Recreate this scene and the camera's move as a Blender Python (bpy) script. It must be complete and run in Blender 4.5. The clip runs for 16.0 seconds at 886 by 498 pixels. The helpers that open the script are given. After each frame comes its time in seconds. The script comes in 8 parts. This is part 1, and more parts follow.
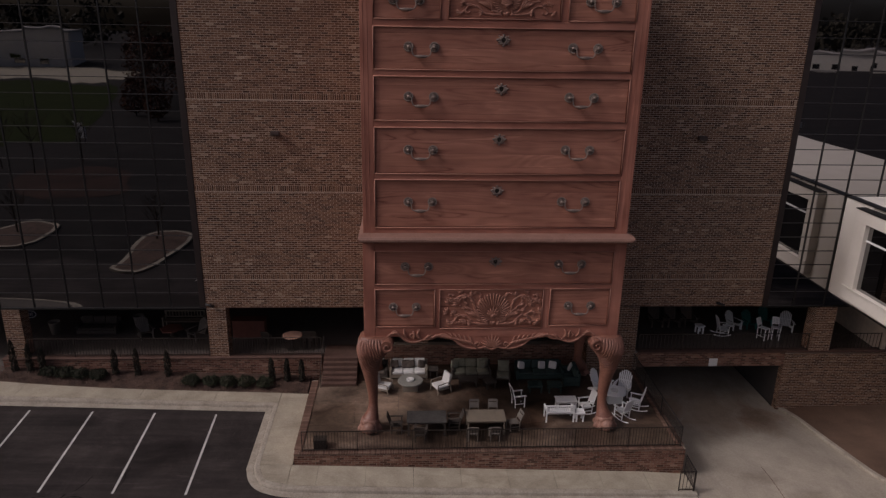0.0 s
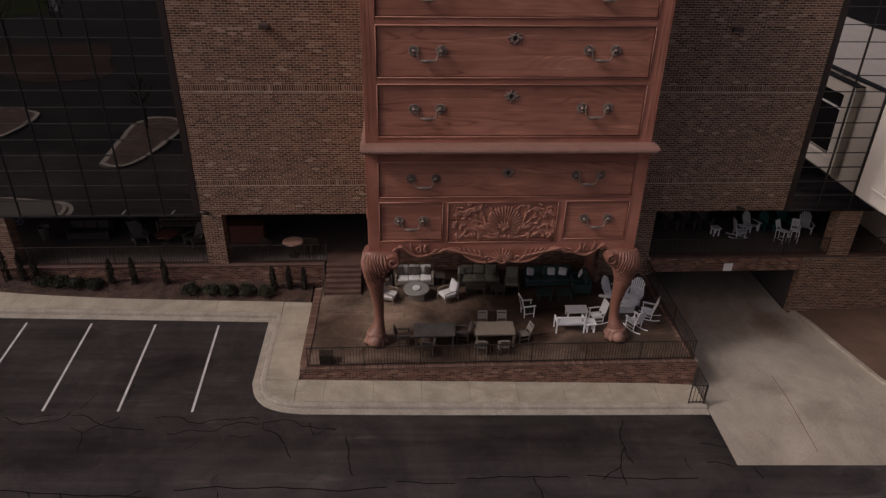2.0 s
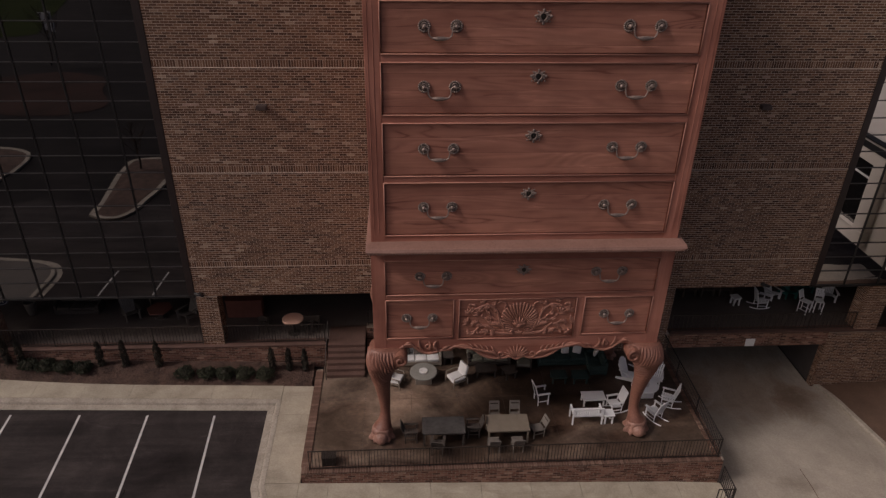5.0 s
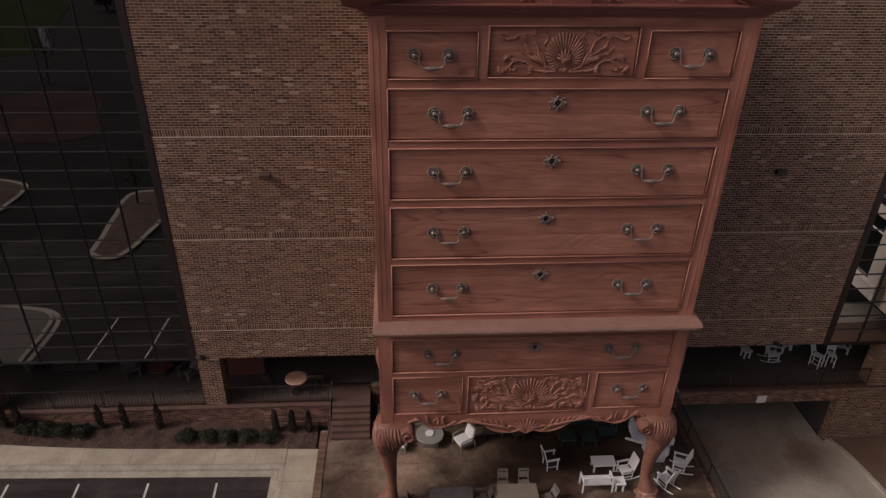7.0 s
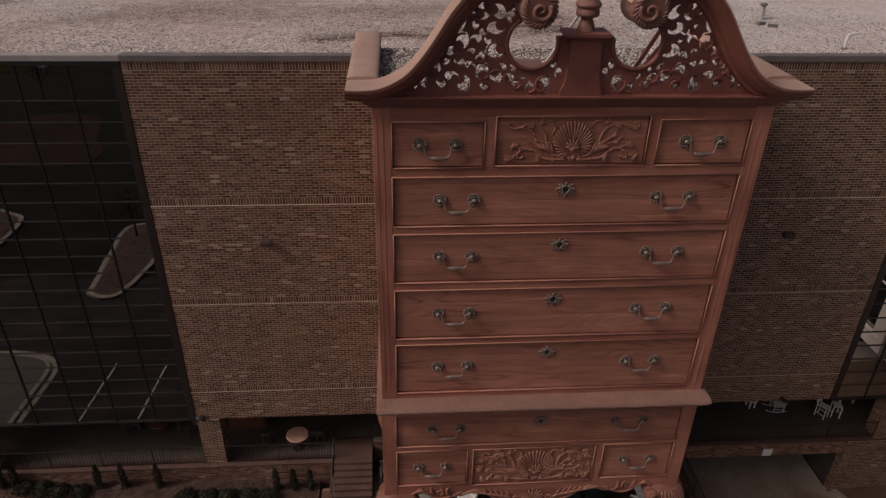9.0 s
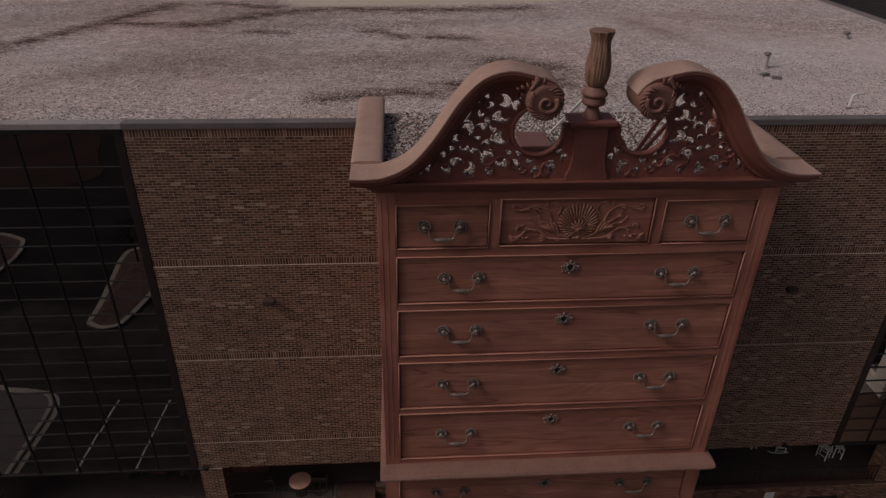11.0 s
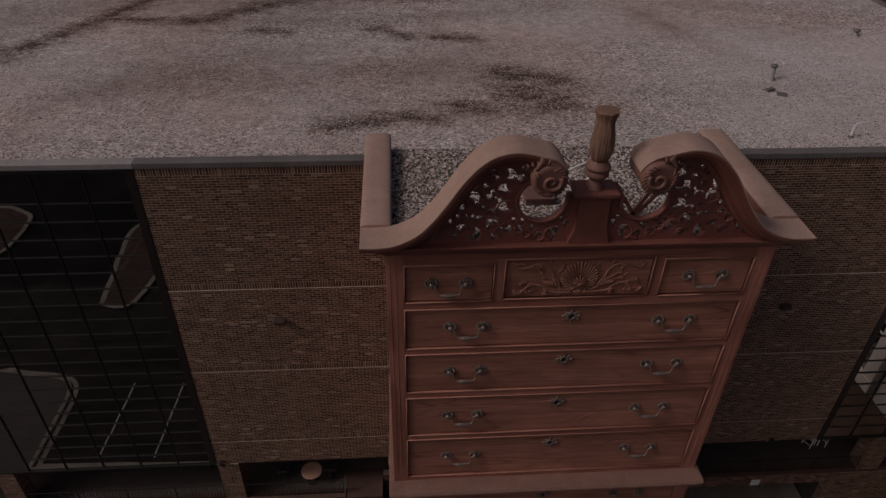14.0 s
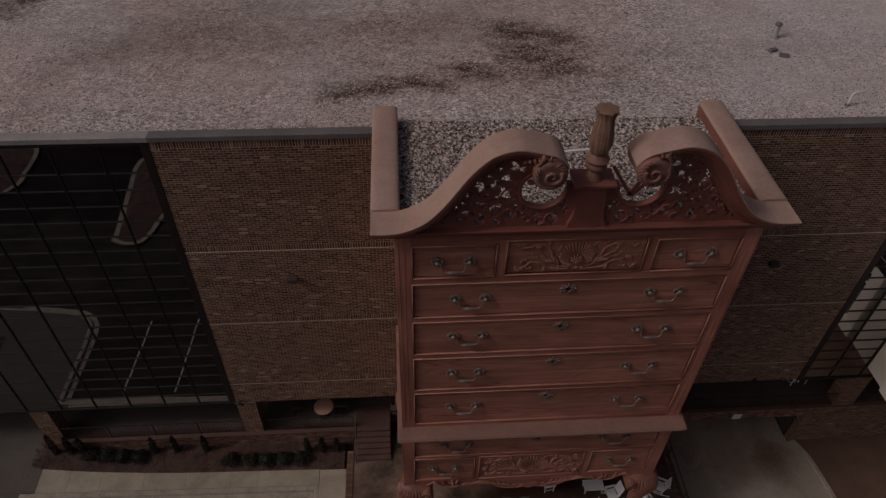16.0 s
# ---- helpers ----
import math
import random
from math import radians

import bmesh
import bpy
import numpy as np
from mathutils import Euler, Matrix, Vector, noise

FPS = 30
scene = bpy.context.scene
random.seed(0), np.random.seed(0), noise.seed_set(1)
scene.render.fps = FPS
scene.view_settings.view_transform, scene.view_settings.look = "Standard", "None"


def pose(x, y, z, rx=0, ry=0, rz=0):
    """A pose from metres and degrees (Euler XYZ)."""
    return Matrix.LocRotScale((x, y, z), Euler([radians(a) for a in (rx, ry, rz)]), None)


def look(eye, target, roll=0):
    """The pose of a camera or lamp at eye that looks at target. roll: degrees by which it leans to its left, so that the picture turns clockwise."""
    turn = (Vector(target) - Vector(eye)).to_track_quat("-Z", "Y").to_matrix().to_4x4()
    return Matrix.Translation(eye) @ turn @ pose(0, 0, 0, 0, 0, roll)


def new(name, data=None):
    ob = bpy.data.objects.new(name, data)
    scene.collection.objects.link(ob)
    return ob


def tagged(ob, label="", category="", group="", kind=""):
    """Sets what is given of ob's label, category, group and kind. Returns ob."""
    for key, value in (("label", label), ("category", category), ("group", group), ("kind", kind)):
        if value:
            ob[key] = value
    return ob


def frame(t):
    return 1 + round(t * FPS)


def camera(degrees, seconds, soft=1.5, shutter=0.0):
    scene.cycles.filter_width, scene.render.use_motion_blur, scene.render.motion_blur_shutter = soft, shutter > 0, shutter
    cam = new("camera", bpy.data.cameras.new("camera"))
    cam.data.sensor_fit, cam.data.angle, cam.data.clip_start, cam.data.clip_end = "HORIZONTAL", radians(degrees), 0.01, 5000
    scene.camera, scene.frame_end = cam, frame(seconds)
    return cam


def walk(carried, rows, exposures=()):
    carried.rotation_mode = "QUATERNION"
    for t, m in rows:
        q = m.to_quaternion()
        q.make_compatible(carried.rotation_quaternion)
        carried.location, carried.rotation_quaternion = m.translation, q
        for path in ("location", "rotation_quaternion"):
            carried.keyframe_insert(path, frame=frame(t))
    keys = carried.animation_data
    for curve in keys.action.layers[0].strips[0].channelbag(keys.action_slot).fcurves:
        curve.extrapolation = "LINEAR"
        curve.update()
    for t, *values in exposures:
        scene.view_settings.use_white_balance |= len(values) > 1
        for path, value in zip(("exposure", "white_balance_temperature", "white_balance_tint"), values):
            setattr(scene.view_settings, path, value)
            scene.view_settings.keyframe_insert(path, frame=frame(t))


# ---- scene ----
cam = camera(65.9, 16.0, soft=1.34)
PATH = [
    (0, (-3.859, -27.435, 18.792), (-2.300, 0.100, 9.686), 1.10),
    (0.5, (-3.912, -26.853, 19.003), (-2.331, 0.100, 7.950), 1.10),
    (1, (-3.979, -26.254, 19.224), (-2.384, 0.100, 6.309), 1.10),
    (1.5, (-4.061, -25.640, 19.456), (-2.452, 0.100, 5.079), 1.10),
    (2, (-4.145, -25.020, 19.706), (-2.579, 0.100, 5.672), 1.10),
    (2.5, (-4.220, -24.404, 19.995), (-2.657, 0.100, 6.248), 1.10),
    (3, (-4.283, -23.801, 20.342), (-2.730, 0.100, 6.932), 1.10),
    (3.5, (-4.339, -23.212, 20.738), (-2.822, 0.100, 7.659), 1.10),
    (4, (-4.391, -22.639, 21.184), (-2.896, 0.100, 8.437), 1.10),
    (6.5, (-4.725, -19.979, 23.875), (-3.362, 0.100, 12.494), 1.10),
    (7, (-4.797, -19.505, 24.405), (-3.444, 0.100, 13.276), 1.10),
    (7.5, (-4.860, -19.056, 24.928), (-3.509, 0.100, 14.047), 1.10),
    (8, (-4.910, -18.632, 25.452), (-3.565, 0.100, 14.812), 1.10),
    (8.5, (-4.948, -18.231, 25.981), (-3.619, 0.100, 15.550), 1.10),
    (9, (-4.977, -17.854, 26.511), (-3.661, 0.100, 16.276), 1.10),
    (11.5, (-5.103, -16.298, 29.149), (-3.870, 0.100, 19.447), 1.11),
    (12, (-5.116, -16.021, 29.727), (-3.901, 0.100, 19.870), 1.11),
    (12.5, (-5.129, -15.770, 30.304), (-3.920, 0.100, 20.251), 1.11),
    (13, (-5.146, -15.547, 30.877), (-3.958, 0.100, 20.590), 1.13),
    (13.5, (-5.168, -15.354, 31.447), (-4.004, 0.100, 20.756), 1.15),
    (14, (-5.196, -15.188, 32.023), (-4.048, 0.100, 20.848), 1.18),
    (14.5, (-5.233, -15.042, 32.608), (-4.083, 0.100, 20.849), 1.22),
    (15, (-5.279, -14.915, 33.200), (-4.126, 0.100, 20.670), 1.27),
    (15.5, (-5.325, -14.805, 33.791), (-4.179, 0.100, 20.436), 1.32),
    (16, (-5.356, -14.715, 34.374), (-4.203, 0.100, 20.165), 1.37),
]
walk(cam, [(t, look(eye, target, roll)) for t, eye, target, roll in PATH], [(0, -1.33, 6280, 19), (1, -1.24, 6400, 19), (2.5, -1.24, 6480, 19), (4, -1.26, 6550, 19), (7, -1.05, 6580, 19), (9.0, -1.32, 6850, 19), (11.5, -1.98, 6500, 19), (14, -2.27, 6500, 19), (16, -2.27, 6500, 19)])

# ---- world, sun, exposure ----
world = bpy.data.worlds.new("overcast_sky")
scene.world = world
world.use_nodes = True
_nt = world.node_tree
_sky = _nt.nodes.new("ShaderNodeTexSky")
_sky.sky_type = 'NISHITA'
_sky.sun_disc = False
_sky.sun_elevation = radians(44)
_sky.sun_rotation = radians(-106)
_sky.air_density = 0.6
_sky.dust_density = 7.0
_sky.ozone_density = 0.3
_bg = [n for n in _nt.nodes if n.type == 'BACKGROUND'][0]
_bg.inputs["Strength"].default_value = 0.15
_nt.links.new(_sky.outputs[0], _bg.inputs["Color"])

sun_data = bpy.data.lights.new("sun", 'SUN')
sun_data.energy = 2.2
sun_data.angle = radians(9)
sun_data.color = (1.0, 0.975, 0.945)
sun = new("sun", sun_data)
sun.matrix_basis = look((-60, -17.6, 68.4), (0, 0, 8))


# ---- materials ----
def nodes_of(name):
    m = bpy.data.materials.new(name)
    m.use_nodes = True
    nt = m.node_tree
    return m, nt, nt.nodes["Principled BSDF"]


def ramp(nt, fac, stops):
    r = nt.nodes.new("ShaderNodeValToRGB")
    e = r.color_ramp.elements
    while len(e) < len(stops):
        e.new(0.5)
    for k, (p, c) in enumerate(stops):
        e[k].position = p
        e[k].color = (*c, 1)
    nt.links.new(fac, r.inputs[0])
    return r.outputs[0]


def noise_tex(nt, vec, scale, detail=4.0, rough=0.55, dist=0.0):
    n = nt.nodes.new("ShaderNodeTexNoise")
    n.inputs["Scale"].default_value = scale
    n.inputs["Detail"].default_value = detail
    n.inputs["Roughness"].default_value = rough
    n.inputs["Distortion"].default_value = dist
    nt.links.new(vec, n.inputs["Vector"])
    return n


def mapping(nt, scale=(1, 1, 1), rot=(0, 0, 0), shift=None):
    tc = nt.nodes.new("ShaderNodeTexCoord")
    mp = nt.nodes.new("ShaderNodeMapping")
    mp.inputs["Scale"].default_value = scale
    mp.inputs["Rotation"].default_value = [radians(a) for a in rot]
    nt.links.new(tc.outputs["Object"], mp.inputs["Vector"])
    if shift is not None:
        nt.links.new(shift, mp.inputs["Location"])
    return mp.outputs[0]


def mix(nt, fac, a, b, mode='MIX'):
    m = nt.nodes.new("ShaderNodeMix")
    m.data_type, m.blend_type = 'RGBA', mode
    for sock, v in ((m.inputs[0], fac), (m.inputs[6], a), (m.inputs[7], b)):
        if isinstance(v, (int, float)):
            sock.default_value = v
        elif isinstance(v, tuple):
            sock.default_value = (*v, 1)
        else:
            nt.links.new(v, sock)
    return m.outputs[2]


def bump(nt, bsdf, height, strength, dist):
    b = nt.nodes.new("ShaderNodeBump")
    b.inputs["Strength"].default_value = strength
    b.inputs["Distance"].default_value = dist
    nt.links.new(height, b.inputs["Height"])
    nt.links.new(b.outputs[0], bsdf.inputs["Normal"])


def plain(name, c1, c2, scale=3.0, fine=40.0, rough=0.6, metal=0.0, bumps=0.2, bd=0.01, rnd=0.0, spec=0.5):
    """Two colours mixed by coarse and fine noise; rnd varies the value from object to object."""
    m, nt, p = nodes_of(name)
    v = mapping(nt)
    big = noise_tex(nt, v, scale, 5, 0.6)
    small = noise_tex(nt, v, fine, 3, 0.6)
    f = mix(nt, 0.4, big.outputs[0], small.outputs[0])
    col = ramp(nt, f, [(0.3, c1), (0.7, c2)])
    if rnd:
        oi = nt.nodes.new("ShaderNodeObjectInfo")
        mr = nt.nodes.new("ShaderNodeMapRange")
        mr.inputs["To Min"].default_value = 1 - rnd
        mr.inputs["To Max"].default_value = 1 + rnd
        nt.links.new(oi.outputs["Random"], mr.inputs["Value"])
        hs = nt.nodes.new("ShaderNodeHueSaturation")
        nt.links.new(mr.outputs[0], hs.inputs["Value"])
        nt.links.new(col, hs.inputs["Color"])
        col = hs.outputs[0]
    nt.links.new(col, p.inputs["Base Color"])
    p.inputs["Roughness"].default_value = rough
    p.inputs["Metallic"].default_value = metal
    p.inputs["Specular IOR Level"].default_value = spec
    if bumps:
        bump(nt, p, f, bumps, bd)
    return m


def wood(name, c_dark, c_mid, c_light, along="x", rough=0.66, gs=1.0):
    """Long-grained timber with cathedral figure, knots and per-object shift."""
    m, nt, p = nodes_of(name)
    oi = nt.nodes.new("ShaderNodeObjectInfo")
    mul = nt.nodes.new("ShaderNodeVectorMath")
    mul.operation = 'SCALE'
    mul.inputs[0].default_value = (37.0, 11.0, 53.0)
    nt.links.new(oi.outputs["Random"], mul.inputs["Scale"])
    sc = {"x": (0.11, 0.5, 1.0), "z": (1.0, 0.5, 0.11)}[along]
    v = mapping(nt, tuple(a * gs for a in sc), shift=mul.outputs[0])
    fig = noise_tex(nt, v, 1.1, 2.0, 0.45, 0.5)
    mm = nt.nodes.new("ShaderNodeMath")
    mm.operation = 'MULTIPLY'
    mm.inputs[1].default_value = 26.0
    nt.links.new(fig.outputs[0], mm.inputs[0])
    sn = nt.nodes.new("ShaderNodeMath")
    sn.operation = 'SINE'
    nt.links.new(mm.outputs[0], sn.inputs[0])
    sc2 = {"x": (0.06, 1.0, 1.6), "z": (1.6, 1.0, 0.06)}[along]
    v2 = mapping(nt, tuple(a * gs for a in sc2), shift=mul.outputs[0])
    fine = noise_tex(nt, v2, 9.0, 5.0, 0.65)
    rings = nt.nodes.new("ShaderNodeMapRange")
    rings.inputs["From Min"].default_value = -1
    nt.links.new(sn.outputs[0], rings.inputs["Value"])
    f = mix(nt, 0.6, rings.outputs[0], fine.outputs[0])
    col = ramp(nt, f, [(0.22, c_dark), (0.5, c_mid), (0.74, c_light)])
    v3 = mapping(nt, (0.35, 0.35, 0.35))
    blot = noise_tex(nt, v3, 1.3, 4, 0.6)
    dirt = ramp(nt, blot.outputs[0], [(0.3, (0.72, 0.7, 0.7)), (0.65, (1.08, 1.05, 1.02))])
    col = mix(nt, 1.0, col, dirt, 'MULTIPLY')
    nt.links.new(col, p.inputs["Base Color"])
    p.inputs["Roughness"].default_value = rough
    p.inputs["Specular IOR Level"].default_value = 0.2
    bump(nt, p, fine.outputs[0], 0.25, 0.01)
    return m


def math_node(nt, op, a, b=None, c=None):
    n = nt.nodes.new("ShaderNodeMath")
    n.operation = op
    for k, v in enumerate((a, b, c)):
        if isinstance(v, (int, float)):
            n.inputs[k].default_value = v
        elif v is not None:
            nt.links.new(v, n.inputs[k])
    return n.outputs[0]


def span(nt, v, lo, hi):
    n = nt.nodes.new("ShaderNodeMapRange")
    n.inputs["From Min"].default_value = lo
    n.inputs["From Max"].default_value = hi
    nt.links.new(v, n.inputs["Value"])
    return n.outputs[0]


def board_wood(name, c_dark, c_mid, c_light):
    """Glued-up pine boards lying along x: a tone for each board, knots with cathedral figure, sparse dark grain lines."""
    m, nt, p = nodes_of(name)
    oi = nt.nodes.new("ShaderNodeObjectInfo")
    tc = nt.nodes.new("ShaderNodeTexCoord")
    sp = nt.nodes.new("ShaderNodeSeparateXYZ")
    nt.links.new(tc.outputs["Object"], sp.inputs[0])
    zz = math_node(nt, 'MULTIPLY_ADD', oi.outputs["Random"], 3.1, math_node(nt, 'MULTIPLY', sp.outputs[2], 1.85))
    num = math_node(nt, 'FLOOR', zz)
    wn = nt.nodes.new("ShaderNodeTexWhiteNoise")
    wn.noise_dimensions = '1D'
    nt.links.new(math_node(nt, 'MULTIPLY_ADD', oi.outputs["Random"], 91.0, num), wn.inputs["W"])
    tone = wn.outputs["Value"]
    cb = nt.nodes.new("ShaderNodeCombineXYZ")
    nt.links.new(math_node(nt, 'MULTIPLY_ADD', tone, 40.0, math_node(nt, 'MULTIPLY', sp.outputs[0], 0.13)), cb.inputs[0])
    nt.links.new(math_node(nt, 'MULTIPLY', tone, 17.0), cb.inputs[1])
    nt.links.new(sp.outputs[2], cb.inputs[2])
    v = cb.outputs[0]
    fig = noise_tex(nt, v, 1.0, 2.0, 0.5, 0.35)
    vo = nt.nodes.new("ShaderNodeTexVoronoi")
    vo.inputs["Scale"].default_value = 0.85
    nt.links.new(v, vo.inputs["Vector"])
    near = math_node(nt, 'POWER', span(nt, vo.outputs["Distance"], 0.34, 0.0), 2.0)
    f = math_node(nt, 'MULTIPLY_ADD', near, 0.55, fig.outputs[0])
    sn = math_node(nt, 'SINE', math_node(nt, 'MULTIPLY', f, 78.0))
    where = noise_tex(nt, v, 1.7, 3, 0.6)
    lines = math_node(nt, 'MULTIPLY', span(nt, sn, 0.6, 1.0), span(nt, where.outputs[0], 0.53, 0.66))
    cf = nt.nodes.new("ShaderNodeMapping")
    cf.inputs["Scale"].default_value = (0.5, 1, 1.8)
    nt.links.new(v, cf.inputs["Vector"])
    fine = noise_tex(nt, cf.outputs[0], 14.0, 5.0, 0.7)
    soft = noise_tex(nt, v, 2.2, 4, 0.6, 0.6)
    base = mix(nt, 0.22, soft.outputs[0], fine.outputs[0])
    col = ramp(nt, base, [(0.25, c_dark), (0.5, c_mid), (0.75, c_light)])
    col = mix(nt, 1.0, col, ramp(nt, tone, [(0.0, (0.80, 0.77, 0.76)), (0.5, (1.0, 1.0, 1.0)), (1.0, (1.13, 1.15, 1.12))]), 'MULTIPLY')
    col = mix(nt, lines, col, mix(nt, 1.0, col, (0.66, 0.60, 0.60), 'MULTIPLY'))
    col = mix(nt, 1.0, col, ramp(nt, span(nt, sn, -1.0, 1.0), [(0.0, (1.06, 1.06, 1.05)), (1.0, (0.91, 0.90, 0.90))]), 'MULTIPLY')
    col = mix(nt, span(nt, near, 0.72, 0.95), col, (0.16, 0.055, 0.038))
    joint = math_node(nt, 'LESS_THAN', math_node(nt, 'FRACT', zz), 0.022)
    col = mix(nt, math_node(nt, 'MULTIPLY', joint, 0.45), col, (0.05, 0.018, 0.013))
    cs = nt.nodes.new("ShaderNodeMapping")
    cs.inputs["Scale"].default_value = (1.6, 1, 5.5)
    nt.links.new(v, cs.inputs["Vector"])
    streak = noise_tex(nt, cs.outputs[0], 4.2, 4.0, 0.6, 0.2)
    patch = noise_tex(nt, v, 0.9, 2, 0.5)
    worn = math_node(nt, 'MULTIPLY', span(nt, streak.outputs[0], 0.56, 0.68), span(nt, patch.outputs[0], 0.50, 0.62))
    col = mix(nt, math_node(nt, 'MULTIPLY', worn, 0.5), col, mix(nt, 1.0, col, (0.50, 0.44, 0.44), 'MULTIPLY'))
    pale = math_node(nt, 'MULTIPLY', span(nt, soft.outputs[0], 0.615, 0.645), 0.5)
    col = mix(nt, pale, col, mix(nt, 1.0, col, (1.28, 1.30, 1.26), 'MULTIPLY'))
    blot = noise_tex(nt, mapping(nt, (0.35, 0.35, 0.35)), 1.3, 4, 0.6)
    col = mix(nt, 1.0, col, ramp(nt, blot.outputs[0], [(0.3, (0.84, 0.83, 0.83)), (0.65, (1.08, 1.06, 1.04))]), 'MULTIPLY')
    nt.links.new(col, p.inputs["Base Color"])
    p.inputs["Roughness"].default_value = 0.66
    p.inputs["Specular IOR Level"].default_value = 0.18
    bump(nt, p, fine.outputs[0], 0.2, 0.008)
    return m


def brick_mat(name, stops, island=True):
    m, nt, p = nodes_of(name)
    if island:
        g = nt.nodes.new("ShaderNodeNewGeometry")
        r = g.outputs["Random Per Island"]
    else:
        g = nt.nodes.new("ShaderNodeObjectInfo")
        r = g.outputs["Random"]
    col = ramp(nt, r, stops)
    v = mapping(nt)
    n = noise_tex(nt, v, 30, 4, 0.6)
    big = noise_tex(nt, v, 0.35, 4, 0.6)
    col = mix(nt, 1.0, col, ramp(nt, n.outputs[0], [(0.3, (0.75, 0.74, 0.73)), (0.7, (1.15, 1.13, 1.1))]), 'MULTIPLY')
    col = mix(nt, 1.0, col, ramp(nt, big.outputs[0], [(0.3, (0.86, 0.84, 0.83)), (0.7, (1.06, 1.06, 1.06))]), 'MULTIPLY')
    bloom = noise_tex(nt, mapping(nt, (0.7, 0.7, 1.9)), 0.95, 6, 0.68, 0.4)
    col = mix(nt, math_node(nt, 'MULTIPLY', span(nt, bloom.outputs[0], 0.60, 0.76), 0.35), col, (0.36, 0.28, 0.22))
    nt.links.new(col, p.inputs["Base Color"])
    p.inputs["Roughness"].default_value = 0.85
    p.inputs["Specular IOR Level"].default_value = 0.25
    bump(nt, p, n.outputs[0], 0.4, 0.008)
    return m


def asphalt_mat():
    """Old asphalt: aggregate speckle, worn pale lanes and scuffs, oil spots."""
    m, nt, p = nodes_of("asphalt")
    v = mapping(nt)
    big = noise_tex(nt, v, 0.35, 6, 0.65, 0.6)
    agg = noise_tex(nt, v, 38.0, 3, 0.7)
    f = mix(nt, 0.42, big.outputs[0], agg.outputs[0])
    col = ramp(nt, f, [(0.32, (0.0140, 0.0118, 0.0116)), (0.5, (0.0340, 0.0288, 0.0276)), (0.70, (0.070, 0.060, 0.056))])
    lanes = noise_tex(nt, mapping(nt, (0.10, 1.6, 1)), 0.9, 5, 0.6, 0.3)
    col = mix(nt, 1.0, col, ramp(nt, lanes.outputs[0], [(0.35, (0.74, 0.72, 0.72)), (0.66, (1.28, 1.24, 1.22))]), 'MULTIPLY')
    scuff = noise_tex(nt, mapping(nt, (1.9, 0.22, 1), (0, 0, 12)), 1.2, 7, 0.72, 1.2)
    col = mix(nt, math_node(nt, 'MULTIPLY', span(nt, scuff.outputs[0], 0.64, 0.80), 0.5), col, (0.105, 0.092, 0.087))
    oil = noise_tex(nt, v, 0.8, 7, 0.62, 0.8)
    sp = nt.nodes.new("ShaderNodeSeparateXYZ")
    nt.links.new(v, sp.inputs[0])
    # Far asphalt is darkened so that the glass reflects it dimly.
    far_dim = span(nt, math_node(nt, 'MULTIPLY_ADD', big.outputs[0], 1.2, sp.outputs[1]), -12.5, -13.5)
    older = math_node(nt, 'MULTIPLY', span(nt, math_node(nt, 'MULTIPLY_ADD', big.outputs[0], 2.2, sp.outputs[1]), -4.6, -6.6), 0.8)
    col = mix(nt, older, col, mix(nt, 1.0, col, (1.32, 1.36, 1.40), 'MULTIPLY'))
    col = mix(nt, far_dim, col, mix(nt, 1.0, col, (0.36, 0.36, 0.38), 'MULTIPLY'))
    col = mix(nt, math_node(nt, 'MULTIPLY', span(nt, oil.outputs[0], 0.66, 0.78), 0.6), col, (0.009, 0.008, 0.008))
    nt.links.new(col, p.inputs["Base Color"])
    p.inputs["Roughness"].default_value = 0.9
    p.inputs["Specular IOR Level"].default_value = 0.15
    bump(nt, p, agg.outputs[0], 0.4, 0.006)
    return m


RED_D, RED_M, RED_L = (0.285, 0.122, 0.087), (0.398, 0.177, 0.125), (0.48, 0.229, 0.165)
M_DRAWER = board_wood("stained_pine", RED_D, RED_M, RED_L)
M_WAIST = plain("dull_waist_wood", (0.20, 0.105, 0.079), (0.32, 0.180, 0.137), 1.2, 12, 0.65)
# Darker copy of the brass: recess shade painted onto sunk discs and keyholes.
M_PULL_DARK = plain("recess_shade_brass", (0.035, 0.027, 0.021), (0.085, 0.068, 0.053), 9.0, 40, 0.5, metal=0.4)
M_CASE_X = wood("stained_rail_wood", (0.315, 0.128, 0.091), (0.395, 0.165, 0.117), (0.455, 0.204, 0.148), "x")
M_CASE = wood("stained_stile_wood", (0.315, 0.128, 0.091), (0.395, 0.165, 0.117), (0.455, 0.204, 0.148), "z")
M_CARVE = plain("carved_wood", (0.285, 0.120, 0.080), (0.41, 0.192, 0.132), 2.0, 25, 0.55, rnd=0.05)
M_BEAD = plain("worn_bead_wood", (0.35, 0.165, 0.118), (0.48, 0.245, 0.178), 2.0, 20, 0.7, spec=0.2)
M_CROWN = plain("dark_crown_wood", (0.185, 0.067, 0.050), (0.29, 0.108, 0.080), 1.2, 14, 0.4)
M_FRET = plain("dark_fret_wood", (0.185, 0.064, 0.048), (0.29, 0.106, 0.078), 1.5, 18, 0.5)
M_SCROLL = plain("dull_scroll_wood", (0.17, 0.076, 0.056), (0.30, 0.150, 0.112), 3.0, 18, 0.6)
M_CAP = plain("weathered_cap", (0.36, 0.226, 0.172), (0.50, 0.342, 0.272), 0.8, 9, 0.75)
M_FINIAL = plain("weathered_finial_wood", (0.18, 0.094, 0.060), (0.33, 0.195, 0.130), 3.0, 18, 0.6)
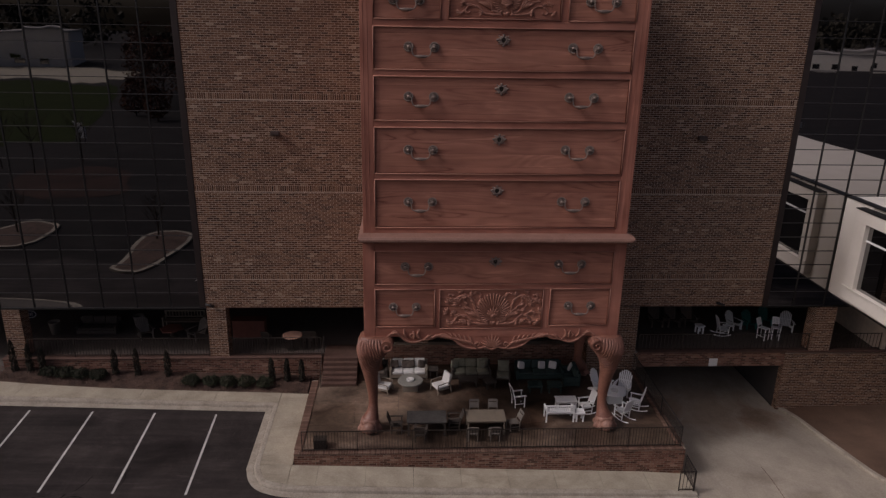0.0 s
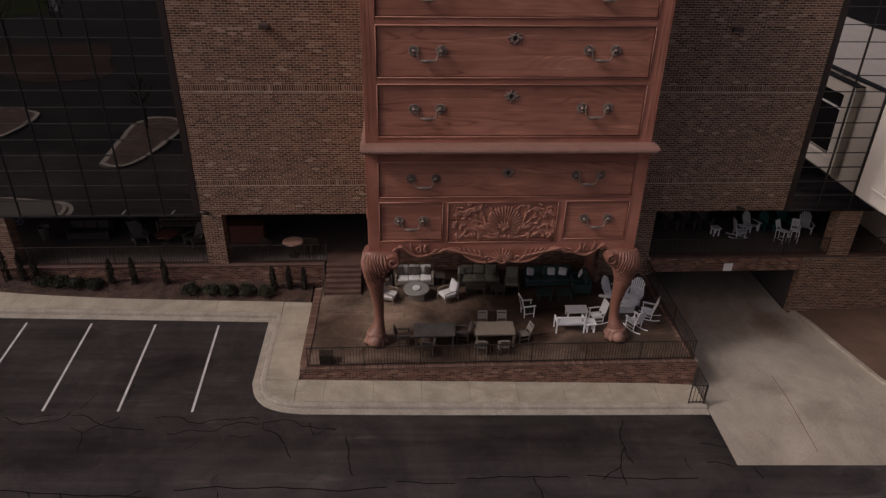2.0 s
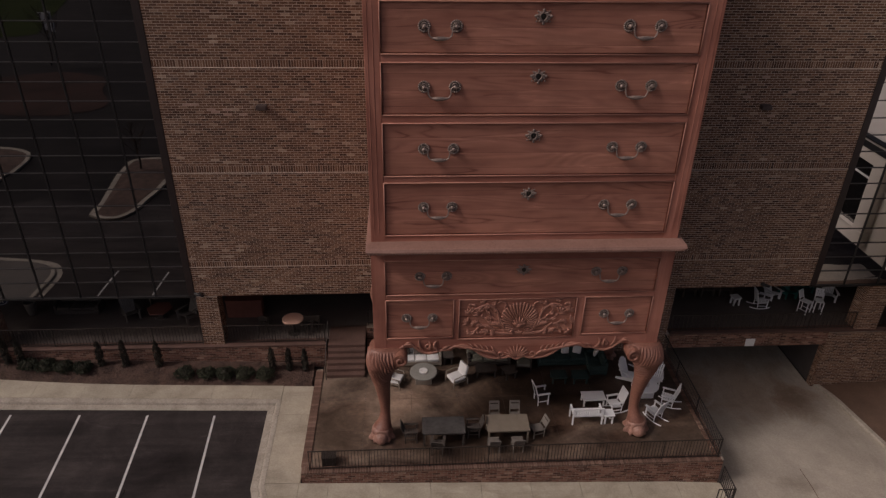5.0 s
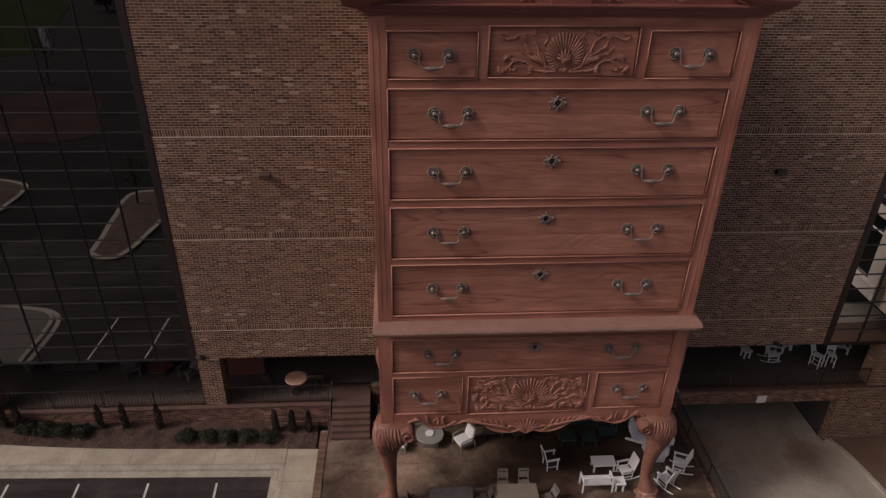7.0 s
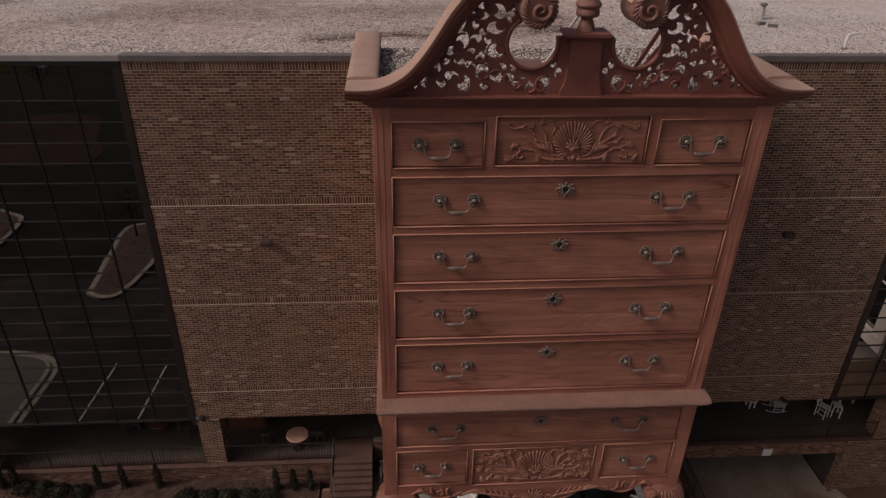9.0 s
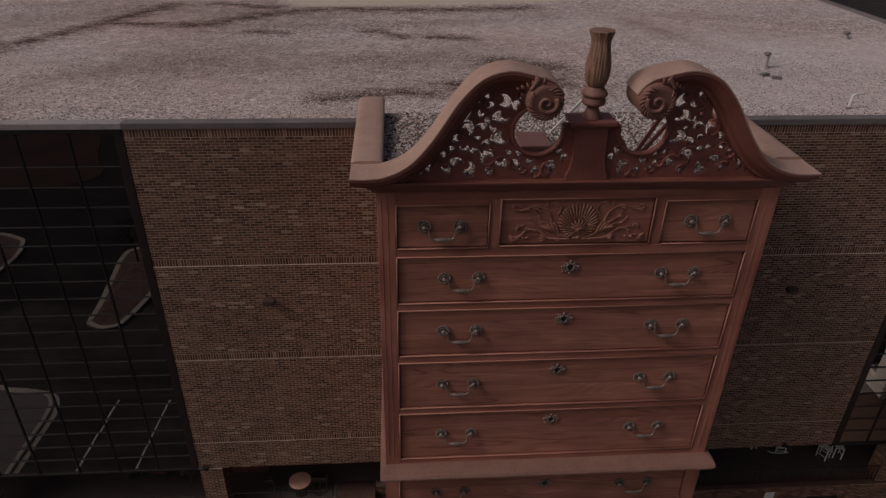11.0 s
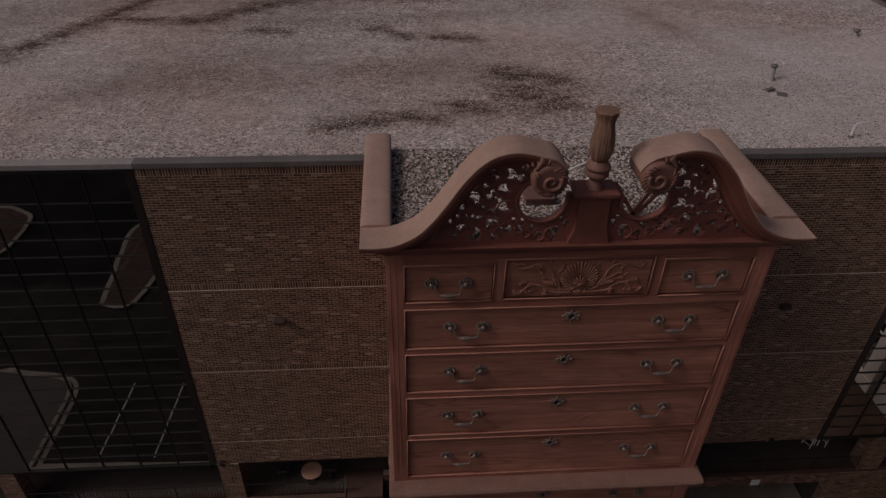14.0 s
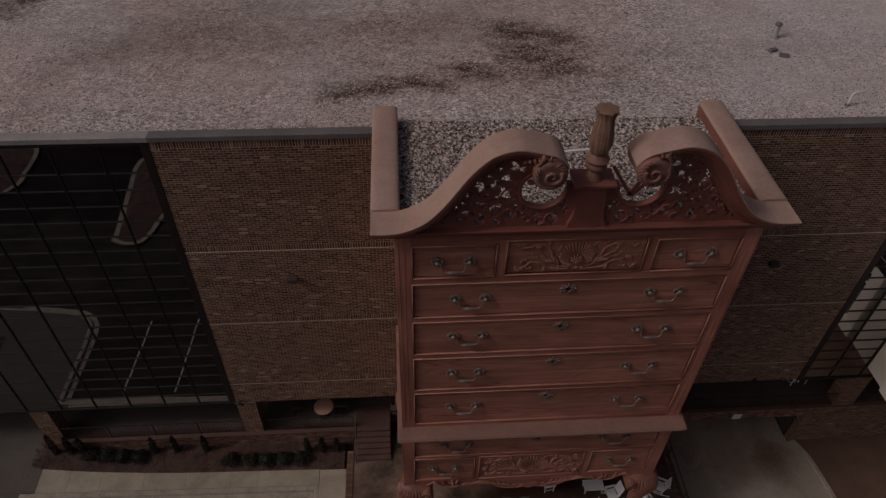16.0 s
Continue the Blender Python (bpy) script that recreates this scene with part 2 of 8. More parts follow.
M_PULL = plain("aged_brass", (0.165, 0.122, 0.102), (0.38, 0.295, 0.250), 7.0, 40, 0.45, metal=0.35)

BRICK_STOPS = [(0.0, (0.074, 0.039, 0.025)), (0.2, (0.126, 0.068, 0.043)), (0.6, (0.184, 0.101, 0.062)), (0.9, (0.236, 0.136, 0.085)),
               (0.975, (0.29, 0.184, 0.125)), (1.0, (0.46, 0.355, 0.265))]
RED_STOPS = [(0.0, (0.085, 0.043, 0.031)), (0.5, (0.185, 0.090, 0.064)), (0.9, (0.27, 0.145, 0.105)), (1.0, (0.36, 0.24, 0.18))]
M_BRICK = brick_mat("brown_brick", BRICK_STOPS)
M_BRICK_OB = brick_mat("brown_brick_single", BRICK_STOPS, island=False)
M_BRICK_RED = brick_mat("red_brick", RED_STOPS)
M_BRICK_COPE = brick_mat("coping_brick", [(0.0, (0.12, 0.072, 0.054)), (0.7, (0.17, 0.102, 0.077)), (1.0, (0.23, 0.15, 0.115))], island=False)
M_MORTAR = plain("mortar", (0.50, 0.41, 0.335), (0.72, 0.60, 0.49), 2.6, 12, 0.95, bumps=0.3)
M_MORTAR_DARK = plain("dirty_mortar", (0.20, 0.155, 0.12), (0.36, 0.29, 0.23), 1.0, 25, 0.95, bumps=0.3)
M_FOOT = plain("worn_foot_wood", (0.15, 0.068, 0.048), (0.42, 0.235, 0.175), 1.6, 14, 0.5)
M_LEG = plain("dull_leg_wood", (0.125, 0.049, 0.032), (0.31, 0.138, 0.094), 0.9, 14, 0.5)
M_TAUPE_DARK = plain("dark_taupe_resin", (0.125, 0.108, 0.092), (0.20, 0.175, 0.15), 3, 40, 0.6)
M_FIXTURE = plain("weathered_lamp_housing", (0.045, 0.030, 0.026), (0.085, 0.058, 0.050), 6, 40, 0.6)
M_CONC = plain("concrete", (0.27, 0.235, 0.176), (0.46, 0.41, 0.318), 1.1, 14, 0.85, bumps=0.2, rnd=0.05)
M_KERB = plain("kerb_concrete", (0.235, 0.202, 0.158), (0.45, 0.403, 0.332), 1.5, 12, 0.85, bumps=0.2)
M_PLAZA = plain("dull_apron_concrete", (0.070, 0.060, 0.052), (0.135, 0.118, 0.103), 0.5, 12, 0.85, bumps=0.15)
M_GRIT = plain("gutter_grit", (0.12, 0.10, 0.08), (0.26, 0.22, 0.18), 2.0, 30, 0.95)
M_DRIVE = plain("drive_concrete", (0.28, 0.238, 0.188), (0.475, 0.42, 0.345), 0.42, 12, 0.8, bumps=0.15)
M_PATIO = plain("stained_patio_concrete", (0.085, 0.064, 0.049), (0.265, 0.205, 0.155), 0.7, 6, 0.36, bumps=0.15)
M_ASPHALT = asphalt_mat()
M_CRACK = plain("open_crack", (0.003, 0.0026, 0.0026), (0.007, 0.006, 0.006), 5, 60, 0.95, spec=0.05)
M_PAINT = plain("road_paint", (0.34, 0.33, 0.32), (0.70, 0.69, 0.66), 2.2, 18, 0.75, bumps=0.2)
M_MULCH = plain("pine_mulch", (0.030, 0.018, 0.014), (0.150, 0.090, 0.066), 2.0, 14, 0.95, bumps=0.9, bd=0.05)
M_STRAW = plain("pine_straw", (0.058, 0.034, 0.023), (0.190, 0.114, 0.074), 0.4, 24, 0.95, bumps=0.8, bd=0.04)
M_GRASS = plain("lawn", (0.013, 0.021, 0.006), (0.034, 0.043, 0.012), 0.2, 20, 0.95, bumps=0.6, bd=0.05, spec=0.05)
M_LEAF = plain("evergreen_leaf", (0.018, 0.022, 0.010), (0.046, 0.050, 0.024), 6, 40, 0.8, rnd=0.2)
M_DRYLEAF = plain("dark_juniper", (0.018, 0.016, 0.010), (0.040, 0.034, 0.022), 6, 40, 0.9, rnd=0.2)
M_BARK = plain("bark", (0.05, 0.038, 0.03), (0.10, 0.08, 0.065), 4, 30, 0.95, bumps=0.8, bd=0.03)
M_IRON = plain("black_iron", (0.026, 0.020, 0.017), (0.056, 0.046, 0.040), 6, 60, 0.45, metal=0.3)
M_MULLION = plain("dark_mullion", (0.018, 0.017, 0.016), (0.035, 0.033, 0.032), 2, 40, 0.5, metal=0.4)
M_JAMB = plain("dark_brown_jamb", (0.018, 0.012, 0.011), (0.040, 0.027, 0.024), 2, 40, 0.55, metal=0.2)
M_TRANSOM = plain("grey_transom", (0.028, 0.025, 0.024), (0.056, 0.050, 0.048), 2, 40, 0.45, metal=0.4)
M_DARKMETAL = plain("roof_coping", (0.12, 0.108, 0.102), (0.22, 0.198, 0.186), 0.7, 9, 0.6, metal=0.0)
M_PALECOPING = plain("pale_coping", (0.27, 0.25, 0.235), (0.45, 0.42, 0.395), 0.7, 9, 0.65, metal=0.0)
M_WHITE = plain("white_lacquer", (0.82, 0.82, 0.81), (0.90, 0.90, 0.89), 2, 40, 0.5, bumps=0.05)
M_CUSHION = plain("white_fabric", (0.60, 0.585, 0.56), (0.74, 0.725, 0.70), 4, 90, 0.9, bumps=0.2)
M_TAN = plain("tan_fabric", (0.20, 0.165, 0.13), (0.28, 0.24, 0.19), 6, 80, 0.9)
M_BROWN = plain("brown_pillow", (0.06, 0.045, 0.036), (0.16, 0.13, 0.11), 12, 80, 0.9)
M_OLIVE = plain("olive_fabric", (0.125, 0.125, 0.092), (0.22, 0.212, 0.165), 6, 80, 0.9)
M_GREEN = plain("dark_green_wicker", (0.013, 0.030, 0.027), (0.030, 0.054, 0.049), 8, 90, 0.7)
M_WICKER = plain("dark_wicker", (0.032, 0.025, 0.021), (0.075, 0.059, 0.048), 10, 120, 0.75)
M_TAUPE = plain("taupe_resin", (0.164, 0.134, 0.100), (0.234, 0.195, 0.148), 3, 40, 0.6)
M_SLATE = plain("slate_top", (0.040, 0.037, 0.035), (0.115, 0.107, 0.10), 1.0, 7, 0.2)
M_TEAL = plain("teal_resin", (0.010, 0.11, 0.095), (0.02, 0.16, 0.14), 3, 40, 0.5)
M_STONE = plain("grey_stone_top", (0.195, 0.188, 0.165), (0.285, 0.274, 0.247), 4, 40, 0.6)
M_CANVAS = plain("salmon_canvas", (0.45, 0.25, 0.18), (0.58, 0.36, 0.27), 3, 60, 0.85)
M_REDTOP = plain("red_brown_top", (0.14, 0.05, 0.036), (0.22, 0.085, 0.06), 3, 40, 0.6)
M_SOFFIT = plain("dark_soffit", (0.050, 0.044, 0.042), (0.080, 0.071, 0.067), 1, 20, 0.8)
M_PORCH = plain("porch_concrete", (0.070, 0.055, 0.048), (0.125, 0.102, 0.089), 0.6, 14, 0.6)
M_CREAM = plain("cream_stucco", (0.68, 0.63, 0.56), (0.80, 0.75, 0.67), 0.7, 30, 0.85)
M_SIGN = plain("white_sign", (0.72, 0.72, 0.70), (0.82, 0.82, 0.80), 3, 30, 0.5)
M_REDSTEP = plain("red_brown_step", (0.075, 0.040, 0.030), (0.135, 0.075, 0.056), 1.2, 9, 0.75)
M_ROOFBOX = plain("red_brown_hatch", (0.17, 0.085, 0.070), (0.26, 0.14, 0.12), 1, 20, 0.6)


def glass_mat(name, tint):
    m, nt, p = nodes_of(name)
    p.inputs["Base Color"].default_value = (*tint, 1)
    p.inputs["Metallic"].default_value = 1.0
    p.inputs["Roughness"].default_value = 0.015
    n = noise_tex(nt, mapping(nt, (0.6, 1, 0.9)), 0.9, 1.5, 0.4)
    bump(nt, p, n.outputs[0], 0.12, 0.02)
    return m


def add_blots(nt, v, col, blots, dark, mid, wobble=2.6, lo=1.25, hi=2.1, ws=0.55):
    """Old stains, and some painted shade, with wandering edges at the given plan places: x, y, radius, stretch."""
    for sx, sy, sr, st in blots:
        vm = nt.nodes.new("ShaderNodeMapping")
        vm.inputs["Location"].default_value = (-sx / sr, -sy / (sr * st), 0)
        vm.inputs["Scale"].default_value = (1 / sr, 1 / (sr * st), 0)
        nt.links.new(v, vm.inputs["Vector"])
        ln = nt.nodes.new("ShaderNodeVectorMath")
        ln.operation = 'LENGTH'
        nt.links.new(vm.outputs[0], ln.inputs[0])
        wob = noise_tex(nt, v, ws, 8, 0.72, 0.8)
        ad = nt.nodes.new("ShaderNodeMath")
        ad.operation = 'MULTIPLY_ADD'
        ad.inputs[1].default_value = wobble
        nt.links.new(wob.outputs[0], ad.inputs[0])
        nt.links.new(ln.outputs["Value"], ad.inputs[2])
        f = nt.nodes.new("ShaderNodeMapRange")
        f.inputs["From Min"].default_value = lo
        f.inputs["From Max"].default_value = hi
        edge = ad.outputs[0]
        nt.links.new(edge, f.inputs["Value"])
        col = mix(nt, 1.0, col, ramp(nt, f.outputs[0], [(0.0, dark), (0.55, mid), (1.0, (1, 1, 1))]), 'MULTIPLY')
    return col


def stained(material, blots, dark, mid, wobble=2.6):
    """Adds stains, and some painted shade, to a finished material's colour."""
    nt = material.node_tree
    p = nt.nodes["Principled BSDF"]
    src = p.inputs["Base Color"].links[0].from_socket
    nt.links.new(add_blots(nt, mapping(nt), src, blots, dark, mid, wobble), p.inputs["Base Color"])


def mottled(material, scale, stops, stretch=(1, 1, 1)):
    """Multiplies a finished material's colour by large uneven wear."""
    nt = material.node_tree
    p = nt.nodes["Principled BSDF"]
    src = p.inputs["Base Color"].links[0].from_socket
    n = noise_tex(nt, mapping(nt, stretch, (7.0, 3.0, 0)), scale, 7, 0.68, 1.2)
    nt.links.new(mix(nt, 1.0, src, ramp(nt, n.outputs[0], stops), 'MULTIPLY'), p.inputs["Base Color"])


def streak_field(nt, v, lines):
    """Least distance to any of the given runs, each divided by its own width. A run: width, then plan points."""
    least = None
    for width, *pts in lines:
        for (ax, ay), (bx, by) in zip(pts, pts[1:]):
            L = math.hypot(bx - ax, by - ay)
            d = ((bx - ax) / L, (by - ay) / L, 0)
            rel = nt.nodes.new("ShaderNodeVectorMath")
            rel.operation = 'SUBTRACT'
            rel.inputs[1].default_value = (ax, ay, 0)
            nt.links.new(v, rel.inputs[0])
            dot = nt.nodes.new("ShaderNodeVectorMath")
            dot.operation = 'DOT_PRODUCT'
            dot.inputs[1].default_value = d
            nt.links.new(rel.outputs[0], dot.inputs[0])
            t = math_node(nt, 'MINIMUM', math_node(nt, 'MAXIMUM', dot.outputs["Value"], 0.0), L)
            along = nt.nodes.new("ShaderNodeVectorMath")
            along.operation = 'SCALE'
            along.inputs[0].default_value = d
            nt.links.new(t, along.inputs["Scale"])
            off = nt.nodes.new("ShaderNodeVectorMath")
            off.operation = 'DISTANCE'
            nt.links.new(rel.outputs[0], off.inputs[0])
            nt.links.new(along.outputs[0], off.inputs[1])
            q = math_node(nt, 'DIVIDE', off.outputs["Value"], width)
            least = q if least is None else math_node(nt, 'MINIMUM', least, q)
    return least


def gravel_mat(name, tones, streaks=(), faint=(), sand=(), worn=(), dark=0.22, scale=12.0, settled=0.6):
    """Loose gravel of mixed stones: dark drainage streaks, faint smudges and a sandy bare patch lie over it."""
    m, nt, p = nodes_of(name)
    v = mapping(nt)
    flat = mapping(nt, (1, 1, 0))
    vo = nt.nodes.new("ShaderNodeTexVoronoi")
    vo.inputs["Scale"].default_value = scale
    nt.links.new(v, vo.inputs["Vector"])
    sep = nt.nodes.new("ShaderNodeSeparateColor")
    nt.links.new(vo.outputs["Color"], sep.inputs[0])
    col = ramp(nt, sep.outputs[0], [(0.0, (dark, dark * 0.87, dark * 0.79)), (0.3, (0.22 + dark, 0.195 + dark, 0.178 + dark)), (0.8, (0.68, 0.62, 0.60)), (1.0, (0.88, 0.835, 0.81))])
    zone = noise_tex(nt, mapping(nt, (0.7, 1.0, 1), (0, 0, -20)), 0.13, 5, 0.6, 0.4)
    col = mix(nt, math_node(nt, 'MULTIPLY', span(nt, zone.outputs[0], 0.42, 0.62), settled), col, (0.58, 0.53, 0.505))
    big = noise_tex(nt, mapping(nt, (0.6, 1.0, 1)), 0.16, 6, 0.62, 0.6)
    col = mix(nt, 1.0, col, ramp(nt, big.outputs[0], tones), 'MULTIPLY')
    red = noise_tex(nt, mapping(nt, (1, 1, 1), (0, 0, 30)), 0.09, 4, 0.6)
    col = mix(nt, 1.0, col, ramp(nt, red.outputs[0], [(0.40, (1, 0.985, 0.975)), (0.62, (1.0, 0.88, 0.84))]), 'MULTIPLY')
    mid = noise_tex(nt, v, 1.4, 5, 0.65)
    col = mix(nt, 1.0, col, ramp(nt, mid.outputs[0], [(0.3, (0.76, 0.74, 0.72)), (0.6, (1.05, 1.05, 1.05))]), 'MULTIPLY')
    wob = noise_tex(nt, mapping(nt, (0.8, 1.3, 1)), 1.1, 9, 0.78, 0.5)
    grit = math_node(nt, 'MULTIPLY_ADD', sep.outputs[1], 0.9, math_node(nt, 'MULTIPLY', wob.outputs[0], 4.4))
    for lines, deep, soft in ((streaks, (0.17, 0.135, 0.12), (0.60, 0.55, 0.52)), (faint, (0.70, 0.65, 0.63), (0.86, 0.83, 0.81))):
        if lines:
            f = span(nt, math_node(nt, 'ADD', streak_field(nt, flat, lines), grit), 2.35, 4.1)
            col = mix(nt, 1.0, col, ramp(nt, f, [(0.0, deep), (0.5, soft), (1.0, (1, 1, 1))]), 'MULTIPLY')
    if worn:
        f = span(nt, math_node(nt, 'ADD', streak_field(nt, flat, worn), math_node(nt, 'MULTIPLY', wob.outputs[0], 1.2)), 1.9, 1.1)
        col = mix(nt, math_node(nt, 'MULTIPLY', f, 0.42), col, (0.72, 0.675, 0.655))
    if sand:
        f = span(nt, math_node(nt, 'ADD', streak_field(nt, flat, sand), math_node(nt, 'MULTIPLY', wob.outputs[0], 0.8)), 1.5, 1.2)
        col = mix(nt, math_node(nt, 'MULTIPLY', f, 0.8), col, (0.62, 0.56, 0.44))
    nt.links.new(col, p.inputs["Base Color"])
    p.inputs["Roughness"].default_value = 0.95
    p.inputs["Specular IOR Level"].default_value = 0.2
    bump(nt, p, vo.outputs["Distance"], 0.8, 0.04)
    return m


# Brown soil at the drive mouth, deepened to stand for the chest's shadow.
stained(M_DRIVE, [(13.0, 5.2, 3.6, 0.8), (15.6, 4.2, 1.6, 1.2), (10.2, 5.5, 1.5, 1.4)], (0.76, 0.67, 0.61), (0.88, 0.81, 0.77), 2.2)
stained(M_DRIVE, [(9.2, 0.0, 1.0, 2.6), (12.2, -1.8, 1.6, 0.5), (14.0, -3.5, 2.0, 0.6)], (0.70, 0.68, 0.66), (0.88, 0.87, 0.86))
# Damp patches plus the chest's shade, both multiplied into the floor colour.
stained(M_PATIO, [(4.2, 3.6, 7.0, 0.5), (1.2, 2.0, 4.0, 0.5), (-2.9, -0.2, 3.2, 0.4), (0.2, -0.4, 3.6, 0.3), (-2.6, 5.6, 6.0, 0.3), (5.6, -0.4, 4.2, 0.35), (-7.5, 0.5, 1.4, 1.5)], (0.46, 0.43, 0.41), (0.74, 0.70, 0.68), 1.7)
stained(M_ASPHALT, [(-14, -1, 2.4, 1.2), (-18, -6, 5, 0.4), (2, -5, 6, 0.25), (-6, -9, 7, 0.3), (8, -8, 4, 0.4)], (0.62, 0.60, 0.60), (0.85, 0.84, 0.84))
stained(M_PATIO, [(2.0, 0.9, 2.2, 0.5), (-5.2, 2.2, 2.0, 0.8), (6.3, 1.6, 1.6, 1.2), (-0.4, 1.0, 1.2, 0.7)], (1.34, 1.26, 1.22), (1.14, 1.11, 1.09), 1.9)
stained(M_PATIO, [(4.6, -0.7, 1.6, 0.5), (-5.0, -0.5, 1.4, 0.6), (1.6, 4.4, 2.4, 0.5)], (0.50, 0.44, 0.44), (0.78, 0.73, 0.72), 2.3)
mottled(M_PATIO, 0.45, [(0.32, (0.42, 0.36, 0.36)), (0.46, (0.88, 0.83, 0.82)), (0.56, (1.08, 1.05, 1.04)), (0.68, (1.5, 1.42, 1.40))], (0.7, 1.2, 1))
mottled(M_DRIVE, 0.22, [(0.35, (0.80, 0.79, 0.79)), (0.55, (1.0, 1.0, 1.0)), (0.7, (1.10, 1.09, 1.08))], (1.3, 0.6, 1))
mottled(M_CONC, 0.5, [(0.33, (0.80, 0.78, 0.76)), (0.5, (1.0, 1.0, 1.0)), (0.68, (1.07, 1.06, 1.05))], (0.6, 1.4, 1))
mottled(M_ASPHALT, 0.35, [(0.5, (1.0, 1.0, 1.0)), (0.62, (1.12, 1.11, 1.12)), (0.70, (1.7, 1.68, 1.70))], (0.5, 2.2, 1))
M_GLASS = glass_mat("reflective_tinted_glass", (0.29, 0.284, 0.284))
# Same glass, tint raised so the east wing's reflections come out brighter.
M_GLASS_BRIGHT = glass_mat("brightened_glass", (0.43, 0.415, 0.41))
M_GRAVEL = gravel_mat("pale_roof_gravel", [(0.33, (0.80, 0.76, 0.74)), (0.45, (0.95, 0.94, 0.93)), (0.6, (1.06, 1.06, 1.06))],
                      [(0.9, (-22.7, 15.7), (-20.8, 19.4), (-19.6, 22.0), (-18.1, 25.5)), (0.7, (-19.7, 20.8), (-15.5, 20.5)),
                       (0.9, (-14.7, 20.8), (-11.6, 23.7), (-9.5, 24.8), (-2.3, 24.6), (3.0, 25.4)), (0.6, (-15.3, 26.2), (-11.8, 25.1)),
                       (0.7, (-6.2, 19.2), (-4.6, 18.0)), (0.6, (-3.3, 17.9), (-1.6, 17.6)), (0.9, (-0.6, 13.2), (1.4, 12.5)), (1.1, (-0.2, 11.0), (1.0, 10.2)),
                       (0.7, (-2.8, 9.9), (-2.0, 9.6)), (0.6, (-7.7, 8.1), (-5.8, 8.6)), (0.5, (-4.8, 8.9), (-3.6, 8.6)), (0.5, (-12.4, 18.9), (-10.6, 18.7))],
                      [(1.6, (-3.0, 14.0), (1.6, 11.0)), (1.1, (-8.0, 9.0), (3.4, 9.6)), (1.0, (8.0, 21.4), (10.0, 16.0), (12.6, 11.6)), (0.7, (9.6, 11.7), (13.0, 11.2)),
                       (1.2, (-18.5, 10.6), (-16.0, 12.6)), (1.6, (-15.0, 20.0), (-4.0, 21.0)), (2.4, (-14.0, 13.0), (-5.0, 13.6)), (3.2, (-26.0, 20.0), (-18.0, 24.5), (-9.0, 22.5))],
                      [(2.6, (-9.5, 28.0), (-2.0, 28.6), (4.0, 29.6))],
                      [(5.0, (12.0, 13.0), (20.0, 14.0)), (3.0, (9.5, 8.5), (19.0, 7.6))])
M_GRAVEL_DARK = gravel_mat("chest_top_gravel", [(0.3, (0.55, 0.46, 0.41)), (0.6, (0.92, 0.84, 0.78))], dark=0.02, scale=11.0, settled=0.0)


# ---- mesh helpers ----
def link_mesh(name, bm, material, smooth=False):
    me = bpy.data.meshes.new(name)
    bmesh.ops.recalc_face_normals(bm, faces=bm.faces[:])
    bm.to_mesh(me)
    bm.free()
    me.materials.append(material)
    if smooth:
        me.polygons.foreach_set("use_smooth", [True] * len(me.polygons))
    return new(name, me)


def part(name, bm, material, parent, label="", smooth=False):
    """One mesh under a thing or a part; its coordinates are the thing's own."""
    ob = link_mesh(name, bm, material, smooth)
    ob.parent = parent
    if label:
        ob["label"] = label
    return ob


def thing(name, m, label, category, group="", kind=""):
    ob = new(name)
    ob.empty_display_size = 0.2
    ob.matrix_basis = m
    return tagged(ob, label, category, group, kind)


def solid(name, bm, material, label, category, kind="", smooth=False, group=""):
    return tagged(link_mesh(name, bm, material, smooth), label, category, group, kind)


def twin(name, ob, parent, m):
    """A further piece on the same mesh."""
    o = bpy.data.objects.new(name, ob.data)
    scene.collection.objects.link(o)
    o.parent = parent
    o.matrix_basis = m
    return o


def box(bm, x0, x1, y0, y1, z0, z1, bev=0.0, m=None):
    r = bmesh.ops.create_cube(bm, size=1)
    vs = r["verts"]
    for v in vs:
        v.co = Vector(((x0 + x1) / 2 + v.co.x * (x1 - x0), (y0 + y1) / 2 + v.co.y * (y1 - y0), (z0 + z1) / 2 + v.co.z * (z1 - z0)))
    if bev:
        es = {e for v in vs for e in v.link_edges}
        out = bmesh.ops.bevel(bm, geom=list(es), offset=bev, segments=2, affect='EDGES', profile=0.6)
        vs = list({v for f in out["faces"] for v in f.verts} | {v for v in vs if v.is_valid})
    if m is not None:
        bmesh.ops.transform(bm, matrix=m, verts=vs)
    return bm


def B(*a, **k):
    return box(bmesh.new(), *a, **k)


def prism(bm, pts, y0, y1, axis="y"):
    """A polygon of (u, v) points drawn out along an axis: y: (x, z); x: (y, z); z: (x, y)."""
    def at(u, v, w):
        return {"y": (u, w, v), "x": (w, u, v), "z": (u, v, w)}[axis]
    a = [bm.verts.new(at(u, v, y0)) for u, v in pts]
    b = [bm.verts.new(at(u, v, y1)) for u, v in pts]
    n = len(pts)
    bm.faces.new(a)
    bm.faces.new(b[::-1])
    for k in range(n):
        bm.faces.new((a[k], b[k], b[(k + 1) % n], a[(k + 1) % n]))
    return bm


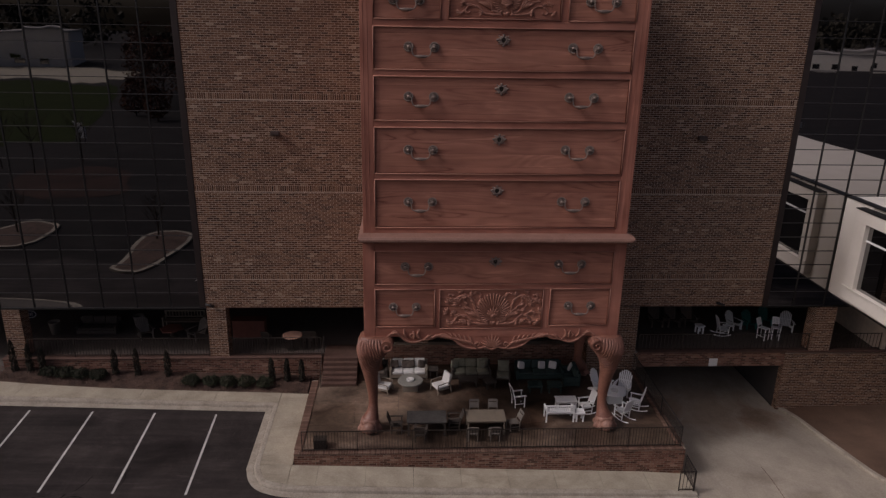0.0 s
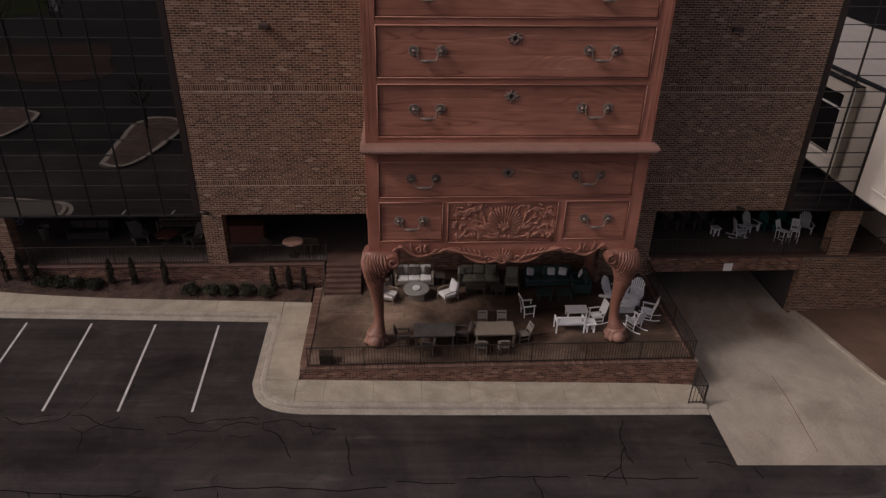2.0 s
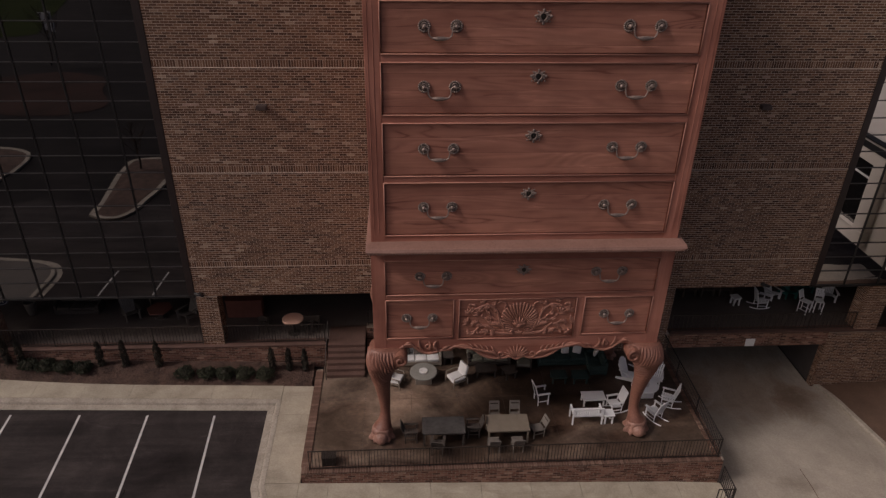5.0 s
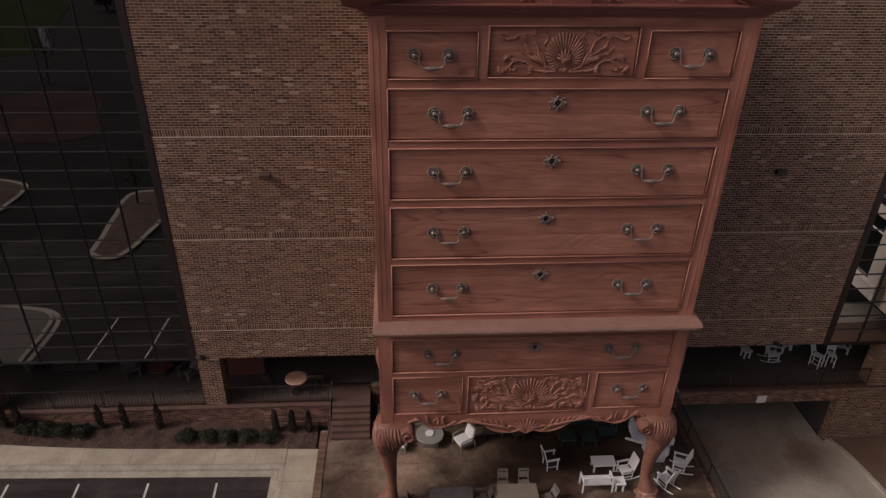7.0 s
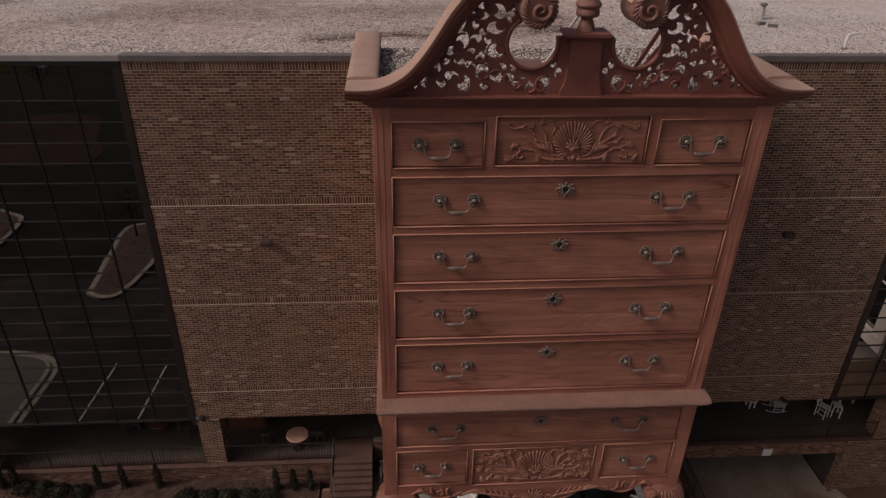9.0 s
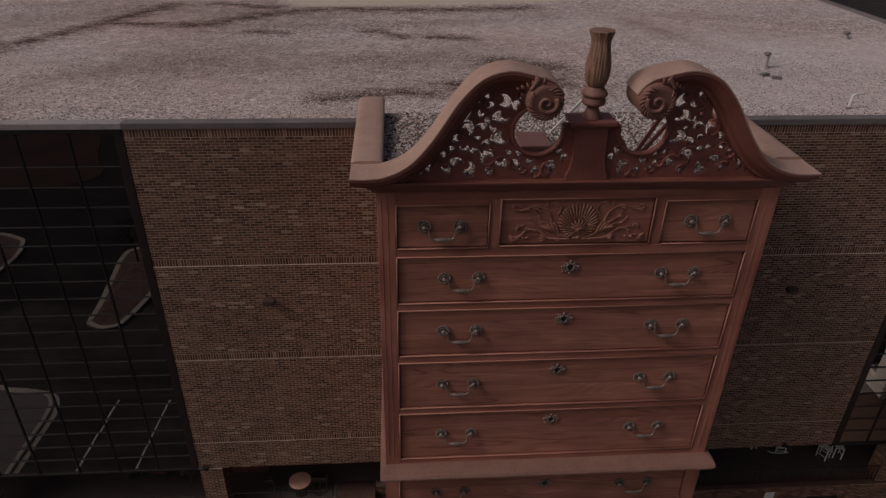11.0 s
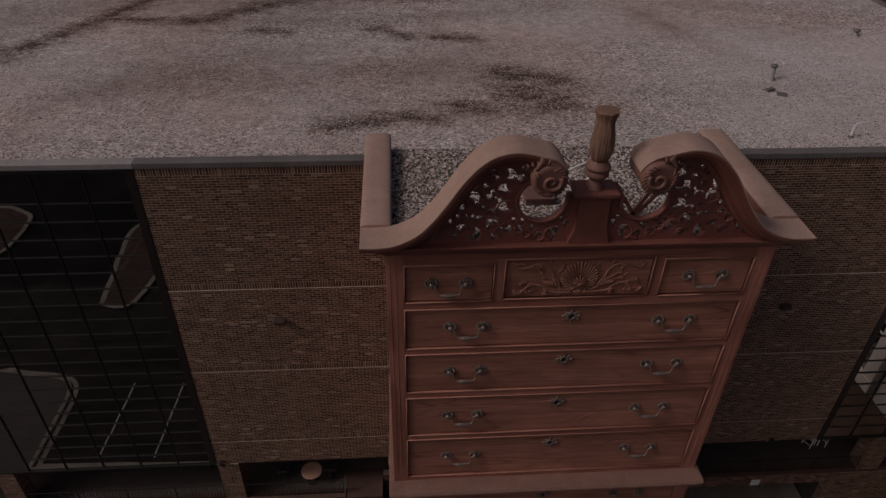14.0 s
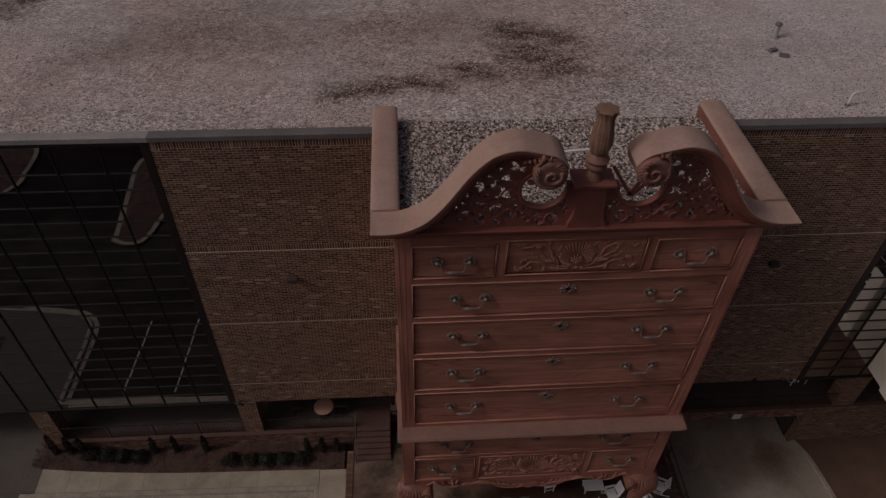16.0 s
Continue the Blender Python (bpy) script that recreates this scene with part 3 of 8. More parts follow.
def tube(bm, pts, radii, n=8, flat=1.0, close=True):
    """A round bar along points; flat squeezes it towards the y axis."""
    pts = [Vector(p) for p in pts]
    k = len(pts)
    if isinstance(radii, (int, float)):
        radii = [radii] * k
    rings, ref = [], None
    for i in range(k):
        d = (pts[min(i + 1, k - 1)] - pts[max(i - 1, 0)]).normalized()
        if ref is None:
            ref = Vector((0, 1, 0)) if abs(d.y) < 0.9 else Vector((1, 0, 0))
        a = (ref - d * ref.dot(d)).normalized()
        ref = a
        b = d.cross(a)
        ring = []
        for j in range(n):
            t = 2 * math.pi * j / n
            ring.append(bm.verts.new(pts[i] + (a * math.cos(t) * flat + b * math.sin(t)) * radii[i]))
        rings.append(ring)
    for i in range(k - 1):
        for j in range(n):
            bm.faces.new((rings[i][j], rings[i][(j + 1) % n], rings[i + 1][(j + 1) % n], rings[i + 1][j]))
    if close:
        bm.faces.new(rings[0][::-1])
        bm.faces.new(rings[-1])
    return bm


def lathe(bm, prof, n=24, cx=0.0, cy=0.0, twist=None):
    """prof: (z, r) rows. twist(theta, z) scales the radius."""
    rings = []
    for z, r in prof:
        ring = []
        for j in range(n):
            t = 2 * math.pi * j / n
            rr = r * (twist(t, z) if twist else 1)
            ring.append(bm.verts.new((cx + rr * math.cos(t), cy + rr * math.sin(t), z)))
        rings.append(ring)
    for i in range(len(rings) - 1):
        for j in range(n):
            bm.faces.new((rings[i][j], rings[i][(j + 1) % n], rings[i + 1][(j + 1) % n], rings[i + 1][j]))
    bm.faces.new(rings[0][::-1])
    bm.faces.new(rings[-1])
    return bm


def smooth_line(pts, n=6):
    """A rounded line through points (Catmull-Rom)."""
    out = []
    P = [pts[0]] + list(pts) + [pts[-1]]
    for i in range(1, len(P) - 2):
        for k in range(n):
            t = k / n
            out.append(tuple(0.5 * (2 * b + (c - a) * t + (2 * a - 5 * b + 4 * c - d) * t * t + (3 * b - a - 3 * c + d) * t ** 3)
                             for a, b, c, d in zip(P[i - 1], P[i], P[i + 1], P[i + 2])))
    out.append(tuple(pts[-1]))
    return out


def clamp(v, a, b):
    return max(a, min(b, v))


def gz(x, y):
    """Height of the paved ground: it falls gently to the east and to the street, and the service drive dips under the building."""
    z = -0.04 * clamp(x, -30, 26) + 0.042 * clamp(y, -14, 6)
    if x > 8.6:
        t = clamp((y + 3.2) / 8.0, 0, 1)
        z -= 1.15 * t * t * (3 - 2 * t)
    return z


# ---- ground ----
WALL_Y = 5.45
GROUND_Z = 0.95


def ground_sheet():
    xs = sorted(set([-900, -400, -200, -120, -80, -60, -45] + [x * 1.0 for x in range(-36, 9)] + [8.58, 8.62] + [x * 1.0 for x in range(9, 30)] + [36, 50, 80, 140, 260, 500, 900]))
    ys = sorted(set([-900, -400, -250, -160, -110, -80, -60, -45] + [y * 1.0 for y in range(-36, 12)] + [16, 24, 40, 80, 160, 400, 900]))
    bm = bmesh.new()
    g = [[bm.verts.new((x, y, gz(x, y) - (0.02 if x > 8.6 and y > -6 else 0))) for x in xs] for y in ys]
    for j in range(len(ys) - 1):
        for i in range(len(xs) - 1):
            bm.faces.new((g[j][i], g[j][i + 1], g[j + 1][i + 1], g[j + 1][i]))
    return solid("ground", bm, M_ASPHALT, "dark worn asphalt of the car park and road", "ground", "structure", smooth=True)


ground_sheet()


def strip(bm, pts, width, lift, zf=gz):
    """A flat ribbon on the ground along points."""
    L, R = [], []
    for i, p in enumerate(pts):
        a, b = pts[max(i - 1, 0)], pts[min(i + 1, len(pts) - 1)]
        dx, dy = b[0] - a[0], b[1] - a[1]
        l = math.hypot(dx, dy) or 1
        nx, ny = -dy / l * width / 2, dx / l * width / 2
        for s, out in ((1, L), (-1, R)):
            x, y = p[0] + s * nx, p[1] + s * ny
            out.append(bm.verts.new((x, y, zf(x, y) + lift)))
    for i in range(len(pts) - 1):
        bm.faces.new((L[i], R[i], R[i + 1], L[i + 1]))


def slab(bm, quad, z_top, thick, zf=gz):
    """A paving slab over four plan corners, following the ground."""
    top = [bm.verts.new((x, y, zf(x, y) + z_top)) for x, y in quad]
    bot = [bm.verts.new((x, y, zf(x, y) + z_top - thick)) for x, y in quad]
    bm.faces.new(top)
    bm.faces.new(bot[::-1])
    n = len(quad)
    for k in range(n):
        bm.faces.new((top[k], bot[k], bot[(k + 1) % n], top[(k + 1) % n]))


# painted bays
def painted_line(x0, y0, x1, y1):
    bm = bmesh.new()
    strip(bm, [(x0 + (x1 - x0) * k / 6, y0 + (y1 - y0) * k / 6) for k in range(7)], 0.095, 0.006)
    return solid("parking_line", bm, M_PAINT, "worn white parking line painted on asphalt", "parking line", "structure")


for k in range(4):
    xk = -13.03 - 2.9 * k
    painted_line(xk, 1.98, xk + 0.2, -3.65)

# cracks and patches in the asphalt
def crack_lines():
    """Wandering cracks: start, heading, length; each row leads on from joints in the old surface."""
    rnd = random.Random(5)
    bm = bmesh.new()
    def wander(x, y, ang, length, w, loose=0.45):
        pts, turn = [(x, y)], 0.0
        n = max(3, int(length / 0.16))
        for _ in range(n):
            turn = turn * 0.6 + rnd.uniform(-loose, loose)
            x, y = x + length / n * math.cos(ang + turn), y + length / n * math.sin(ang + turn)
            pts.append((x, y))
        strip(bm, pts, w, 0.005)
    for x, y, a, l in ((-24, -3.8, -0.06, 4.1), (-19.9, -4.0, -0.10, 1.9), (-18.0, -4.2, 0.54, 0.7), (-17.4, -3.9, -0.04, 3.2), (-14.2, -4.0, -0.04, 4.3), (-9.9, -4.2, -0.08, 3.1),
                       (-16.6, -4.8, 0.70, 1.4), (-13.5, -4.8, 0.05, 3.7), (-9.8, -4.6, -0.69, 1.2), (-8.9, -5.4, -1.37, 0.7), (-6.6, -4.9, -1.57, 2.0),
                       (4.8, -4.0, -1.75, 1.4), (4.5, -5.4, -2.21, 2.0), (4.5, -5.4, -1.54, 0.9), (7.7, -5.2, -0.42, 1.3), (8.9, -5.7, -1.08, 1.5), (7.6, -6.2, -0.08, 1.1)):
        wander(x, y, a, l, 0.036)
    for x, y, a, l in ((-19.0, -4.1, 0.78, 0.8), (-17.2, -4.5, -0.45, 0.7), (-16.7, -4.7, -1.17, 1.0), (-16.9, -2.6, -1.70, 1.0), (-11.1, -4.9, -0.15, 0.9), (-9.9, -4.2, -1.57, 0.4),
                       (-8.1, -4.2, -1.02, 0.7), (-7.8, -4.8, -0.04, 0.9), (-12.6, -5.6, 1.24, 0.5), (-15.6, -2.0, -1.59, 1.5), (6.8, -6.0, -1.79, 0.6)):
        wander(x, y, a, l, 0.024)
    # the seam between two widths of paving has opened all along the lane
    for x, y, a, l in ((-40.0, -7.9, 0.02, 21.4), (-18.6, -7.46, -0.03, 5.5), (-12.5, -7.51, 0.048, 7.6), (-4.6, -7.12, 0.05, 2.2), (-2.0, -6.98, 0.035, 4.0), (2.6, -6.84, 0.04, 4.4)):
        wander(x, y, a, l, 0.04, 0.14)
    for x, y, a, l in ((-17.5, -7.55, -0.9, 0.3), (-16.35, -7.6, -1.3, 1.0), (-10.95, -7.55, -1.6, 0.6), (4.1, -6.4, -2.1, 1.1), (-13.6, -7.5, -2.4, 0.5)):
        wander(x, y, a, l, 0.036)
    for _ in range(16):
        wander(rnd.uniform(-32, 12), rnd.uniform(-22, -8), rnd.choice((0, 1.57, 0.6, -0.5)), rnd.uniform(1, 5), rnd.uniform(0.02, 0.035))
    return solid("asphalt_cracks", bm, M_CRACK, "dark meandering cracks in the asphalt", "cracks", "stuff")


crack_lines()

# ---- kerbs and pavements ----
KERB = [(-60, -7.2), (-36, -5.7), (-29, -4.95), (-26.6, -4.65), (-25.4, -4.25), (-24.75, -3.5), (-24.5, -2.4), (-24.5, 0.0), (-24.5, 2.3), (-18, 2.3), (-10.75, 2.3), (-10.75, 0.0), (-10.75, -2.0), (-10.5, -2.75), (-10.05, -3.3), (-9.3, -3.62), (-8.4, -3.75),
        (-4, -3.75), (0, -3.72), (4, -3.68), (8.75, -3.62)]
KERB = KERB[:2] + smooth_line(KERB[2:8], 4) + KERB[8:12] + smooth_line(KERB[12:17], 4) + KERB[17:]


def offset_path(pts, d):
    """Points moved to the left of the way by d, with mitred corners."""
    out = []
    for i, p in enumerate(pts):
        dirs = []
        for a, b in ((i - 1, i), (i, i + 1)):
            if 0 <= a and b < len(pts):
                v = Vector((pts[b][0] - pts[a][0], pts[b][1] - pts[a][1]))
                dirs.append(v.normalized())
        n = sum((Vector((-v.y, v.x)) for v in dirs), Vector((0, 0)))
        n.normalize()
        c = max(0.35, n.dot(Vector((-dirs[0].y, dirs[0].x))))
        out.append((p[0] + n.x * d / c, p[1] + n.y * d / c))
    return out


def kerb_run():
    """Gutter and kerb as one profile: low gutter, raised back."""
    prof = [(0.0, 0.012), (0.30, 0.035), (0.34, 0.14), (0.40, 0.165), (0.56, 0.17), (0.56, -0.1), (0.0, -0.1)]
    bm = bmesh.new()
    rows = []
    for d, z in prof:
        rows.append([bm.verts.new((x, y, gz(x, y) + z)) for x, y in offset_path(KERB, d)])
    for a in range(len(prof)):
        b = (a + 1) % len(prof)
        for i in range(len(KERB) - 1):
            bm.faces.new((rows[a][i], rows[a][i + 1], rows[b][i + 1], rows[b][i]))
    bm.faces.new([r[0] for r in rows])
    bm.faces.new([r[-1] for r in rows][::-1])
    return solid("kerb", bm, M_KERB, "pale concrete kerb and gutter with dark joint line", "kerb", "structure")


kerb_run()


def kerb_dirt():
    """Broken thin line of grit where the gutter meets the kerb."""
    rnd = random.Random(9)
    bm = bmesh.new()
    for d, w, lift, share in ((0.30, 0.022, 0.05, 0.75), (0.57, 0.012, 0.178, 0.6)):
        line = [p for p in offset_path(KERB, d) if p[0] > -45]
        for a, b in zip(line, line[1:]):
            n = max(1, int(math.hypot(b[0] - a[0], b[1] - a[1]) / 0.5))
            for k in range(n):
                if rnd.random() < share:
                    pts = [(a[0] + (b[0] - a[0]) * u / n, a[1] + (b[1] - a[1]) * u / n) for u in (k, k + 0.5, k + 1)]
                    strip(bm, pts, w * rnd.uniform(0.5, 1.2), lift)
    solid("gutter_dirt", bm, M_GRIT, "thin broken line of dirt caught along the kerb", "dirt", "stuff")


kerb_dirt()


def paving(name, quads, label):
    root = thing(name, pose(0, 0, 0), label, "pavement", kind="structure")
    for q in quads:
        bm = bmesh.new()
        slab(bm, q, 0.165, 0.15)
        part("paving_slab", bm, M_CONC, root)
    return root


def front_slabs():
    out = []
    xs = [-7.65 + 2.06 * k for k in range(8)]
    for a, b in zip(xs, xs[1:] + [8.75]):
        if b - a > 0.2:
            out.append([(a + 0.006, -3.17), (b - 0.006, -3.17), (b - 0.006, -1.88), (a + 0.006, -1.88)])
    out.append([(-8.82, -3.17), (-7.656, -3.17), (-7.656, -1.88), (-8.82, -1.88)])
    out.append([(-10.18, -1.9), (-10.05, -2.55), (-9.7, -2.95), (-9.2, -3.12), (-8.836, -3.17), (-8.836, -1.88)])
    for a in (-1.87, 0.02):
        out.append([(-10.18, a), (-8.8, a), (-8.8, a + 1.88), (-10.18, a + 1.88)])
    out.append([(-10.18, 1.92), (-8.8, 1.92), (-8.8, 3.72), (-10.18, 3.72)])
    return out


def back_edge(x):
    return 3.75 + (0.0 if x > -16 else 0.006 * (x + 16) ** 2)


def side_slabs():
    """Slabs of uneven length between the kerb and the planting bed."""
    out, cuts = [], (-10.2, -11.57, -13.38, -15.2, -17.03, -19.15, -21.3, -22.9, -24.38)
    for x, a in zip(cuts, cuts[1:]):
        out.append([(a + 0.006, 2.88), (x - 0.006, 2.88), (x - 0.006, back_edge(x)), (a + 0.006, back_edge(a))])
    return out


paving("pavement_front", front_slabs(), "pale concrete pavement slabs along the terrace")
paving("pavement_side", side_slabs(), "pale concrete pavement slabs along the planting bed")


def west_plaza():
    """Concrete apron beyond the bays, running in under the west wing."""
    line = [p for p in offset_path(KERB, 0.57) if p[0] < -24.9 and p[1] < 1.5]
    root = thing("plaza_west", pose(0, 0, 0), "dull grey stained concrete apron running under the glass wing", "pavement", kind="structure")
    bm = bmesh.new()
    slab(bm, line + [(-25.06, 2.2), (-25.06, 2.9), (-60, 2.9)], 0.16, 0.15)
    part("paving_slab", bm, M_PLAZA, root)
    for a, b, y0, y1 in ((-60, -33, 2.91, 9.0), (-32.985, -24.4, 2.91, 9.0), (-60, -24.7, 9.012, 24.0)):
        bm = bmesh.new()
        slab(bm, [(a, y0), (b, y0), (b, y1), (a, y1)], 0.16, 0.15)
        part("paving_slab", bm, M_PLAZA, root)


west_plaza()


# service drive
KERB_LINE = [(16.97, 5.6), (17.32, 5.1), (17.68, 4.2), (17.82, 2.8), (17.82, 1.2), (17.8, -0.4), (17.9, -1.6), (18.4, -2.6), (19.6, -3.3), (22, -3.9), (27, -4.4)]


def drive_sheet():
    """Concrete from the terrace flank to the east kerb."""
    bm = bmesh.new()
    ys = [-6.35 + 0.55 * k for k in range(50)]
    def edge(y):
        for (xa, ya), (xb, yb) in zip(KERB_LINE, KERB_LINE[1:]):
            if yb <= y <= ya:
                return xa + (xb - xa) * (ya - y) / (ya - yb) + 0.1
        return 16.9 if y > 0 else 27.0
    g = []
    for y in ys:
        e = edge(y)
        g.append([bm.verts.new((8.78 + (e - 8.78) * k / 16, y, gz(8.8 + (e - 8.78) * k / 16, y) + 0.012)) for k in range(17)])
    for j in range(len(ys) - 1):
        for i in range(16):
            bm.faces.new((g[j][i], g[j][i + 1], g[j + 1][i + 1], g[j + 1][i]))
    solid("driveway", bm, M_DRIVE, "pale stained concrete drive dipping under the building", "driveway", "structure", smooth=True)


drive_sheet()


def drive_joint():
    bm = bmesh.new()
    strip(bm, [(12.45 + 0.05 * k, -5.7 + 0.6 * k) for k in range(9)], 0.03, 0.018)
    return solid("drive_joint", bm, M_STRAW, "sand-filled joint in the concrete drive", "joint", "structure")


drive_joint()


def drive_kerb():
    pts = smooth_line(KERB_LINE, 5)
    bm = bmesh.new()
    L, R = offset_path(pts, 0.0), offset_path(pts, 0.22)
    ring = []
    for (x0, y0), (x1, y1) in zip(L, R):
        z = gz(x0, y0)
        ring.append([bm.verts.new((x0, y0, z - 0.1)), bm.verts.new((x0, y0, z + 0.12)), bm.verts.new((x0 + (x1 - x0) * 0.15, y0 + (y1 - y0) * 0.15, z + 0.15)), bm.verts.new((x1, y1, z + 0.15)), bm.verts.new((x1, y1, z - 0.1))])
    for a, b in zip(ring, ring[1:]):
        for k in range(4):
            bm.faces.new((a[k], b[k], b[k + 1], a[k + 1]))
    solid("kerb_drive", bm, M_KERB, "pale concrete kerb curving along the drive", "kerb", "structure")
    # bank of pine straw between the kerb and the building
    bm = bmesh.new()
    rows = []
    for (x0, y0) in R[1:]:
        row = []
        for k in range(9):
            t = k / 8
            x, y = x0 + (31 - x0) * t, y0 + (5.4 - y0) * t * t * 0.9 + (5.4 - y0) * 0.1 * t
            z = gz(x0, y0) + 0.13 + 0.35 * t + 0.1 * noise.noise((x * 0.5, y * 0.5, 3))
            row.append(bm.verts.new((x, y, z)))
        rows.append(row)
    for a, b in zip(rows, rows[1:]):
        for k in range(8):
            bm.faces.new((a[k], b[k], b[k + 1], a[k + 1]))
    solid("straw_bank", bm, M_STRAW, "bank of orange-brown pine straw beside the drive", "ground cover", "stuff", smooth=True)


drive_kerb()


# ---- brickwork ----
COURSE, LENGTH, JOINT = 0.1024, 0.31, 0.0185


def brick_cells(w, h, soldiers=(), u0=0.0, v0=0.0, keep=None):
    """Cells (u, v, du, dv) of running bond over a w x h panel; soldier courses stand at the given heights."""
    out = []
    v, row = 0.0, 0
    sold = sorted(s - v0 for s in soldiers)
    while v < h - 0.02:
        s = [q for q in sold if abs(q - v) < COURSE * 0.6]
        if s:
            top = min(v + 0.30, h)
            u = 0.0
            while u < w - 0.02:
                out.append((u, v, min(COURSE, w - u), top - v))
                u += COURSE
            v = top
            continue
        top = min(v + COURSE, h)
        u = -LENGTH / 2 if row % 2 else 0.0
        while u < w - 0.02:
            a, b = max(u, 0), min(u + LENGTH, w)
            if b - a > 0.03:
                out.append((a, v, b - a, top - v))
            u += LENGTH
        v, row = top, row + 1
    return [c for c in out if keep is None or keep(c[0] + u0, c[1] + v0)]


def brick_faces(cells, org, ud, vd, nd, rng, proud=0.005):
    """Vertices and quads of bricks on a panel, each a little uneven."""
    V, F = [], []
    o, ud, vd, nd = Vector(org), Vector(ud), Vector(vd), Vector(nd)
    j = JOINT / 2
    for u, v, du, dv in cells:
        p = proud + rng.uniform(-0.002, 0.002)
        b = len(V)
        for d in (0.0, p):
            for a, c in ((u + j, v + j), (u + du - j, v + j), (u + du - j, v + dv - j), (u + j, v + dv - j)):
                V.append(tuple(o + ud * a + vd * c + nd * d))
        F += [(b + 4, b + 5, b + 6, b + 7)]
        for k in range(4):
            F.append((b + k, b + (k + 1) % 4, b + 4 + (k + 1) % 4, b + 4 + k))
    return V, F


def brick_stuff(panels, parent, material, seed):
    """panels: (cells, origin, u, v, normal). One joined mesh of real bricks under the wall."""
    rng = random.Random(seed)
    V, F = [], []
    for cells, o, u, v, n in panels:
        a, b = brick_faces(cells, o, u, v, n, rng)
        k = len(V)
        V += a
        F += [tuple(i + k for i in f) for f in b]
    me = bpy.data.meshes.new("brickwork")
    me.from_pydata(V, [], F)
    me.materials.append(material)
    ob = new("brickwork", me)
    ob.parent = parent
    ob["kind"] = "stuff"
    return ob


X, Y, Z = (1, 0, 0), (0, 1, 0), (0, 0, 1)
NX, NY = (-1, 0, 0), (0, -1, 0)
BANDS = (6.28, 10.83, 15.24, 20.27)
WALL_L, WALL_R, WALL_B, WALL_T = -14.1, 15.15, 4.72, 20.56


def front_wall():
    root = link_mesh("wall_front", B(WALL_L + 0.01, WALL_R - 0.01, WALL_Y, WALL_Y + 0.4, WALL_B + 0.01, WALL_T + 0.1), M_MORTAR)
    tagged(root, "tall brown brick wall with soldier-course bands", "wall", kind="structure")
    def keep(x, z):
        return abs(x) > 5.2 and not (-11.0 < x < -7.2 and 18.0 < z < 20.2)
    cells = brick_cells(WALL_R - WALL_L, WALL_T - WALL_B, BANDS, WALL_L, WALL_B, keep)
    brick_stuff([(cells, (WALL_L, WALL_Y, WALL_B), X, Z, NY),
                 (brick_cells(0.4, WALL_T - WALL_B, BANDS, 0, WALL_B), (WALL_L, WALL_Y + 0.4, WALL_B), NY, Z, NX)], root, M_BRICK, 1)
    for v in BANDS[:3]:
        for a, b in ((WALL_L - 0.012, -5.75), (5.75, WALL_R)):
            part("band_ledge", B(a, b, WALL_Y - 0.014, WALL_Y, v - 0.018, v + 0.006), M_MORTAR, root)
    return root


wall_front = front_wall()


# ---- building: roof, glass wings, porch level ----
PORCH_Z = 1.92
SOFFIT_Z = 4.72
ROOF_L, ROOF_R, ROOF_BACK, ROOF_Z = -60.0, 22.4, 62.0, 20.72


def roof():
    bm = bmesh.new()
    box(bm, ROOF_L, ROOF_R, WALL_Y + 0.42, ROOF_BACK, ROOF_Z - 0.3, ROOF_Z - 0.02)
    solid("roof", bm, M_GRAVEL, "flat roof covered in pale stained gravel", "roof", "structure")
    for nm, x0, x1, mt, lab in (("coping_west", ROOF_L, WALL_L, M_PALECOPING, "pale worn metal coping over the glass wing"),
                                ("coping_wall", WALL_L + 0.003, -6.35, M_DARKMETAL, "dark metal coping on the brick wall"),
                                ("coping_wall_east", 6.35, ROOF_R, M_DARKMETAL, "dark metal coping on the brick wall")):
        bm = bmesh.new()
        prism(bm, [(WALL_Y - 0.05, WALL_T + 0.02), (WALL_Y - 0.05, ROOF_Z + 0.05), (WALL_Y - 0.02, ROOF_Z + 0.07), (WALL_Y + 0.38, ROOF_Z + 0.05), (WALL_Y + 0.42, ROOF_Z + 0.0), (WALL_Y + 0.42, WALL_T + 0.02)], x0, x1, "x")
        solid(nm, bm, mt, lab, "coping", "structure")
    bm = bmesh.new()
    box(bm, ROOF_R, ROOF_R + 0.3, WALL_Y, ROOF_BACK, ROOF_Z - 0.6, ROOF_Z + 0.12, 0.02)
    solid("coping_east", bm, M_DARKMETAL, "dark metal coping along the roof edge", "coping", "structure")
    bm = bmesh.new()
    box(bm, ROOF_L, ROOF_R, ROOF_BACK - 0.2, ROOF_BACK + 0.2, -3, ROOF_Z + 0.1)
    box(bm, ROOF_R + 0.02, ROOF_R + 0.28, WALL_Y + 0.1, ROOF_BACK, -3, ROOF_Z - 0.62)
    solid("wall_back", bm, M_MORTAR, "plain rear and side walls of the building", "wall", "structure")


roof()


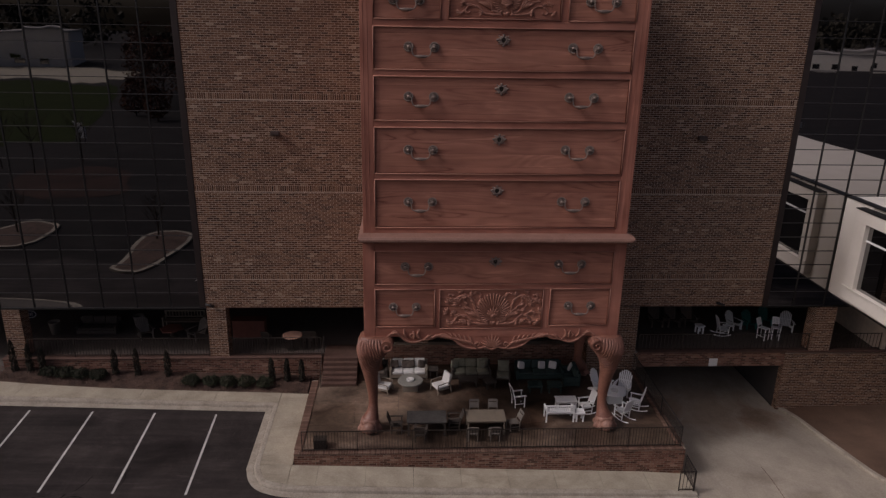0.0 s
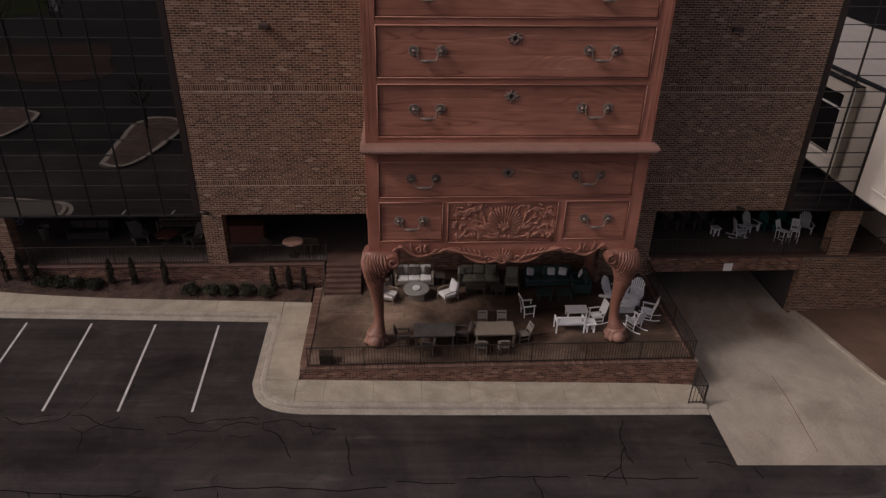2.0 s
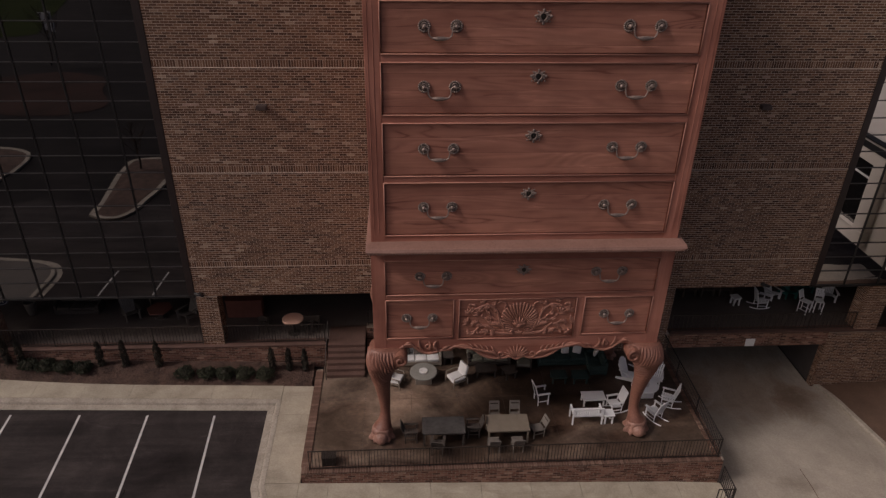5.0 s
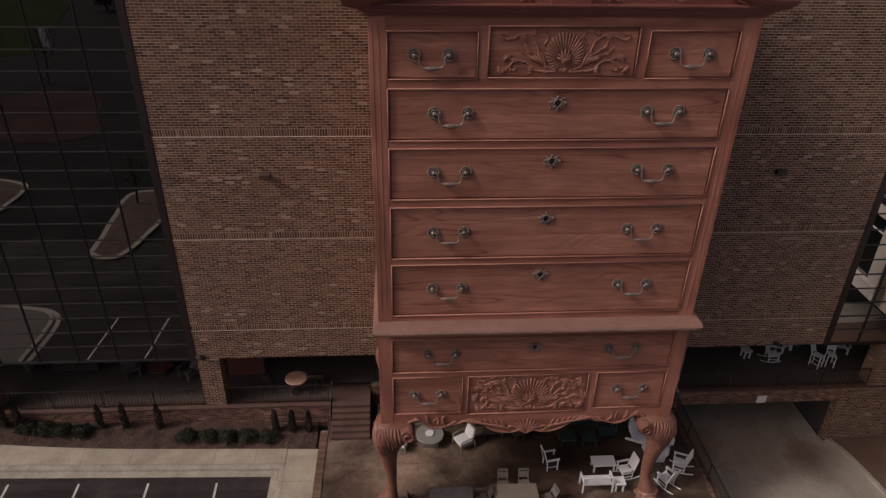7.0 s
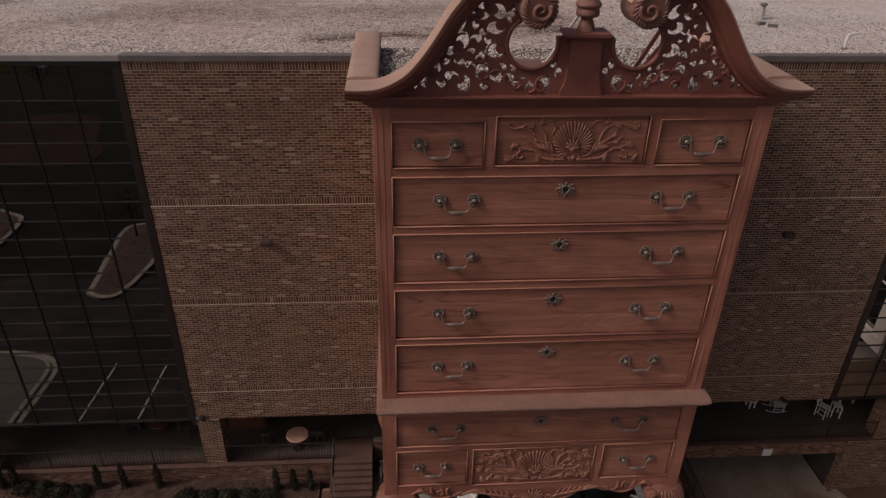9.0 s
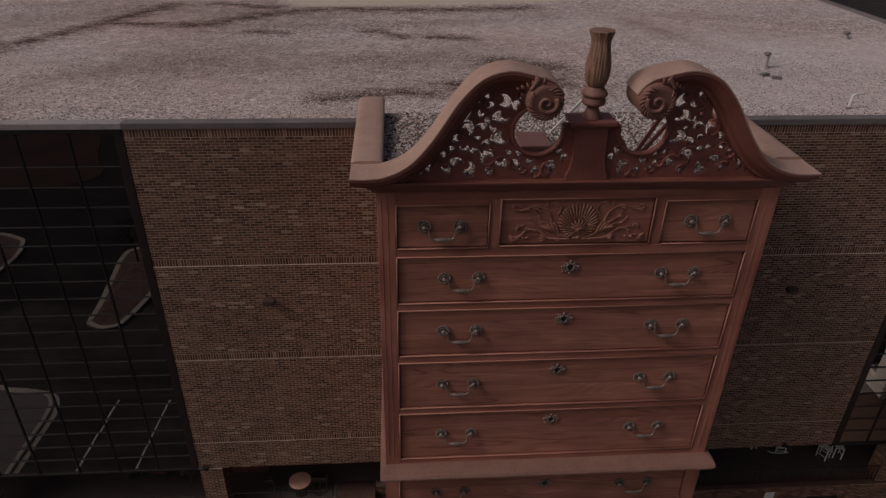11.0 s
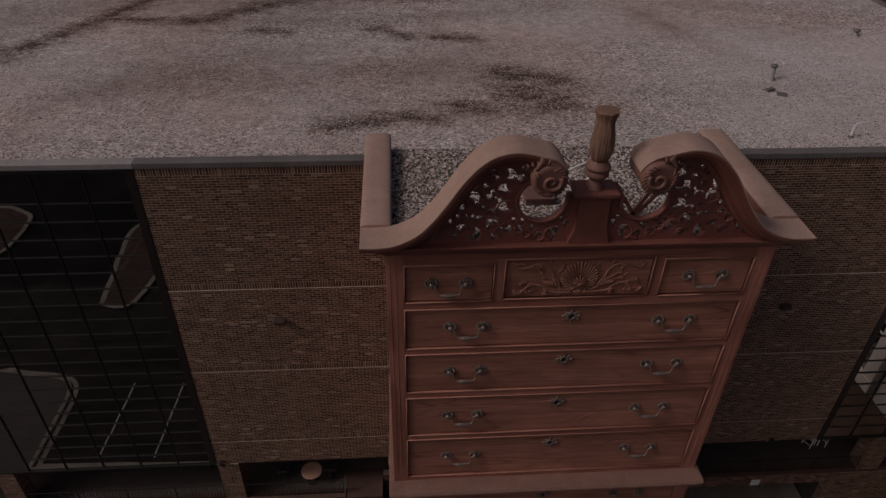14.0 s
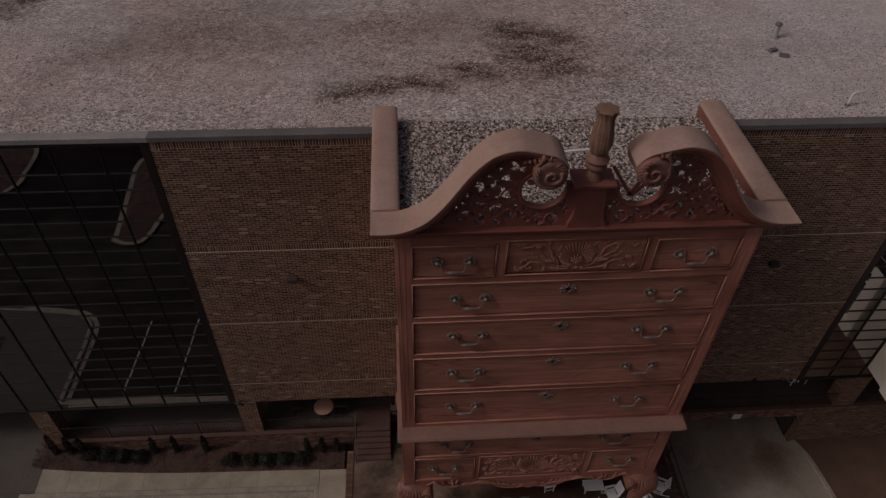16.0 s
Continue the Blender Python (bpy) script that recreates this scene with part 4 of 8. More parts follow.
def glass_wing(name, x0, x1, start, step, zs_top, label, glass):
    """Curtain wall: one reflective pane between each pair of mullions, bright transoms, dark mullions."""
    root = link_mesh(name, B(x0, x1, WALL_Y + 0.12, WALL_Y + 0.3, SOFFIT_Z + 0.05, WALL_T), M_SOFFIT)
    tagged(root, label, "curtain wall", kind="structure")
    xs = []
    x = start
    while x0 < x < x1:
        xs.append(x)
        x += step
    edges = sorted([x0] + xs + [x1])
    zs = []
    z = zs_top
    while z > SOFFIT_Z + 0.15:
        zs.append(z)
        z -= 0.76
    zedges = sorted([SOFFIT_Z] + zs + [WALL_T])
    rng = random.Random(3)
    panes = 0
    rest = bmesh.new()
    for a, b in zip(edges, edges[1:]):
        for c, d in zip(zedges, zedges[1:]):
            near = max(abs(a), abs(b)) < 24.5
            tilt = [rng.uniform(-0.0016, 0.0016) for _ in range(2)]
            bm = bmesh.new() if near else rest
            mid, hz = (a + b) / 2, (c + d) / 2
            vs = [bm.verts.new((px, WALL_Y + 0.03 + tilt[0] * (px - mid) + tilt[1] * (pz - hz), pz)) for px, pz in ((a, c), (b, c), (b, d), (a, d))]
            ws = [bm.verts.new((v.co.x, v.co.y + 0.02, v.co.z)) for v in vs]
            bm.faces.new(vs)
            bm.faces.new(ws[::-1])
            for k in range(4):
                bm.faces.new((vs[k], ws[k], ws[(k + 1) % 4], vs[(k + 1) % 4]))
            if near and panes < 290:
                part("pane", bm, glass, root)
                panes += 1
    if rest.verts:
        o = part("far_panes", rest, glass, root)
        o["kind"] = "stuff"
    for x in xs:
        part("mullion", B(x - 0.03, x + 0.03, WALL_Y - 0.012, WALL_Y + 0.06, SOFFIT_Z + 0.04, WALL_T - 0.13), M_MULLION, root)
    for z in zs:
        part("transom", B(x0, x1, WALL_Y - 0.015, WALL_Y + 0.05, z - 0.014, z + 0.014), M_TRANSOM, root)
    jx = (x0, x0 + 0.3) if x0 > 0 else (x1 - 0.3, x1)
    part("jamb", B(*jx, WALL_Y - 0.02, WALL_Y + 0.1, SOFFIT_Z + 0.04, WALL_T - 0.13, 0.01), M_JAMB, root, "dark brown metal jamb")
    part("bottom_rail", B(x0, x1, WALL_Y - 0.04, WALL_Y + 0.1, SOFFIT_Z - 0.05, SOFFIT_Z + 0.03), M_MULLION, root)
    part("head_rail", B(x0, x1, WALL_Y - 0.04, WALL_Y + 0.1, WALL_T - 0.12, WALL_T + 0.015), M_MULLION, root)
    return root


glass_wing("window_west", -60.0, WALL_L - 0.01, WALL_L - 1.77, -1.69, 19.23, "dark reflective glass curtain wall with thin mullions", M_GLASS)
glass_wing("window_east", WALL_R + 0.01, ROOF_R, WALL_R + 1.72, 1.69, 19.23, "reflective glass curtain wall with brightened reflections and thin mullions", M_GLASS_BRIGHT)


def brick_block(name, x0, x1, y0, y1, z0, z1, label, cat="wall", kind="structure", mat=None, faces="FRL"):
    """A solid pier or wall faced with bricks in front (F), on the right (R) and left (L)."""
    root = link_mesh(name, B(x0 + 0.01, x1 - 0.01, y0 + 0.01, y1, z0, z1 - 0.004), M_MORTAR_DARK if mat else M_MORTAR)
    tagged(root, label, cat, kind=kind)
    ps = []
    h = z1 - z0
    if "F" in faces:
        ps.append((brick_cells(x1 - x0, h), (x0, y0 + 0.01, z0), X, Z, NY))
    if "R" in faces:
        ps.append((brick_cells(y1 - y0, h), (x1 - 0.01, y0, z0), Y, Z, X))
    if "L" in faces:
        ps.append((brick_cells(y1 - y0, h), (x0 + 0.01, y1, z0), NY, Z, NX))
    if "T" in faces:
        ps.append((brick_cells(x1 - x0, y1 - y0), (x0, y0, z1 - 0.006), X, Y, Z))
    brick_stuff(ps, root, mat or M_BRICK, int(abs(x0 * 7 + z1 * 3)))
    return root


def porch():
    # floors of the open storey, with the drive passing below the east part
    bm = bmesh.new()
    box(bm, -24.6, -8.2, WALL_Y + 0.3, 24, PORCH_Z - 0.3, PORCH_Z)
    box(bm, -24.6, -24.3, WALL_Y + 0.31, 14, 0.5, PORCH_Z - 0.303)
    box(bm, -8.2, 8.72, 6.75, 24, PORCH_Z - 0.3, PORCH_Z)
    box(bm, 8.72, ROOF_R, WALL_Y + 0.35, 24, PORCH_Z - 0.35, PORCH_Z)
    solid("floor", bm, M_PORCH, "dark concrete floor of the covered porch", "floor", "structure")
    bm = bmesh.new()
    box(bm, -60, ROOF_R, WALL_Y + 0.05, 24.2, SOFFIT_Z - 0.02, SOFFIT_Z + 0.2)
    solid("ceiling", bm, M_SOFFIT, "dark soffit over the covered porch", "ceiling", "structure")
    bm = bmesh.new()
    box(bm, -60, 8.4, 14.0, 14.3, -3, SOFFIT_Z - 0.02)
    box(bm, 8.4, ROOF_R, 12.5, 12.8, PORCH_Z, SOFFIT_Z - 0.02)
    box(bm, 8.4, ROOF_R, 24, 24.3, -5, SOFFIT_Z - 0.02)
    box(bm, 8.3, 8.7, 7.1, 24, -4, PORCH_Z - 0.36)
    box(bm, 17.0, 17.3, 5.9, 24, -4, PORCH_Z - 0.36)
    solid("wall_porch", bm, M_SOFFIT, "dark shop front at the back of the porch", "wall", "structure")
    # retaining wall of the west porch
    brick_block("wall_retaining", -24.6, -8.3, WALL_Y - 0.18, WALL_Y + 0.3, 0.1, PORCH_Z - 0.02, "red-brown weathered brick retaining wall below the porch", faces="FR", mat=M_BRICK_RED)
    bm = bmesh.new()
    box(bm, -24.62, -8.28, WALL_Y - 0.21, WALL_Y + 0.32, PORCH_Z - 0.02, PORCH_Z + 0.05, 0.015)
    solid("ledge_porch", bm, M_REDSTEP, "red-brown brick ledge on the retaining wall", "ledge", "structure")
    brick_block("pier_west", WALL_L, -13.12, WALL_Y - 0.02, WALL_Y + 0.75, PORCH_Z + 0.05, SOFFIT_Z - 0.03, "brown brick pier carrying the wall", "pier")
    brick_block("pier_far_west", -24.3, -23.4, WALL_Y - 0.02, WALL_Y + 0.75, PORCH_Z + 0.05, SOFFIT_Z - 0.03, "brown brick pier below the glass wing", "pier")
    brick_block("pier_mid", -3.45, -2.65, 6.5, 7.2, PORCH_Z + 0.05, SOFFIT_Z - 0.03, "brown brick pier behind the terrace", "pier")
    brick_block("pier_behind_chest", 5.9, 8.55, WALL_Y + 0.02, 6.2, 1.0, SOFFIT_Z - 0.03, "brown brick pier beside the chest", "pier")
    brick_block("pier_east", 18.25, 19.4, WALL_Y - 0.02, WALL_Y + 0.8, 2.0, SOFFIT_Z - 0.03, "brown brick pier below the glass wing", "pier")
    brick_block("wall_terrace_back", -6.4, 8.7, 6.3, 6.7, 0.6, 2.12, "red-brown brick parapet behind the terrace seating", faces="F", mat=M_BRICK_RED)
    # beam over the drive and wall east of it
    brick_block("beam_drive", 8.72, 16.95, WALL_Y - 0.06, WALL_Y + 0.35, 1.18, 1.98, "brown brick beam over the service drive", "beam", faces="F", mat=M_BRICK_RED)
    brick_block("wall_east", 16.95, 31, WALL_Y - 0.06, WALL_Y + 0.35, -3.0, 1.9, "brown brick wall east of the drive", faces="FL")
    bm = bmesh.new()
    box(bm, 8.72, 31, WALL_Y - 0.1, WALL_Y + 0.4, 1.98, 2.06, 0.015)
    solid("ledge_east", bm, M_REDSTEP, "red-brown ledge above the drive opening", "ledge", "structure")
    brick_block("wall_terrace_flank", 8.32, 8.72, WALL_Y + 0.0, 7.0, -3.0, 1.98, "brown brick flank wall of the drive opening", faces="FR")


porch()


def shop_window(x0, x1, z0, z1):
    t = thing("shop_window", pose(x0, 13.98, z0), "dark shop window at the back of the porch", "window")
    w, h = x1 - x0, z1 - z0
    part("window_frame", box(box(box(box(bmesh.new(), 0, w, -0.06, 0, 0, 0.08), 0, w, -0.06, 0, h - 0.08, h), 0, 0.08, -0.06, 0, 0.08, h - 0.08), w - 0.08, w, -0.06, 0, 0.08, h - 0.08), M_MULLION, t)
    part("pane", B(0.08, w - 0.08, -0.04, -0.02, 0.08, h - 0.08), M_GLASS, t)


for k in range(6):
    shop_window(-23.5 + 3.1 * k, -20.7 + 3.1 * k, PORCH_Z + 0.3, SOFFIT_Z - 0.5)


def railing(name, x0, y0, x1, y1, z, h, label, step=0.13, post=2.45, mat=None):
    """Iron railing of posts, two rails and single pickets."""
    L = math.hypot(x1 - x0, y1 - y0)
    ang = math.degrees(math.atan2(y1 - y0, x1 - x0))
    t = thing(name, pose(x0, y0, z, 0, 0, ang), label, "railing")
    mt = mat or M_IRON
    part("top_rail", B(0, L, -0.02, 0.02, h - 0.035, h, 0.006), mt, t)
    part("bottom_rail", B(0, L, -0.016, 0.016, 0.08, 0.11), mt, t)
    n = max(1, round(L / post))
    first = None
    for k in range(n + 1):
        x = L * k / n
        if first is None:
            first = part("post", B(-0.018, 0.018, -0.018, 0.018, 0, h + 0.01, 0.004), mt, t)
        else:
            twin("post", first, t, pose(x, 0, 0))
    m = int(L / step)
    pk = None
    for k in range(1, m):
        if pk is None:
            pk = part("picket", B(-0.009, 0.009, -0.009, 0.009, 0.11, h - 0.04), mt, t)
            pk.matrix_basis = pose(L * k / m, 0, 0)
        else:
            twin("picket", pk, t, pose(L * k / m, 0, 0))
    return t


# ---- terrace ----
T_L, T_R, T_F, T_TOP = -8.72, 8.62, -1.86, 0.9


def terrace():
    bm = bmesh.new()
    box(bm, T_L + 0.3, T_R - 0.3, T_F + 0.3, 6.4, -0.5, T_TOP + 0.018)
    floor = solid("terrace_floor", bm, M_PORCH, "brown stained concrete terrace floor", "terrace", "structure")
    xs = [T_L + 0.3 + (T_R - T_L - 0.6) * k / 8 for k in range(9)]
    ys = [T_F + 0.3 + (6.1 - T_F) * k / 4 for k in range(5)]
    for a, b in zip(xs, xs[1:]):
        for c, d in zip(ys, ys[1:]):
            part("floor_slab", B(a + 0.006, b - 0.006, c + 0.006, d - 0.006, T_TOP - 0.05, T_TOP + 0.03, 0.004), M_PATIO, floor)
    root = link_mesh("wall_terrace", B(T_L + 0.01, T_R - 0.01, T_F + 0.01, T_F + 0.3, -1.2, T_TOP), M_MORTAR_DARK)
    tagged(root, "low red-brown brick wall round the terrace", "wall", kind="structure")
    h = T_TOP + 1.2
    ps = [(brick_cells(T_R - T_L, h), (T_L, T_F + 0.01, -1.2), X, Z, NY),
          (brick_cells(8.2, h + 1.5), (T_R - 0.01, T_F, -2.7), Y, Z, X),
          (brick_cells(6.4, h), (T_L + 0.01, 4.55, -1.2), NY, Z, NX)]
    brick_stuff(ps, root, M_BRICK_RED, 11)
    part("flank", B(T_R - 0.3, T_R - 0.01, T_F + 0.3, 6.4, -2.7, T_TOP), M_MORTAR, root)
    part("flank", B(T_L + 0.01, T_L + 0.3, T_F + 0.3, 4.6, -1.2, T_TOP), M_MORTAR, root)
    bm = bmesh.new()
    box(bm, T_L, T_R, T_F, T_F + 0.31, T_TOP, T_TOP + 0.06)
    box(bm, T_L, T_L + 0.29, T_F + 0.312, 4.6, T_TOP, T_TOP + 0.06)
    box(bm, T_R - 0.29, T_R, T_F + 0.312, 6.2, T_TOP, T_TOP + 0.06)
    cop = solid("terrace_coping", bm, M_MORTAR_DARK, "worn red-brown brick coping of the terrace wall", "coping", "structure")
    first = part("brick", B(-0.051, 0.051, -0.175, 0.175, 0.0, 0.05, 0.008), M_BRICK_COPE, cop)
    first.matrix_basis = pose(T_L + 0.06, T_F + 0.155, T_TOP + 0.03)
    rng = random.Random(6)
    spots = [(T_L + 0.06 + 0.112 * k, T_F + 0.155, 0) for k in range(1, int((T_R - T_L) / 0.112))]
    spots += [(T_L + 0.145, T_F + 0.4 + 0.112 * k, 90) for k in range(int((4.2 - T_F) / 0.112))]
    spots += [(T_R - 0.145, T_F + 0.4 + 0.112 * k, 90) for k in range(int((5.8 - T_F) / 0.112))]
    for x, y, a in spots:
        twin("brick", first, cop, pose(x, y + rng.uniform(-0.006, 0.006), T_TOP + 0.03 + rng.uniform(-0.004, 0.004), rng.uniform(-1, 1), 0, a + rng.uniform(-1, 1)))
    railing("railing", T_L + 0.35, T_F + 0.16, T_R - 0.2, T_F + 0.16, T_TOP + 0.075, 1.02, "black iron railing along the terrace front")
    railing("railing", T_R - 0.2, T_F + 0.2, T_R - 0.14, 5.9, T_TOP + 0.075, 1.02, "black iron railing along the terrace side")
    # short railing down beside the drive
    railing("railing", 8.62, -3.15, 8.66, T_F - 0.1, gz(8.5, -2.6) + 0.165, 1.0, "short black iron railing at the pavement corner")
    railing("railing", 7.95, -3.12, 8.6, -3.12, gz(8.5, -3.1) + 0.165, 1.0, "short black iron railing at the pavement end", post=0.65)
    railing("railing", -23.3, WALL_Y + 0.02, -14.15, WALL_Y + 0.02, PORCH_Z + 0.05, 1.05, "dark iron railing along the porch edge", step=0.15)
    railing("railing", -13.08, WALL_Y + 0.02, -8.35, WALL_Y + 0.02, PORCH_Z + 0.05, 1.05, "dark iron railing along the porch edge")
    railing("railing", -6.3, 6.6, 8.3, 6.6, 2.12, 0.9, "dark iron railing behind the terrace", step=0.2)
    railing("railing", 8.75, WALL_Y + 0.1, 18.2, WALL_Y + 0.1, 2.06, 1.0, "dark iron railing above the drive opening", step=0.2)
    railing("railing", 19.45, WALL_Y + 0.1, 22.3, WALL_Y + 0.1, 2.06, 1.0, "dark iron railing above the east wall", step=0.2)


terrace()


def steps():
    t = thing("stairs", pose(-8.2, 3.98, T_TOP + 0.03), "red-brown stained steps up to the porch", "stairs", kind="structure")
    for k in range(6):
        part("step", B(0, 1.78, 0.25 * k, 1.85 if k < 5 else 2.9, 0.165 * k, 0.165 * (k + 1), 0.012), M_REDSTEP, t)
    bm = bmesh.new()
    tube(bm, [(-0.02, -0.1, 0), (-0.02, -0.1, 0.95), (-0.02, 1.9, 1.95), (-0.02, 1.9, 1.0)], 0.022, 6)
    part("handrail", bm, M_IRON, t)


steps()


def planting_bed():
    bm = bmesh.new()
    xs = [-24.5 + 0.65 * k for k in range(25)]
    rows = []
    for x in xs:
        y0 = back_edge(x) - 0.02
        rows.append([bm.verts.new((x, y0 + (5.3 - y0) * t, gz(x, y0) + 0.15 + 0.22 * t + (0.05 * noise.noise((x, t * 3, 0)) if 0 < t < 1 else 0))) for t in (0, 0.2, 0.4, 0.6, 0.8, 1.0)] if y0 < 5.2 else None)
    rows = [r for r in rows if r]
    for a, b in zip(rows, rows[1:]):
        for k in range(5):
            bm.faces.new((a[k], b[k], b[k + 1], a[k + 1]))
    solid("planting_bed", bm, M_MULCH, "bed of brown wood mulch below the wall", "planting bed", "stuff", smooth=True)


planting_bed()


# ---- the giant highboy chest ----
CX = -0.04
BASE = T_TOP + 0.03
chest = thing("giant_highboy_chest", pose(CX, 0.0, BASE), "giant reddish-brown carved wooden highboy chest of drawers", "chest of drawers")


def cz(z):
    return z - BASE


def cbox(bm, x0, x1, y0, y1, z0, z1, bev=0.0):
    return box(bm, x0, x1, y0, y1, cz(z0), cz(z1), bev)


HALF = 5.62
FACE = 0.10


def case_parts():
    # upper and lower carcass, with stiles and rails standing proud of a recessed core
    part("upper_case", cbox(bmesh.new(), -HALF, HALF, FACE + 0.17, 5.4, 10.4, 20.9), M_CASE, chest, smooth=False)
    part("lower_case", cbox(bmesh.new(), -HALF - 0.04, HALF + 0.04, FACE + 0.17, 5.4, 5.95, 10.3), M_CASE, chest)
    for s in (-1, 1):
        a, b = sorted((s * HALF, s * 5.1 - 0.015))
        part("stile", cbox(bmesh.new(), a, b, FACE - 0.02, FACE + 0.175, 10.3, 20.85, 0.02), M_CASE, chest)
        a, b = sorted((s * (HALF + 0.04), s * 5.16 - 0.005))
        part("stile", cbox(bmesh.new(), a, b, FACE - 0.02, FACE + 0.175, 5.6, 10.15, 0.02), M_CASE, chest)
        # fluted quarter column on the stile
        bm = bmesh.new()
        for k in range(2):
            x = s * (5.33 + 0.17 * k)
            tube(bm, [(x, FACE - 0.018, cz(10.75)), (x, FACE - 0.018, cz(20.5))], 0.014, 6)
        part("fluting", bm, M_CASE, chest)
    for z0, z1 in ((18.655, 18.925), (16.805, 17.055), (14.815, 15.085), (12.685, 12.925), (20.445, 20.9), (10.3, 10.635)):
        part("rail", cbox(bmesh.new(), -5.115, 5.085, FACE - 0.01, FACE + 0.175, z0, z1, 0.012), M_CASE_X, chest)
    for z0, z1 in ((7.86, 8.085), (9.585, 10.12), (5.6, 5.995)):
        part("rail", cbox(bmesh.new(), -5.165, 5.155, FACE - 0.01, FACE + 0.175, z0, z1, 0.012), M_CASE_X, chest)
    for x0, x1, z0, z1 in ((-2.515, -2.215, 18.928, 20.442), (2.125, 2.425, 18.928, 20.442), (-2.575, -2.365, 5.998, 7.857), (2.175, 2.485, 5.998, 7.857)):
        part("divider", cbox(bmesh.new(), x0, x1, FACE - 0.011, FACE + 0.175, z0, z1, 0.012), M_CASE, chest)
    for x0, x1, z0, z1 in ((-5.115, -2.518, 20.295, 20.442), (2.428, 5.085, 20.335, 20.442), (-5.165, -2.578, 5.998, 6.085), (2.488, 5.155, 5.998, 6.125)):
        part("rail", cbox(bmesh.new(), x0, x1, FACE - 0.01, FACE + 0.175, z0, z1, 0.004), M_CASE_X, chest)


case_parts()


def bead_frame(bm, x0, x1, z0, z1, r):
    """Round beading with mitred corners."""
    y = FACE - 0.03
    for a, b in (((x0, z0), (x1, z0)), ((x1, z0), (x1, z1)), ((x1, z1), (x0, z1)), ((x0, z1), (x0, z0))):
        tube(bm, [(a[0], y, a[1]), (b[0], y, b[1])], r, 8)
        bmesh.ops.create_icosphere(bm, subdivisions=1, radius=r, matrix=Matrix.Translation((a[0], y, a[1])))


def rosette(bm, x, z, r, petals, knob=True):
    """Flat daisy: a dark sunk disc, a ring of petals, a beaded inner ring and a knob; the disc's faces take the second material."""
    k = len(bm.faces)
    prism(bm, [(x + r * 0.92 * math.cos(2 * math.pi * q / 24), z + r * 0.92 * math.sin(2 * math.pi * q / 24)) for q in range(24)], -0.022, 0.0)
    bm.faces.ensure_lookup_table()
    for f in bm.faces[k:]:
        f.material_index = 1
    for q in range(petals):
        a = 2 * math.pi * q / petals
        c, s = math.cos(a), math.sin(a)
        tube(bm, [(x + r * u * c, y, z + r * u * s) for u, y in ((0.68, -0.025), (0.80, -0.04), (0.90, -0.04), (0.98, -0.022))], [0.11 * r, 0.165 * r, 0.175 * r, 0.12 * r], 6, flat=0.6)
    ring = [(x + r * 0.5 * math.cos(2 * math.pi * q / 16), -0.032, z + r * 0.5 * math.sin(2 * math.pi * q / 16)) for q in range(17)]
    tube(bm, ring, 0.11 * r, 6)
    if knob:
        tube(bm, [(x, -0.02, z), (x, -0.09, z), (x, -0.135, z), (x, -0.15, z)], [0.2 * r, 0.2 * r, 0.3 * r, 0.18 * r], 10)


def pull_mesh():
    """Bail handle with two rosettes, 1 m between the posts."""
    bm = bmesh.new()
    for s in (-0.5, 0.5):
        rosette(bm, s, 0.0, 0.20, 16)
    pts = smooth_line([(-0.5, -0.13, 0.0), (-0.41, -0.15, 0.0), (-0.37, -0.16, -0.08), (-0.355, -0.17, -0.22), (-0.28, -0.18, -0.325), (-0.14, -0.18, -0.35), (0, -0.18, -0.355),
                       (0.14, -0.18, -0.35), (0.28, -0.18, -0.325), (0.355, -0.17, -0.22), (0.37, -0.16, -0.08), (0.41, -0.15, 0.0), (0.5, -0.13, 0.0)], 4)
    n = len(pts)
    tube(bm, pts, [0.024 + 0.046 * math.exp(-((k - (n - 1) / 2) / (n * 0.11)) ** 4) for k in range(n)], 10)
    for x in (-0.205, 0.205):
        tube(bm, [(x - 0.02, -0.18, -0.34), (x + 0.02, -0.18, -0.34)], 0.047, 10)
    for s in (-0.5, 0.5):
        bmesh.ops.create_icosphere(bm, subdivisions=2, radius=0.075, matrix=Matrix.Translation((s, -0.11, 0.0)))
    return bm


